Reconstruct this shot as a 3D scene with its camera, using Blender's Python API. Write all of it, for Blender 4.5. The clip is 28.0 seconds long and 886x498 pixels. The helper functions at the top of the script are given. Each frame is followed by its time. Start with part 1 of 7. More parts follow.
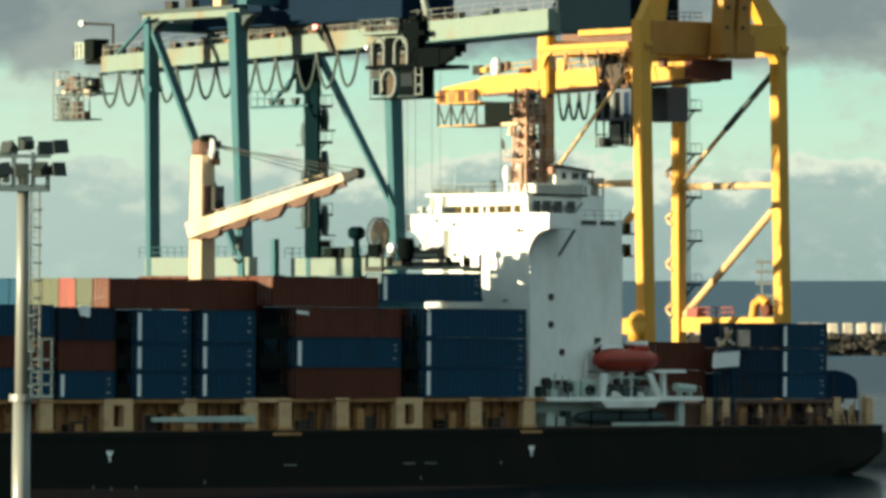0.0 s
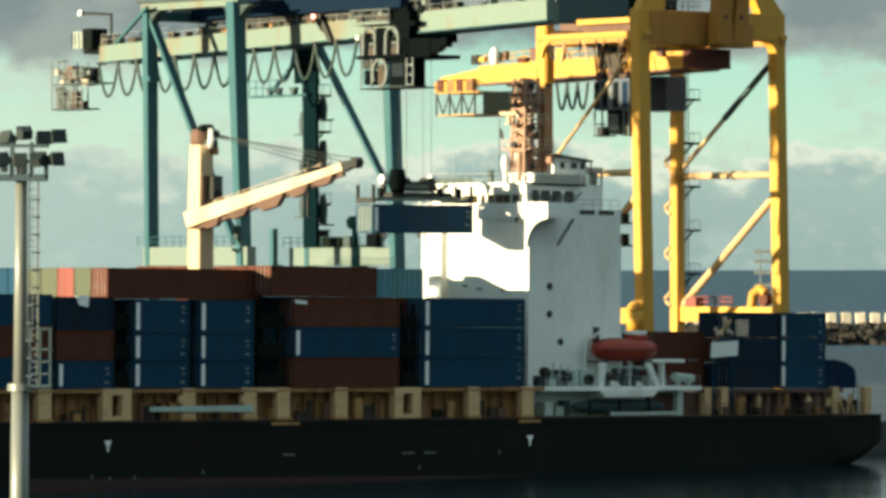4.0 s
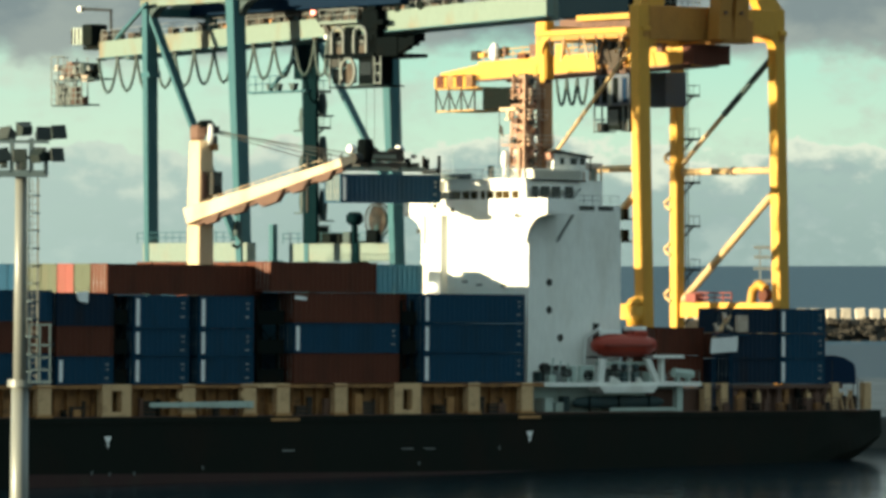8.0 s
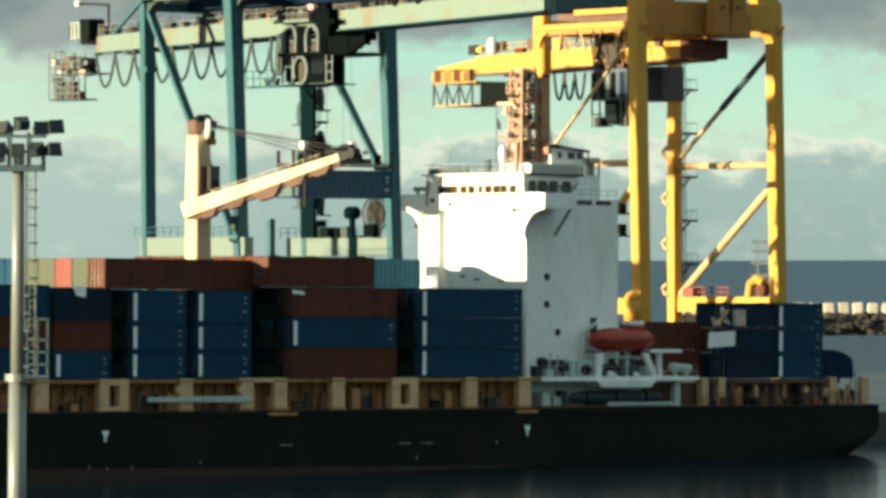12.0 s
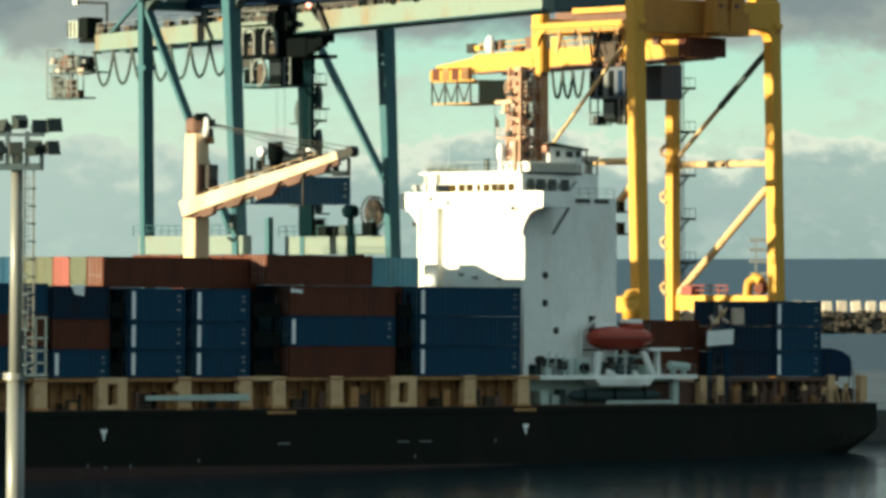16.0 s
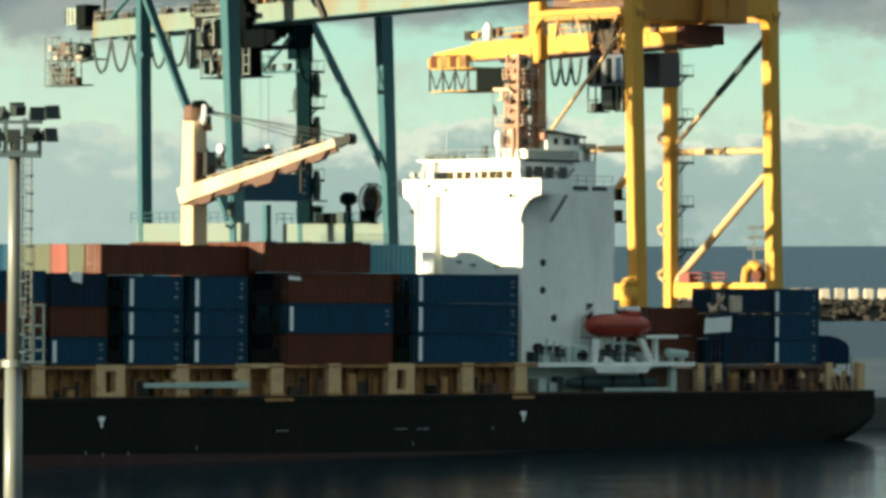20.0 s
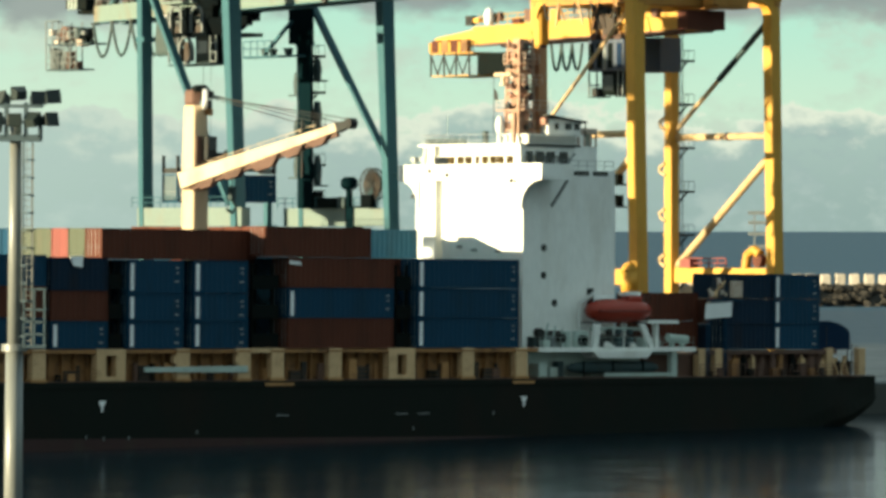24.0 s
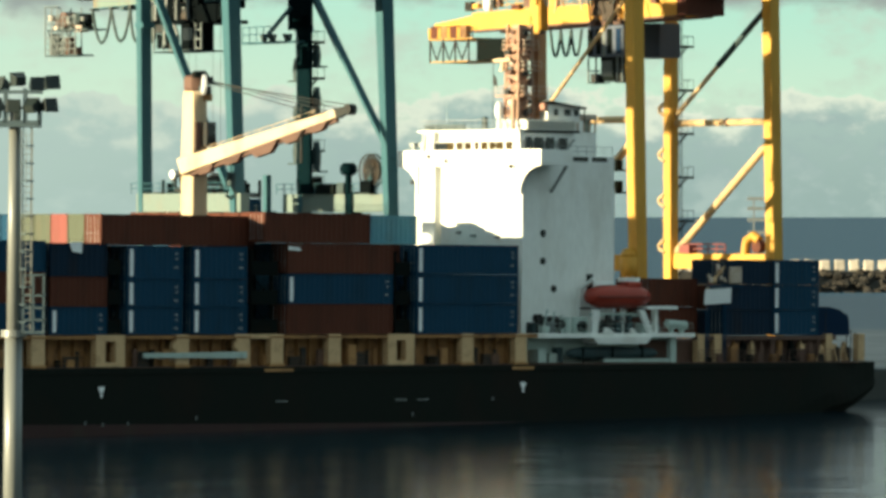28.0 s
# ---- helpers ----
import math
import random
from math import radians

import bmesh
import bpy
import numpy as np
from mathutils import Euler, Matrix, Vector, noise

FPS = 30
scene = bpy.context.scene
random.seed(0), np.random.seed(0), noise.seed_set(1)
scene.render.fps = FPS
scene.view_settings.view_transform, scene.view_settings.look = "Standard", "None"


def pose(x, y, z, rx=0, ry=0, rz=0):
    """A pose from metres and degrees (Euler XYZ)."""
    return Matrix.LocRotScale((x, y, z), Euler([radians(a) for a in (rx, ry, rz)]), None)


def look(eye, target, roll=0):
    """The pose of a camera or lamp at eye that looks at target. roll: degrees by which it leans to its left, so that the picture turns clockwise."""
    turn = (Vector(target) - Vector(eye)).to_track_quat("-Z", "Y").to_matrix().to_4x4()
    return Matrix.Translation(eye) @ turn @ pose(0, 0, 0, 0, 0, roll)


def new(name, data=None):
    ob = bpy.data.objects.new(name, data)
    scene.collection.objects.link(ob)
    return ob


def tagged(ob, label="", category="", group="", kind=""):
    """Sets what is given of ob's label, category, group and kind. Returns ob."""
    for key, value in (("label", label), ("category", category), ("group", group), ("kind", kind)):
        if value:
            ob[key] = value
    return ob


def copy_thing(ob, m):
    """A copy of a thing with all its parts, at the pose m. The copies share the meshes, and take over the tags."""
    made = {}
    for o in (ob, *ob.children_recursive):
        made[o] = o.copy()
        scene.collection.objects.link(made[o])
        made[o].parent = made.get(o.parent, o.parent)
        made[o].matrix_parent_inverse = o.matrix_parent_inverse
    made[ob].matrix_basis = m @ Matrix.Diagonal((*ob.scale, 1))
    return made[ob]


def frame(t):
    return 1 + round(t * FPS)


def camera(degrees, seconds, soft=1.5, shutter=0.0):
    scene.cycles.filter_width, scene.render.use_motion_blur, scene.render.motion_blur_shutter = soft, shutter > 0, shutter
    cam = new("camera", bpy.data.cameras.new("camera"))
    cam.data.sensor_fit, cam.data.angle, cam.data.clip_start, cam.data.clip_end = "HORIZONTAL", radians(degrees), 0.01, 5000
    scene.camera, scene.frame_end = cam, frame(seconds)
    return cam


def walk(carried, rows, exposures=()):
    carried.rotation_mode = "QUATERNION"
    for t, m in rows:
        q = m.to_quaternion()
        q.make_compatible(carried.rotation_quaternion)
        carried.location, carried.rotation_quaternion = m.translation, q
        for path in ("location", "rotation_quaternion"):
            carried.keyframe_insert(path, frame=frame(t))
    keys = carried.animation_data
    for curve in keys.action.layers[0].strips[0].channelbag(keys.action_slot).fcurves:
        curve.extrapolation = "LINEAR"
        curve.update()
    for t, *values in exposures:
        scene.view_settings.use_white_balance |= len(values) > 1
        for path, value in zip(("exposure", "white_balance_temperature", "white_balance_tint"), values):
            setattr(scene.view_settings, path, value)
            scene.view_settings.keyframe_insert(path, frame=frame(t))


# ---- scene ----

EYE_Z = 19.0
cam = camera(9.436, 28.0, soft=3.5)
walk(cam, [(t, pose(0, 0, EYE_Z, 90 + pitch, roll, yaw)) for t, pitch, roll, yaw in [
    (0, 0.342, 0.058, 0.086), (0.5, 0.304, 0.065, 0.080), (1, 0.260, 0.075, 0.067), (1.5, 0.273, 0.055, 0.067), (2, 0.260, 0.075, 0.068), (2.5, 0.245, 0.037, 0.067), (3, 0.254, 0.063, 0.068), (3.5, 0.231, 0.072, 0.068), (5.5, 0.230, 0.077, 0.078), (6, 0.260, 0.075, 0.077), (6.5, 0.279, 0.076, 0.078), (7, 0.195, 0.076, 0.074), (7.5, 0.161, 0.064, 0.068), (8, 0.186, 0.077, 0.067), (8.5, 0.198, 0.084, 0.077), (9, 0.160, 0.077, 0.067), (9.5, 0.161, 0.107, 0.067), (10, 0.198, 0.118, 0.067), (10.5, 0.143, 0.095, 0.055), (11, 0.125, 0.085, 0.056), (11.5, 0.128, 0.089, 0.048), (12, 0.127, 0.092, 0.041), (12.5, 0.084, 0.058, 0.033), (14.5, 0.083, 0.072, 0.024), (15, 0.068, 0.086, 0.025), (15.5, 0.110, 0.105, 0.027), (16, 0.110, 0.108, 0.023), (16.5, 0.106, 0.118, 0.018), (17, 0.095, 0.061, 0.016), (17.5, 0.058, 0.059, 0.007), (18, 0.028, 0.058, 0.003), (18.5, 0.040, 0.084, -0.012), (19, 0.026, 0.090, -0.005), (19.5, 0.002, 0.094, -0.003), (20, -0.025, 0.091, 0.000), (20.5, -0.079, 0.031, 0.007), (21, -0.115, 0.063, 0.004), (21.5, -0.116, 0.030, 0.003), (23.5, -0.184, 0.025, 0.008), (24, -0.187, -0.001, 0.008), (24.5, -0.176, 0.041, 0.013), (25, -0.207, 0.005, 0.011), (25.5, -0.222, 0.040, 0.006), (26, -0.248, 0.042, -0.001), (26.5, -0.261, 0.020, 0.002), (27, -0.270, 0.032, 0.005), (27.5, -0.296, 0.000, 0.006), (28, -0.338, -0.000, 0.000)]])

# ---- light: a low evening sun under a grey cloud deck ----
SUN_AZ = 22.0      # degrees the sun stands nearer than straight left
SUN_EL = 6.2
sun_dir = Vector((-math.cos(radians(SUN_AZ)) * math.cos(radians(SUN_EL)),
                  -math.sin(radians(SUN_AZ)) * math.cos(radians(SUN_EL)), math.sin(radians(SUN_EL))))
sun_data = bpy.data.lights.new("sun", "SUN")
sun_data.energy, sun_data.angle, sun_data.color = 5.2, radians(0.6), (1.0, 0.85, 0.54)
sun = new("sun", sun_data)
sun.matrix_world = look((0, 0, 60), Vector((0, 0, 60)) - sun_dir)
scene.view_settings.exposure = 1.3


def build_world():
    w = bpy.data.worlds.new("evening_sky")
    scene.world = w
    w.use_nodes = True
    nt = w.node_tree
    nt.nodes.clear()
    N, L = nt.nodes.new, nt.links.new

    def math_node(op, a, b=None, clamp=False):
        n = N("ShaderNodeMath")
        n.operation, n.use_clamp = op, clamp
        for i, val in enumerate((a, b)):
            if val is None:
                continue
            if isinstance(val, (int, float)):
                n.inputs[i].default_value = val
            else:
                L(val, n.inputs[i])
        return n.outputs[0]

    def noise_node(vec, scale, detail, rough=0.55):
        n = N("ShaderNodeTexNoise")
        n.inputs["Scale"].default_value, n.inputs["Detail"].default_value = scale, detail
        n.inputs["Roughness"].default_value = rough
        L(vec, n.inputs["Vector"])
        return n.outputs["Fac"]

    def mix(fac, a, b):
        n = N("ShaderNodeMix")
        n.data_type = "RGBA"
        for sock, val in ((n.inputs["Factor"], fac), (n.inputs["A"], a), (n.inputs["B"], b)):
            if isinstance(val, tuple):
                sock.default_value = (*val, 1)
            elif isinstance(val, float):
                sock.default_value = val
            else:
                L(val, sock)
        return n.outputs["Result"]

    def step(val, lo, hi):
        n = N("ShaderNodeMapRange")
        n.interpolation_type = "SMOOTHSTEP"
        L(val, n.inputs["Value"])
        n.inputs["From Min"].default_value, n.inputs["From Max"].default_value = lo, hi
        return n.outputs["Result"]

    tc = N("ShaderNodeTexCoord")
    mp = N("ShaderNodeMapping")
    mp.inputs["Scale"].default_value = (1, 1, 1.7)
    L(tc.outputs["Generated"], mp.inputs["Vector"])
    sep = N("ShaderNodeSeparateXYZ")
    L(tc.outputs["Generated"], sep.inputs["Vector"])
    height = sep.outputs["Z"]
    big = noise_node(mp.outputs["Vector"], 42, 5)
    fine = noise_node(mp.outputs["Vector"], 150, 6, 0.6)
    # clear strip between the far bank and the high deck, thin veils in it
    sky = N("ShaderNodeTexSky")
    sky.sky_type, sky.sun_disc = "NISHITA", False
    sky.sun_elevation, sky.sun_rotation = radians(SUN_EL), radians(270 - SUN_AZ)
    clear = mix(step(height, 0.018, 0.045), (0.62, 0.86, 0.655), (0.47, 0.84, 0.67))
    veil = step(math_node("ADD", math_node("MULTIPLY", big, 0.7), math_node("MULTIPLY", fine, 0.3)), 0.47, 0.63)
    clear = mix(math_node("MULTIPLY", veil, 0.7), clear, (0.56, 0.66, 0.55))
    sunward = step(math_node("MULTIPLY", sep.outputs["X"], -1.0), -0.01, 0.085)
    clear = mix(math_node("MULTIPLY", sunward, 0.35), clear, (0.70, 0.84, 0.66))
    # far cloud bank with sunlit heads
    edge = math_node("ADD", height, math_node("MULTIPLY", math_node("SUBTRACT", big, 0.5), 0.030))
    edge = math_node("ADD", edge, math_node("MULTIPLY", math_node("SUBTRACT", fine, 0.5), 0.015))
    bank = mix(step(height, 0.0, 0.022), (0.335, 0.475, 0.435), (0.40, 0.56, 0.50))
    bank = mix(step(fine, 0.42, 0.62), bank, (0.36, 0.50, 0.468))
    bank = mix(math_node("MULTIPLY", sunward, 0.62), bank, (0.50, 0.66, 0.58))
    puffs = step(math_node("ADD", math_node("MULTIPLY", big, 0.45), math_node("MULTIPLY", fine, 0.55)), 0.50, 0.64)
    bank = mix(math_node("MULTIPLY", puffs, 0.24), bank, (0.64, 0.77, 0.65))
    lit = math_node("MULTIPLY", step(edge, 0.0150, 0.0208), math_node("SUBTRACT", 1.0, math_node("MULTIPLY", sunward, 0.6)))
    heads = mix(lit, bank, (0.78, 0.87, 0.70))
    low = mix(step(edge, 0.0207, 0.0224), heads, clear)
    # grey deck overhead
    deck_edge = math_node("ADD", height, math_node("MULTIPLY", math_node("SUBTRACT", big, 0.5), 0.022))
    deck = mix(step(big, 0.38, 0.62), (0.22, 0.29, 0.30), (0.34, 0.41, 0.38))
    deck = mix(step(height, 0.06, 0.35), deck, (0.39, 0.53, 0.54))
    seen = mix(step(deck_edge, 0.0385, 0.0435), low, deck)
    seen = mix(step(height, -0.004, 0.0), (0.06, 0.10, 0.13), seen)
    clouds = N("ShaderNodeBackground")
    L(seen, clouds.inputs["Color"])
    clouds.inputs["Strength"].default_value = 0.418
    air = N("ShaderNodeBackground")
    L(sky.outputs["Color"], air.inputs["Color"])
    air.inputs["Strength"].default_value = 0.05
    both = N("ShaderNodeMixShader")
    both.inputs["Fac"].default_value = 0.94
    L(air.outputs[0], both.inputs[1])
    L(clouds.outputs[0], both.inputs[2])
    out = N("ShaderNodeOutputWorld")
    L(both.outputs[0], out.inputs["Surface"])


build_world()

# ---- materials ----


def paint(name, base, rough=0.5, metal=0.0, worn=None, wear=0.3, scale=0.8, streak=1.0, bump=0.15, spec=0.4):
    """Painted or bare surface: broad fading, streaked wear in a second colour, fine relief."""
    m = bpy.data.materials.new(name)
    m.use_nodes = True
    nt = m.node_tree
    N, L = nt.nodes.new, nt.links.new
    bsdf = nt.nodes["Principled BSDF"]
    tc, info = N("ShaderNodeTexCoord"), N("ShaderNodeObjectInfo")
    mp = N("ShaderNodeMapping")
    mp.inputs["Scale"].default_value = (1, 1, streak)
    L(tc.outputs["Object"], mp.inputs["Vector"])
    shift = N("ShaderNodeVectorMath")
    shift.operation = "MULTIPLY_ADD"
    L(info.outputs["Random"], shift.inputs[0])
    shift.inputs[1].default_value = (37, 53, 19)
    L(mp.outputs["Vector"], shift.inputs[2])
    broad, fine = N("ShaderNodeTexNoise"), N("ShaderNodeTexNoise")
    broad.inputs["Scale"].default_value, broad.inputs["Detail"].default_value = scale, 5
    fine.inputs["Scale"].default_value, fine.inputs["Detail"].default_value = scale * 9, 4
    for n in (broad, fine):
        L(shift.outputs[0], n.inputs["Vector"])
    ramp = N("ShaderNodeMapRange")
    ramp.inputs["From Min"].default_value, ramp.inputs["From Max"].default_value = 0.50, 0.72
    ramp.inputs["To Max"].default_value = wear
    L(broad.outputs["Fac"], ramp.inputs["Value"])
    mixed = N("ShaderNodeMix")
    mixed.data_type = "RGBA"
    mixed.inputs["A"].default_value = (*base, 1)
    worn = worn or tuple(min(1, c * 0.6 + 0.04) for c in base)
    mixed.inputs["B"].default_value = (*worn, 1)
    L(ramp.outputs["Result"], mixed.inputs["Factor"])
    hsv = N("ShaderNodeHueSaturation")
    val = N("ShaderNodeMapRange")
    val.inputs["To Min"].default_value, val.inputs["To Max"].default_value = 0.82, 1.18
    add = N("ShaderNodeMath")
    add.operation = "MULTIPLY_ADD"
    L(info.outputs["Random"], add.inputs[0])
    add.inputs[1].default_value = 0.35
    half = N("ShaderNodeMath")
    half.operation = "MULTIPLY"
    L(fine.outputs["Fac"], half.inputs[0])
    half.inputs[1].default_value = 0.65
    L(half.outputs[0], add.inputs[2])
    L(add.outputs[0], val.inputs["Value"])
    L(val.outputs["Result"], hsv.inputs["Value"])
    L(mixed.outputs["Result"], hsv.inputs["Color"])
    L(hsv.outputs["Color"], bsdf.inputs["Base Color"])
    rr = N("ShaderNodeMapRange")
    rr.inputs["To Min"].default_value, rr.inputs["To Max"].default_value = max(0.05, rough - 0.12), min(1, rough + 0.15)
    L(broad.outputs["Fac"], rr.inputs["Value"])
    L(rr.outputs["Result"], bsdf.inputs["Roughness"])
    bsdf.inputs["Metallic"].default_value = metal
    bsdf.inputs["Specular IOR Level"].default_value = spec
    bp = N("ShaderNodeBump")
    bp.inputs["Strength"].default_value, bp.inputs["Distance"].default_value = bump, 0.03
    L(fine.outputs["Fac"], bp.inputs["Height"])
    L(bp.outputs["Normal"], bsdf.inputs["Normal"])
    return m


M_WHITE = paint("white_ship_paint", (0.84, 0.86, 0.83), 0.45, worn=(0.55, 0.52, 0.44), wear=0.35, scale=0.35, streak=0.3)
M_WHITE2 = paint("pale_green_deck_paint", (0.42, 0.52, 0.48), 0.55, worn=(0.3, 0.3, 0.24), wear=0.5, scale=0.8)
M_HULL = paint("black_hull_paint", (0.0078, 0.0115, 0.0092), 0.6, worn=(0.017, 0.013, 0.010), wear=0.6, scale=0.25, streak=0.5, spec=0.1)
M_BOOT = paint("red_boot_paint", (0.034, 0.011, 0.010), 0.6, worn=(0.04, 0.03, 0.02), wear=0.7, scale=0.4)
M_TAN = paint("buff_deck_paint", (0.44, 0.23, 0.085), 0.6, worn=(0.2, 0.09, 0.04), wear=0.6, scale=1.2)
M_TAN_DARK = paint("rusty_coaming_paint", (0.30, 0.145, 0.05), 0.7, worn=(0.075, 0.04, 0.022), wear=0.8, scale=0.9)
M_PALECREAM = paint("weathered_pale_cream_paint", (0.55, 0.45, 0.36), 0.6, worn=(0.3, 0.18, 0.12), wear=0.6, scale=1.5)
M_CREAM = paint("cream_post_paint", (0.62, 0.41, 0.22), 0.55, worn=(0.34, 0.20, 0.10), wear=0.5, scale=1.5)
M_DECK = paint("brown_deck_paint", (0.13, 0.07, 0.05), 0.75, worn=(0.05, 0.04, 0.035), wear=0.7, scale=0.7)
M_BLUE = paint("blue_container_paint", (0.004, 0.045, 0.092), 0.5, worn=(0.008, 0.036, 0.062), wear=0.6, scale=0.6, streak=0.25, spec=0.15)
M_NAVYBOX = paint("weathered_navy_container_paint", (0.006, 0.022, 0.045), 0.55, worn=(0.020, 0.016, 0.014), wear=0.7, scale=0.5, streak=0.25, spec=0.12)
M_BROWN = paint("oxide_container_paint", (0.100, 0.030, 0.017), 0.55, worn=(0.05, 0.022, 0.015), wear=0.6, scale=0.6, streak=0.25, spec=0.15)
M_TEAL_C = paint("teal_container_paint", (0.05, 0.19, 0.27), 0.5, worn=(0.06, 0.1, 0.12), wear=0.5, scale=0.6, streak=0.25, spec=0.15)
M_PINK = paint("faded_red_container_paint", (0.20, 0.045, 0.036), 0.6, worn=(0.16, 0.055, 0.038), wear=0.5, scale=0.8, streak=0.25)
M_GREEN = paint("faded_green_container_paint", (0.058, 0.076, 0.046), 0.6, worn=(0.09, 0.08, 0.05), wear=0.5, scale=0.8, streak=0.25)
M_MARK = paint("white_marking", (0.88, 0.90, 0.90), 0.6, wear=0.2)
M_TEAL = paint("teal_crane_paint", (0.040, 0.112, 0.136), 0.5, worn=(0.06, 0.13, 0.15), wear=0.5, scale=0.3, streak=0.5, spec=0.1)
M_DOOR = paint("pale_grey_door_paint", (0.13, 0.16, 0.16), 0.5, worn=(0.22, 0.22, 0.2), wear=0.5, scale=0.8)
M_PALE = paint("pale_green_beam_paint", (0.145, 0.195, 0.180), 0.55, worn=(0.18, 0.17, 0.14), wear=0.5, scale=0.3, spec=0.2)
M_DTEAL = paint("dark_teal_steel", (0.022, 0.05, 0.055), 0.6, worn=(0.05, 0.05, 0.04), wear=0.4, scale=0.8)
M_SHAFT = paint("dark_teal_shaft_steel", (0.0016, 0.0095, 0.0125), 0.8, worn=(0.003, 0.010, 0.013), wear=0.4, scale=0.8, spec=0.02)
M_MINT = paint("pale_turquoise_girder_paint", (0.130, 0.188, 0.165), 0.5, worn=(0.16, 0.115, 0.06), wear=0.9, scale=0.35, streak=0.4)
M_NAVY = paint("navy_house_paint", (0.0035, 0.020, 0.052), 0.6, worn=(0.006, 0.018, 0.038), wear=0.4, scale=0.3, spec=0.08)
M_HOUSE = paint("dark_navy_house_paint", (0.0021, 0.0125, 0.031), 0.6, worn=(0.004, 0.012, 0.025), wear=0.4, scale=0.3, spec=0.05)
M_HOUSE_DARK = paint("blue_black_house_paint", (0.0009, 0.0058, 0.0112), 0.65, worn=(0.003, 0.007, 0.011), wear=0.4, scale=0.3, spec=0.03)
M_TRUNK = paint("orange_brown_trunk_paint", (0.46, 0.22, 0.10), 0.6, worn=(0.30, 0.13, 0.06), wear=0.6, scale=0.7, streak=0.4)
M_YELLOW = paint("yellow_crane_paint", (0.58, 0.305, 0.038), 0.5, worn=(0.42, 0.19, 0.028), wear=0.5, scale=0.3, streak=0.5)
M_DARK = paint("dark_machine_steel", (0.020, 0.023, 0.022), 0.6, metal=0.3, worn=(0.07, 0.04, 0.025), wear=0.35, scale=1.2)
M_BLACK = paint("black_lashing_steel", (0.007, 0.0105, 0.0100), 0.85, worn=(0.016, 0.012, 0.009), wear=0.5, scale=0.8, spec=0.03)
M_STEEL = paint("galvanised_steel", (0.30, 0.33, 0.33), 0.5, metal=0.6, worn=(0.2, 0.19, 0.16), wear=0.5, scale=0.8)
M_PANEL = paint("blue_grey_cabin_paint", (0.055, 0.075, 0.11), 0.45, worn=(0.08, 0.08, 0.08), wear=0.4, scale=0.6)
M_POLE = paint("grey_mast_paint", (0.185, 0.20, 0.19), 0.36, worn=(0.15, 0.15, 0.13), wear=0.4, scale=0.5, streak=0.2, spec=0.6)
M_CAGE = paint("blue_grey_cage_paint", (0.06, 0.095, 0.11), 0.55, wear=0.4)
M_ORANGE = paint("orange_boat_plastic", (0.36, 0.040, 0.020), 0.4, worn=(0.36, 0.07, 0.04), wear=0.4, scale=0.8)
M_REDPAINT = paint("red_mast_paint", (0.38, 0.19, 0.13), 0.5, worn=(0.5, 0.3, 0.18), wear=0.6, scale=0.8)
M_MAST = paint("pinkish_mast_paint", (0.40, 0.245, 0.165), 0.55, worn=(0.26, 0.11, 0.05), wear=0.7, scale=0.7)
M_BUFF = paint("buff_crane_paint", (0.56, 0.43, 0.28), 0.5, worn=(0.36, 0.23, 0.11), wear=0.5, scale=0.6, streak=0.4)
M_CONC = paint("quay_concrete", (0.055, 0.072, 0.080), 0.45, worn=(0.04, 0.048, 0.052), wear=0.6, scale=0.12, bump=0.08, spec=0.3)
M_BLOCK = paint("breakwater_concrete", (0.55, 0.50, 0.42), 0.85, worn=(0.3, 0.26, 0.2), wear=0.5, scale=0.4, bump=0.5)
M_ROCK = paint("dark_breakwater_rock", (0.030, 0.027, 0.022), 0.9, worn=(0.075, 0.06, 0.042), wear=0.6, scale=0.35, bump=0.8)
M_LAMPBODY = paint("dark_floodlight_casing", (0.018, 0.028, 0.026), 0.5, wear=0.2)
M_WALL = paint("dark_quay_wall", (0.055, 0.06, 0.055), 0.85, worn=(0.10, 0.10, 0.08), wear=0.6, scale=0.3, bump=0.4)
M_ROPE = paint("wire_rope", (0.06, 0.06, 0.055), 0.6, metal=0.5, wear=0.2)
M_RUBBER = paint("black_cable_rubber", (0.020, 0.045, 0.043), 0.6, wear=0.2)
M_GLASS = paint("dark_window_glass", (0.012, 0.016, 0.018), 0.12, wear=0.1, bump=0.0, spec=0.6)

# container blue made paler, sunlight on the door end put into the colour
M_LITDOOR = paint("pale_blue_grey_door_paint", (0.060, 0.100, 0.115), 0.5, worn=(0.09, 0.11, 0.11), wear=0.5, scale=0.8)
M_GRIME = paint("grimy_brown_steel", (0.040, 0.030, 0.021), 0.7, worn=(0.085, 0.05, 0.03), wear=0.5, scale=1.2)
M_GREASE = paint("greasy_black_steel", (0.0022, 0.0042, 0.0050), 0.85, worn=(0.006, 0.006, 0.005), wear=0.4, scale=1.0, spec=0.03)
M_PARAPET = paint("grey_wind_dodger_paint", (0.42, 0.42, 0.37), 0.6, worn=(0.30, 0.27, 0.22), wear=0.5, scale=0.8)
M_PIPE = paint("pale_yellow_pipe_paint", (0.52, 0.37, 0.19), 0.5, worn=(0.30, 0.20, 0.10), wear=0.6, scale=0.7, streak=0.5)
# the crane's yellow darkened to brown, with shade put into the colour
M_YELLOW_SHADED = paint("brown_boom_paint", (0.44, 0.205, 0.040), 0.6, worn=(0.28, 0.13, 0.035), wear=0.6, scale=0.4, streak=0.5)
M_AMBER = paint("amber_tinted_window_glass", (0.060, 0.040, 0.012), 0.15, worn=(0.02, 0.015, 0.006), wear=0.8, scale=1.5, bump=0.0, spec=0.5)


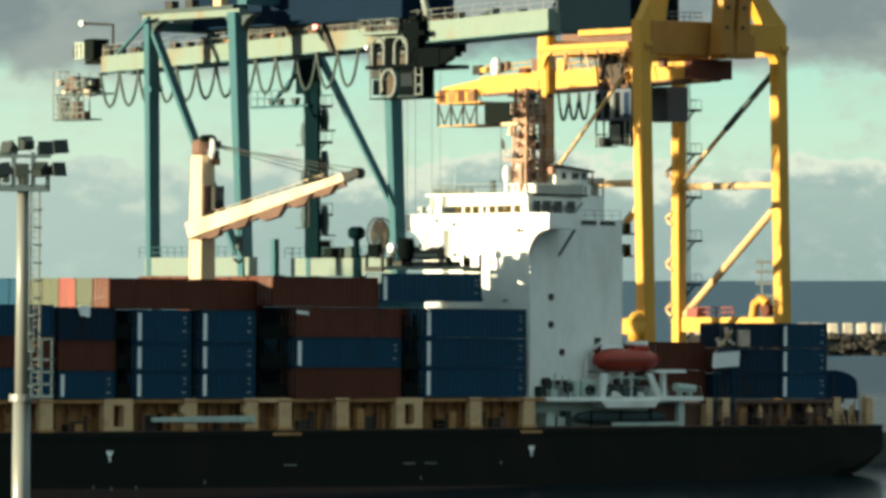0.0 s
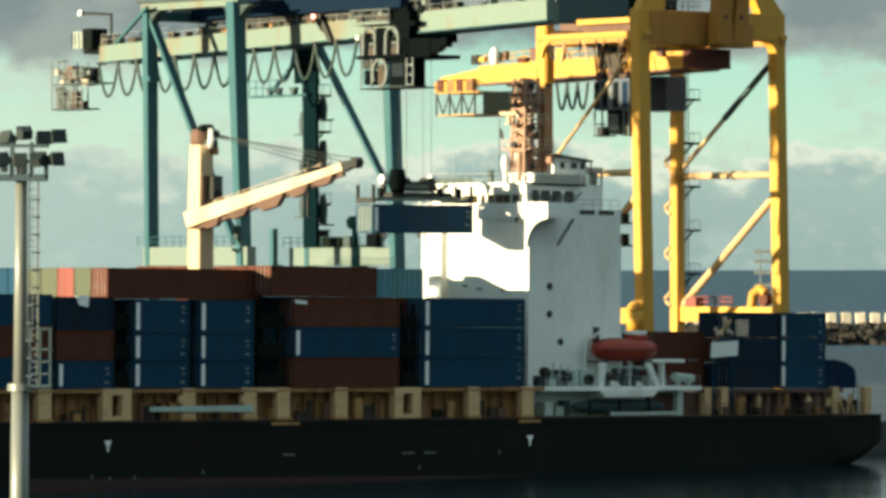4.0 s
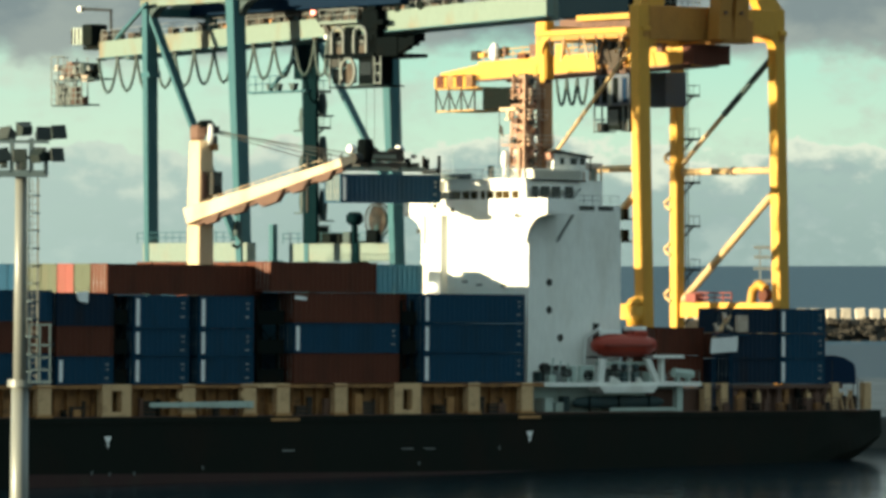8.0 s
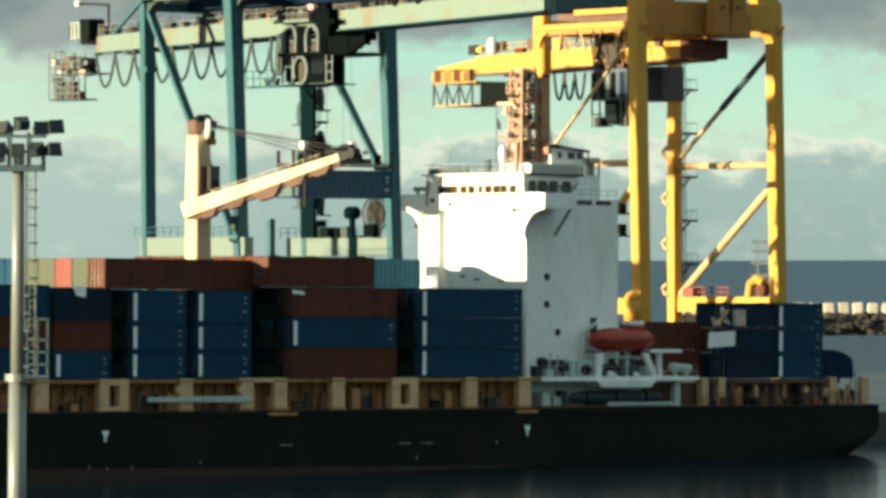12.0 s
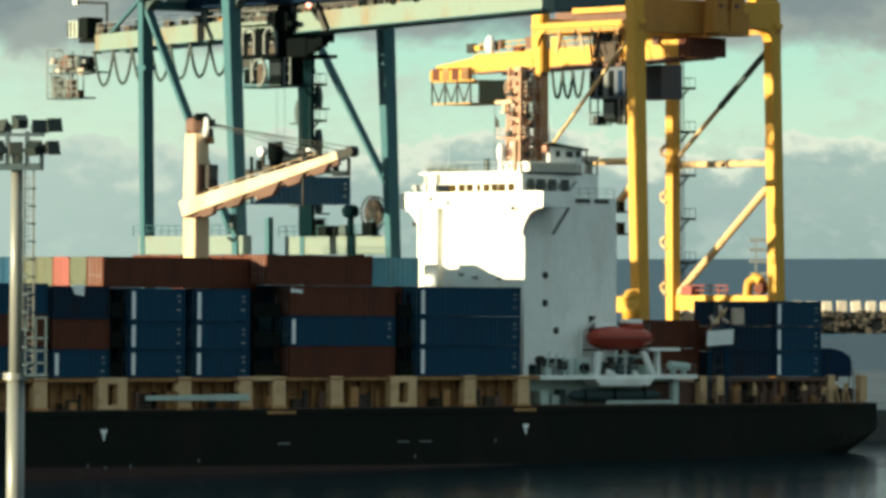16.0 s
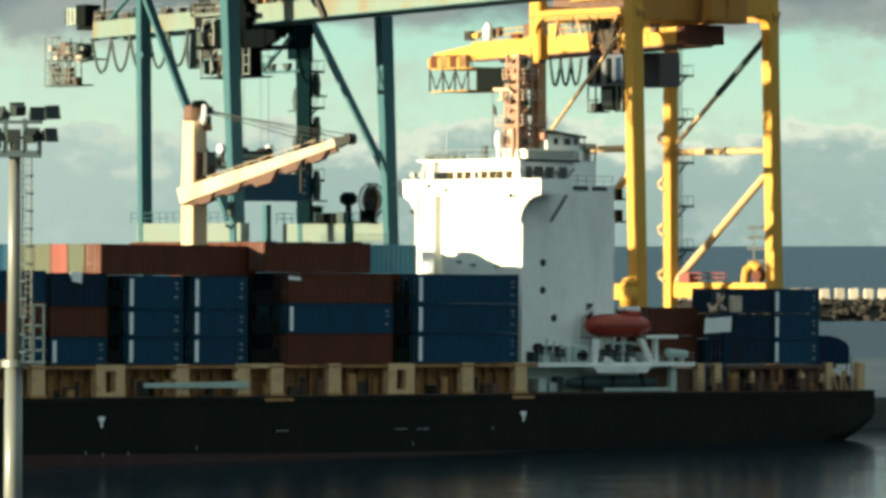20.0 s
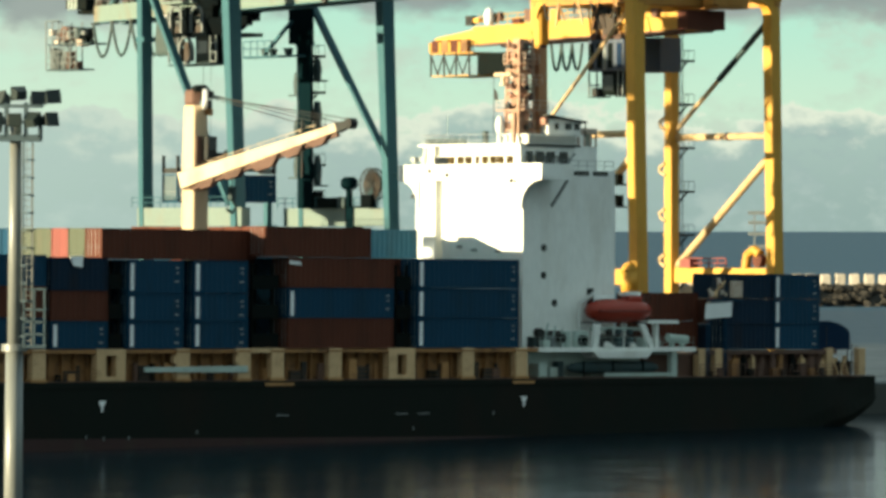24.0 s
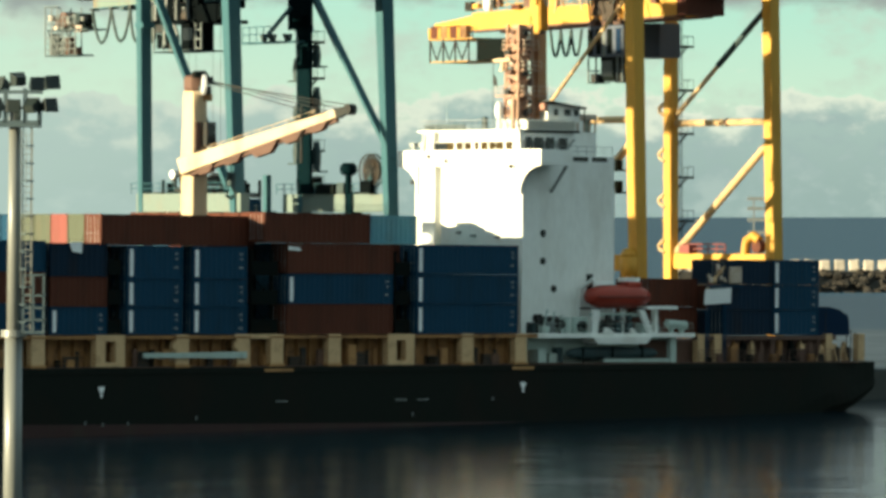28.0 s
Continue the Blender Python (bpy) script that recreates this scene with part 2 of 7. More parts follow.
def glow(name, colour, strength):
    m = bpy.data.materials.new(name)
    m.use_nodes = True
    b = m.node_tree.nodes["Principled BSDF"]
    b.inputs["Base Color"].default_value = (*colour, 1)
    b.inputs["Emission Color"].default_value = (*colour, 1)
    b.inputs["Emission Strength"].default_value = strength
    return m


M_LAMP = glow("warning_lamp_glow", (1.0, 0.28, 0.18), 2.6)
M_FLOOD = glow("floodlight_glow", (1.0, 0.93, 0.72), 0.6)


def water_material(name, base, rough, relief, waves, spec):
    m = bpy.data.materials.new(name)
    m.use_nodes = True
    nt = m.node_tree
    N, L = nt.nodes.new, nt.links.new
    b = nt.nodes["Principled BSDF"]
    tc = N("ShaderNodeTexCoord")
    heights = []
    for scale, amp in waves:
        n = N("ShaderNodeTexNoise")
        n.inputs["Scale"].default_value, n.inputs["Detail"].default_value = scale, 3
        L(tc.outputs["Object"], n.inputs["Vector"])
        k = N("ShaderNodeMath")
        k.operation = "MULTIPLY"
        L(n.outputs["Fac"], k.inputs[0])
        k.inputs[1].default_value = amp
        heights.append(k.outputs[0])
    s = heights[0]
    for h in heights[1:]:
        a = N("ShaderNodeMath")
        L(s, a.inputs[0])
        L(h, a.inputs[1])
        s = a.outputs[0]
    bp = N("ShaderNodeBump")
    bp.inputs["Strength"].default_value, bp.inputs["Distance"].default_value = relief, 1.2
    L(s, bp.inputs["Height"])
    L(bp.outputs["Normal"], b.inputs["Normal"])
    b.inputs["Base Color"].default_value = (*base, 1)
    b.inputs["Roughness"].default_value = rough
    b.inputs["IOR"].default_value = 1.33
    b.inputs["Specular IOR Level"].default_value = spec
    return m


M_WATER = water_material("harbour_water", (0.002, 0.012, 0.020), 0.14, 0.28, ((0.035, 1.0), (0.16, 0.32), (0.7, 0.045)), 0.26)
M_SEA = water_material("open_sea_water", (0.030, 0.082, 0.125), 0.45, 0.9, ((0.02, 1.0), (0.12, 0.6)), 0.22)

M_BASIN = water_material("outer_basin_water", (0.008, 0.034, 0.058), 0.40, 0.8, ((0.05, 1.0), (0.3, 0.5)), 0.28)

# ---- mesh helpers ----


def hexa(bm, low, high):
    """A block from four lower and four upper corners."""
    a = [bm.verts.new(p) for p in low]
    b = [bm.verts.new(p) for p in high]
    bm.faces.new(a[::-1])
    bm.faces.new(b)
    for i in range(4):
        j = (i + 1) % 4
        bm.faces.new((a[i], a[j], b[j], b[i]))


def box(bm, x0, y0, z0, x1, y1, z1):
    hexa(bm, [(x0, y0, z0), (x1, y0, z0), (x1, y1, z0), (x0, y1, z0)],
         [(x0, y0, z1), (x1, y0, z1), (x1, y1, z1), (x0, y1, z1)])


def bar(bm, p, q, w, h=None, w2=None, h2=None):
    """A box beam from p to q, w across and h deep, tapering to w2, h2."""
    h = w if h is None else h
    w2, h2 = (w if w2 is None else w2), (h if h2 is None else h2)
    p, q = Vector(p), Vector(q)
    d = (q - p).normalized()
    up = Vector((0, 0, 1)) if abs(d.z) < 0.9 else Vector((0, 1, 0))
    side = d.cross(up).normalized()
    top = side.cross(d)

    def ring(c, a, b):
        return [c - side * a / 2 - top * b / 2, c + side * a / 2 - top * b / 2,
                c + side * a / 2 + top * b / 2, c - side * a / 2 + top * b / 2]
    hexa(bm, ring(p, w, h), ring(q, w2, h2))


def tube(bm, p, q, r, n=8, r2=None):
    r2 = r if r2 is None else r2
    p, q = Vector(p), Vector(q)
    d = (q - p).normalized()
    side = d.cross(Vector((0, 0, 1)) if abs(d.z) < 0.9 else Vector((0, 1, 0))).normalized()
    top = side.cross(d)
    rings = []
    for c, k in ((p, r), (q, r2)):
        rings.append([bm.verts.new(c + (side * math.cos(a) + top * math.sin(a)) * k)
                      for a in (2 * math.pi * i / n for i in range(n))])
    bm.faces.new(rings[0][::-1])
    bm.faces.new(rings[1])
    for i in range(n):
        j = (i + 1) % n
        bm.faces.new((rings[0][i], rings[0][j], rings[1][j], rings[1][i]))


def path_tube(bm, pts, r, n=6):
    """One unbroken round sweep along the points."""
    pts = [Vector(p) for p in pts]
    side, rings = None, []
    for i, p in enumerate(pts):
        d = (pts[min(i + 1, len(pts) - 1)] - pts[max(i - 1, 0)]).normalized()
        if side is None:
            side = d.cross(Vector((0, 0, 1)) if abs(d.z) < 0.9 else Vector((0, 1, 0)))
        side = (side - d * side.dot(d)).normalized()
        top = side.cross(d)
        rings.append([p + (side * math.cos(a) + top * math.sin(a)) * r for a in (2 * math.pi * k / n for k in range(n))])
    loft(bm, rings)


def loft(bm, rings, cap=True):
    """Skin over a row of rings with equal numbers of points."""
    vs = [[bm.verts.new(p) for p in ring] for ring in rings]
    n = len(vs[0])
    for a, b in zip(vs, vs[1:]):
        for i in range(n):
            j = (i + 1) % n
            bm.faces.new((a[i], a[j], b[j], b[i]))
    if cap:
        bm.faces.new(vs[0][::-1])
        bm.faces.new(vs[-1])


def ball(bm, c, r, squash=1.0, n=10):
    rings = []
    for k in range(1, 6):
        a = math.pi * k / 6
        rings.append([(c[0] + r * math.sin(a) * math.cos(t), c[1] + r * math.sin(a) * math.sin(t),
                       c[2] - r * squash * math.cos(a)) for t in (2 * math.pi * i / n for i in range(n))])
    loft(bm, rings)


def rail_run(bm, p, q, n, h=1.05, r=0.035):
    p, q = Vector(p), Vector(q)
    for i in range(n + 1):
        a = p + (q - p) * i / n
        tube(bm, a, a + Vector((0, 0, h)), r, 5)
    for k in (0.5, 1.0):
        tube(bm, p + Vector((0, 0, h * k)), q + Vector((0, 0, h * k)), r, 5)


def part(name, bm, material, parent, label="", bevel=0.0, smooth=False):
    if bevel:
        bmesh.ops.bevel(bm, geom=bm.edges[:], offset=bevel, segments=1, affect="EDGES")
    bmesh.ops.recalc_face_normals(bm, faces=bm.faces[:])
    me = bpy.data.meshes.new(name)
    bm.to_mesh(me)
    bm.free()
    if smooth:
        for p in me.polygons:
            p.use_smooth = True
    me.materials.append(material)
    ob = new(name, me)
    if parent is not None:
        ob.parent = parent
    if label:
        ob["label"] = label
    return ob


def made(name, material, parent, shapes, label="", bevel=0.0, smooth=False):
    """One part from a list of (maker, arguments)."""
    bm = bmesh.new()
    for maker, *args in shapes:
        maker(bm, *args)
    return part(name, bm, material, parent, label, bevel, smooth)


def share(ob, name, parent, m=None):
    """A further piece on the same mesh."""
    o = new(name, ob.data)
    o.parent = parent
    if m is not None:
        o.matrix_basis = m
    return o


def thing(name, m, label, category, group="", kind=""):
    e = new(name)
    e.empty_display_size = 0.5
    e.matrix_basis = m
    return tagged(e, label, category, group, kind)


# ---- the plan: one set of axes along the quay, x aft along the ship, y towards the quay, z up ----
HEADING = 40.0
QUAY = pose(-2.32, 489.73, 0, 0, 0, HEADING)
SHIP = QUAY @ pose(0, 0, 0, 0, 0.65, 0)
BEAM = 22.6


def build_water():
    bm = bmesh.new()
    rows = []
    radii = [(0, 0), (60, 0), (200, 0), (500, 0), (690, 0), (900, 0), (1300, 0), (1600, 0), (2400, 4.6), (3400, 10.6), (4850, 18.9)]
    n = 48
    centre = bm.verts.new((0, 0, 0))
    for r, z in radii[1:]:
        rows.append([bm.verts.new((r * math.cos(2 * math.pi * i / n), r * math.sin(2 * math.pi * i / n), z)) for i in range(n)])
    for i in range(n):
        bm.faces.new((centre, rows[0][i], rows[0][(i + 1) % n]))
    for a, b in zip(rows, rows[1:]):
        for i in range(n):
            j = (i + 1) % n
            bm.faces.new((a[i], b[i], b[j], a[j]))
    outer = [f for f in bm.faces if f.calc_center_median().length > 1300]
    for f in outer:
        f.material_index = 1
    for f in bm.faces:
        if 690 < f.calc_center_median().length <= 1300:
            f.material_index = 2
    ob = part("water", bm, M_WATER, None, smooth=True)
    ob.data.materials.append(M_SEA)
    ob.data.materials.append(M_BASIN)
    tagged(ob, "dark blue harbour water with a soft swell", "water", kind="structure")


build_water()


def build_quays():
    q = made("quay", M_CONC, None, [(box, -260, 23.4, -6, 220, 165, 3.2)])
    q.matrix_basis = QUAY
    tagged(q, "grey concrete container quay beside the ship", "quay", kind="structure")
    for i, y in enumerate((26.0, 41.3)):
        r = made("trim", M_STEEL, q, [(box, -260, y - 0.08, 3.204, 220, y + 0.08, 3.3)])
        tagged(r, kind="structure")
    w = made("wall_quay", M_WALL, None, [(box, -260, 23.2, -6, 220, 23.4, 2.95)])
    w.matrix_basis = QUAY
    tagged(w, "dark weathered quay wall at the waterline", "quay wall", kind="structure")
    near = made("pavement", M_CONC, None, [(box, -160, -120, -6, 160, 272, 3.0)])
    tagged(near, "grey concrete pier on the near side", "pier", kind="structure")


build_quays()


def build_breakwater():
    root = tagged(made("breakwater", M_ROCK, None, [(hexa, [(60, 1352, -4), (900, 1352, -4), (900, 1400, -4), (60, 1400, -4)],
                  [(60, 1366, 5.2), (900, 1366, 5.2), (900, 1386, 5.2), (60, 1386, 5.2)])]),
                  "long dark rock breakwater with pale concrete blocks", "breakwater", kind="structure")
    rng = random.Random(4)
    bm = bmesh.new()
    for i in range(420):
        x, k = rng.uniform(70, 300), rng.random()
        y, z = 1353 + 13 * k, -0.5 + 5.6 * k
        s = rng.uniform(0.7, 1.6)
        v0 = len(bm.verts)
        ball(bm, (x, y, z), s, rng.uniform(0.6, 0.9), 6)
        bm.verts.ensure_lookup_table()
        for v in bm.verts[v0:]:
            v.co += Vector((rng.uniform(-.3, .3), rng.uniform(-.3, .3), rng.uniform(-.3, .3))) * s
    part("boulders", bm, M_ROCK, root)["kind"] = "stuff"
    first = None
    for i in range(46):
        x = 60 + i * 3.75
        m = pose(x, 1372 + rng.uniform(-0.5, 0.5), 6.9 + rng.uniform(-0.1, 0.1), rng.uniform(-4, 4), rng.uniform(-4, 4), rng.uniform(-8, 8))
        if first is None:
            first = made("concrete_block", M_BLOCK, root, [(box, -1.35, -1.4, -1.7, 1.35, 1.4, 1.2)], bevel=0.28)
            first.matrix_basis = m
        else:
            share(first, "concrete_block", root, m)


build_breakwater()


# ---- the ship ----


def smooth(t):
    t = max(0.0, min(1.0, t))
    return t * t * (3 - 2 * t)


def hull_ring(u, top, zlo=None, zhi=None):
    """Half-breadths down one station; returns a closed ring from the near rail round the bottom to the far rail."""
    c = BEAM / 2
    fore = smooth((-46 - u) / 28)          # fining towards the bow
    aft = smooth((u - 38) / 24)            # cutting away under the counter
    deck_b = c * (1 - 0.9 * max(0, (-56 - u) / 18) ** 2) if u < -56 else c * (1 - 0.10 * smooth((u - 50) / 8.4))
    wl_b = c * (1 - fore) * (1 - 0.09 * aft)
    wl_b = max(wl_b, 0.12)
    rise = max(0.0, u - 54)
    bottom = -4.5 + 4.7 * smooth((u - 45.5) / 8.5) + 0.2 * rise + 0.049 * rise * rise
    mid = bottom + (top - bottom) * (0.55 - 0.12 * aft)
    pts = []
    for z, b in ((top, deck_b), (mid, wl_b * (0.35 - 0.25 * aft) + deck_b * (0.65 + 0.25 * aft)), (bottom + (mid - bottom) * 0.45, wl_b * 0.8 + deck_b * 0.2),
                 (bottom + 0.25 * (mid - bottom), wl_b * 0.98), (bottom, wl_b * (0.86 + 0.1 * aft))):
        pts.append((u, c - b, z))
    return pts + [(u, 2 * c - y, z) for u, y, z in reversed(pts)]


def build_ship():
    ship = thing("container_ship", SHIP, "black-hulled container ship with buff deck fittings, moored at the quay", "ship")
    stations = [-74, -68, -62, -56, -50, -44, -36, -24, -12, 0, 12, 24, 30, 34, 38, 40, 42, 43.5, 45, 46.5, 48, 49, 50, 51, 52, 53, 54, 55, 56, 57, 58, 59.4]
    bm = bmesh.new()
    loft(bm, [hull_ring(u, 5.48 if u > -52 else 5.48 + 2.6 * smooth((-52 - u) / 8)) for u in stations])
    hull = part("hull", bm, M_HULL, ship, smooth=False)
    # rubbing strake, boot topping and draught marks on the near side
    made("strake", M_HULL, hull, [(box, -50, -0.10, 4.95, 48, 0.02, 5.1)])
    made("boot_topping", M_BOOT, hull, [(hexa, [(-46, -0.02, -0.9), (30, -0.02, -0.9), (30, 0.03, -0.9), (-46, 0.03, -0.9)], [(-46, -0.02, 0.65), (30, -0.02, 0.02), (30, 0.03, 0.02), (-46, 0.03, 0.65)])])
    for u in (-35.8, 12.7):
        made("plimsoll_bar", M_MARK, hull, [(hexa, [(u - 0.20, -0.03, 3.4), (u + 0.20, -0.03, 3.4), (u + 0.20, 0.0, 3.4), (u - 0.20, 0.0, 3.4)], [(u - 0.38, -0.03, 3.85), (u + 0.38, -0.03, 3.85), (u + 0.38, 0.0, 3.85), (u - 0.38, 0.0, 3.85)]), (box, u - 0.1, -0.03, 2.9, u + 0.1, 0.0, 3.4)])
    for u in (-15.8, -2.0, 0.6):
        made("hull_mark", M_STEEL, hull, [(box, u - 0.7, -0.02, 2.35, u + 0.7, 0.0, 2.43)])
    for u, z in ((-0.6, 1.05), (-37.5, 0.7), (-35.6, 0.55), (-32.9, 0.6), (9.0, 2.35), (-25.4, 1.0)):
        made("draught_mark", M_DOOR, hull, [(box, u - 0.09, -0.025, z - 0.16, u + 0.09, 0.0, z + 0.16)])
    for u, w in ((-16.2, 3.2), (12.6, 2.6)):
        made("fairlead_plate", M_TAN, hull, [(box, u - w / 2, -0.12, 5.05, u + w / 2, 0.0, 5.3)])
    made("deck", M_DECK, ship, [(box, -50, 0.25, 5.40, 56.5, BEAM - 0.25, 5.56)])
    # hatch coaming set back from the rail, with stiffeners
    made("coaming", M_TAN_DARK, ship, [(box, -50, 1.5, 5.56, 14.4, BEAM - 1.5, 8.0)])
    made("coaming_top", M_TAN_DARK, ship, [(box, -50, 0.2, 7.98, 14.6, BEAM - 0.2, 8.3)])
    first = None
    for i in range(46):
        u = -49 + i * 1.38
        if first is None:
            first = made("stiffener", M_TAN_DARK, ship, [(box, -0.07, 1.05, 5.56, 0.07, 1.5, 7.98)])
            first.location.x = u
        else:
            share(first, "stiffener", ship, pose(u, 0, 0))
    post = None
    for u in (-50.2, -42.5, -26.9, -20.1, -16.3, -9.7, 6.0, 12.5):
        if post is None:
            post = made("lashing_post", M_CREAM, ship, [(box, -0.72, 0.06, 5.56, 0.72, 0.9, 8.36)], bevel=0.05)
            post.location.x = u
        else:
            share(post, "lashing_post", ship, pose(u, 0, 0))
    frame_bm = [(box, -1.55, 0.06, 5.56, -0.55, 0.9, 8.36), (box, 0.55, 0.06, 5.56, 1.55, 0.9, 8.36),
                (box, -0.55, 0.06, 7.8, 0.55, 0.9, 8.36), (box, -0.55, 0.06, 5.56, 0.55, 0.9, 5.95)]
    pf = made("lashing_frame", M_CREAM, ship, frame_bm)
    pf.location.x = -34.8
    share(pf, "lashing_frame", ship, pose(-1.94, 0, 0))
    made("deck_beam", M_CREAM, ship, [(box, -21.0, 0.1, 8.0, -16.0, 0.5, 8.38)])
    # accommodation ladder stowed flat along the rail
    lad = made("gangway", M_WHITE2, ship, [(hexa, [(-31.3, -0.16, 6.35), (-19.9, -0.16, 6.25), (-19.9, 0.04, 6.25), (-31.3, 0.04, 6.35)], [(-31.3, -0.16, 6.75), (-19.9, -0.16, 6.85), (-19.9, 0.04, 6.85), (-31.3, 0.04, 6.75)])],
               "pale green stowed accommodation ladder")
    for i in range(9):
        made("ladder_strut", M_WHITE2, lad, [(box, -31.0 + i * 1.3, -0.2, 6.3, -30.88 + i * 1.3, -0.16, 6.8)])
    for u in (-27.2, -20.3):
        made("gangway_bracket", M_CREAM, ship, [(box, u - 0.75, 0.08, 7.1, u + 0.75, 0.6, 7.7), (box, u - 0.5, 0.08, 6.0, u + 0.5, 0.6, 6.5)])
    rng = random.Random(8)
    for u in (-38.5, -30.5, -13.5, -6.0, 2.6, 9.3):
        made("deck_fitting", M_DARK, ship, [(box, u - 0.7, 0.9, 5.56, u + 0.5, 1.4, 6.3 + rng.random() * 0.6),
                                           (tube, (u + 0.9, 1.15, 5.56), (u + 0.9, 1.15, 6.9), 0.18)])
    for u in (-50.2, -42.5, -26.9, -20.1, -16.3, -9.7, 6.0, 12.5):
        made("post_pad", M_TAN_DARK, ship, [(box, u - 0.8, 0.02, 8.05, u + 0.8, 0.95, 8.2)])
        made("post_foot", M_TAN, ship, [(box, u - 0.85, 0.04, 5.5, u + 0.85, 1.0, 5.75)])
    rng = random.Random(41)
    for i in range(30):
        u = -49 + i * 2.1 + rng.uniform(-0.6, 0.6)
        made("coaming_gear", (M_TAN, M_TAN_DARK, M_DARK, M_DECK, M_BLACK)[i % 5], ship, [(box, u, 0.75, 5.56, u + rng.uniform(0.25, 1.0), 1.05, 5.9 + rng.random() * 1.7)], bevel=0.04)
    # rail along the main deck
    bm = bmesh.new()
    for k in range(3):
        tube(bm, (-50, 0.12, 5.9 + 0.35 * k), (14, 0.12, 5.9 + 0.35 * k), 0.016, 5)
    part("deck_rail", bm, M_TAN_DARK, ship)
    # aft: crutches, posts and rail round the stern
    for u in (36.0, 38.2, 53.0, 60.0 - 2.6):
        made("stern_post", M_CREAM, ship, [(box, u - 0.45, 0.9, 5.56, u + 0.45, 1.7, 8.2)], bevel=0.04)
    rng = random.Random(19)
    for i in range(11):
        u = 39.6 + i * 1.22 + rng.uniform(-0.35, 0.35)
        made("cargo_crutch", (M_DECK, M_TAN_DARK, M_BLACK, M_CREAM, M_DECK)[i % 5], ship, [(box, u - 0.16, 1.2, 5.56, u + 0.16 + 0.2 * rng.random(), 1.7, 7.0 + rng.random()), (bar, (u, 1.4, 7.6), (u + rng.uniform(-1, 1), 1.4, 6.2), 0.18)])
    for i in range(12):
        u = 36.5 + i * 1.4 + rng.uniform(-0.4, 0.4)
        made("deck_fitting", (M_BLACK, M_DECK, M_TAN_DARK, M_DARK)[i % 4], ship, [(box, u, 0.6, 5.56, u + rng.uniform(0.3, 1.1), 1.1, 5.9 + rng.random() * 1.3)], bevel=0.05)
    made("aft_beam", M_DECK, ship, [(box, 35.5, 1.0, 7.65, 54.0, 1.8, 8.05)])
    bm = bmesh.new()
    for i in range(24):
        u = 35 + i
        y = 0.2 if u < 50 else 0.2 + 0.12 * (u - 50)
        tube(bm, (u, y, 5.5), (u, y, 6.7), 0.035, 5)
    for k in range(3):
        z = 5.95 + 0.36 * k
        path_tube(bm, [(35, 0.2, z), (50, 0.2, z), (58, 1.2, z), (58, BEAM - 1.2, z)], 0.03, 5)
    part("stern_rail", bm, M_DECK, ship)
    made("mooring_winch", M_CREAM, ship, [(tube, (54.6, 2.6, 6.5), (54.6, 4.8, 6.5), 0.6, 12), (box, 53.9, 2.2, 5.56, 55.3, 2.6, 7.2),
                                         (box, 53.9, 4.8, 5.56, 55.3, 5.2, 7.2), (tube, (56.4, 2.4, 5.5), (56.4, 2.4, 7.4), 0.22)])
    for u, v in ((52.2, 1.2), (54.1, 1.6), (55.8, 1.9)):
        made("bollard_frame", M_CREAM, ship, [(bar, (u - 0.55, v, 5.56), (u, v, 7.1), 0.22), (bar, (u + 0.55, v, 5.56), (u, v, 7.1), 0.22)])
        made("bollard", M_BLACK, ship, [(tube, (u + 0.9, v + 0.3, 5.56), (u + 0.9, v + 0.3, 6.9), 0.28, 10)])
    for u in (56.6, 57.2, 57.8):
        made("rail_stanchion", M_DARK, ship, [(tube, (u, 2.2, 5.56), (u, 2.2, 9.0 - 0.5 * (u - 56.6)), 0.05, 6)])
    made("hatch_block", M_DECK, ship, [(box, 29.5, 2.2, 5.56, 53.5, BEAM - 2.2, 7.62)])
    return ship


build_ship()


def build_lashing_bridges():
    for u0, u1, top in ((-34.9, -33.1, 15.6), (-19.3, -15.5, 15.9), (-2.5, -0.3, 15.9)):
        e = thing("lashing_bridge", SHIP @ pose(u0, 0, 8.3), "dark steel lashing bridge between container bays", "lashing bridge", "lashing bridges")
        w, h = u1 - u0, top - 8.3
        for v in (0.9, 3.4, 5.9, 8.0):
            made("upright", M_BLACK, e, [(box, w * 0.15, v, 0, w * 0.15 + 0.25, v + 0.25, h), (box, w * 0.75, v, 0, w * 0.75 + 0.25, v + 0.25, h)])
        for z in (0.1, 2.7, 5.3):
            made("catwalk", M_BLACK, e, [(box, w * 0.1, 0.6, z, w * 0.9, 8.5, z + 0.12)])
            made("end_plate", M_BLACK, e, [(box, w * 0.1, 0.6, z + 0.12, w * 0.9, 0.66, z + 1.3)])
        for z in (0.3, 2.9, 5.5):
            made("lashing_rod", M_BLACK, e, [(tube, (w * 0.2, 0.75, z), (w * 0.8, 0.75, z + 2.2), 0.04, 5), (tube, (w * 0.8, 0.72, z), (w * 0.2, 0.72, z + 2.2), 0.04, 5)])


build_lashing_bridges()


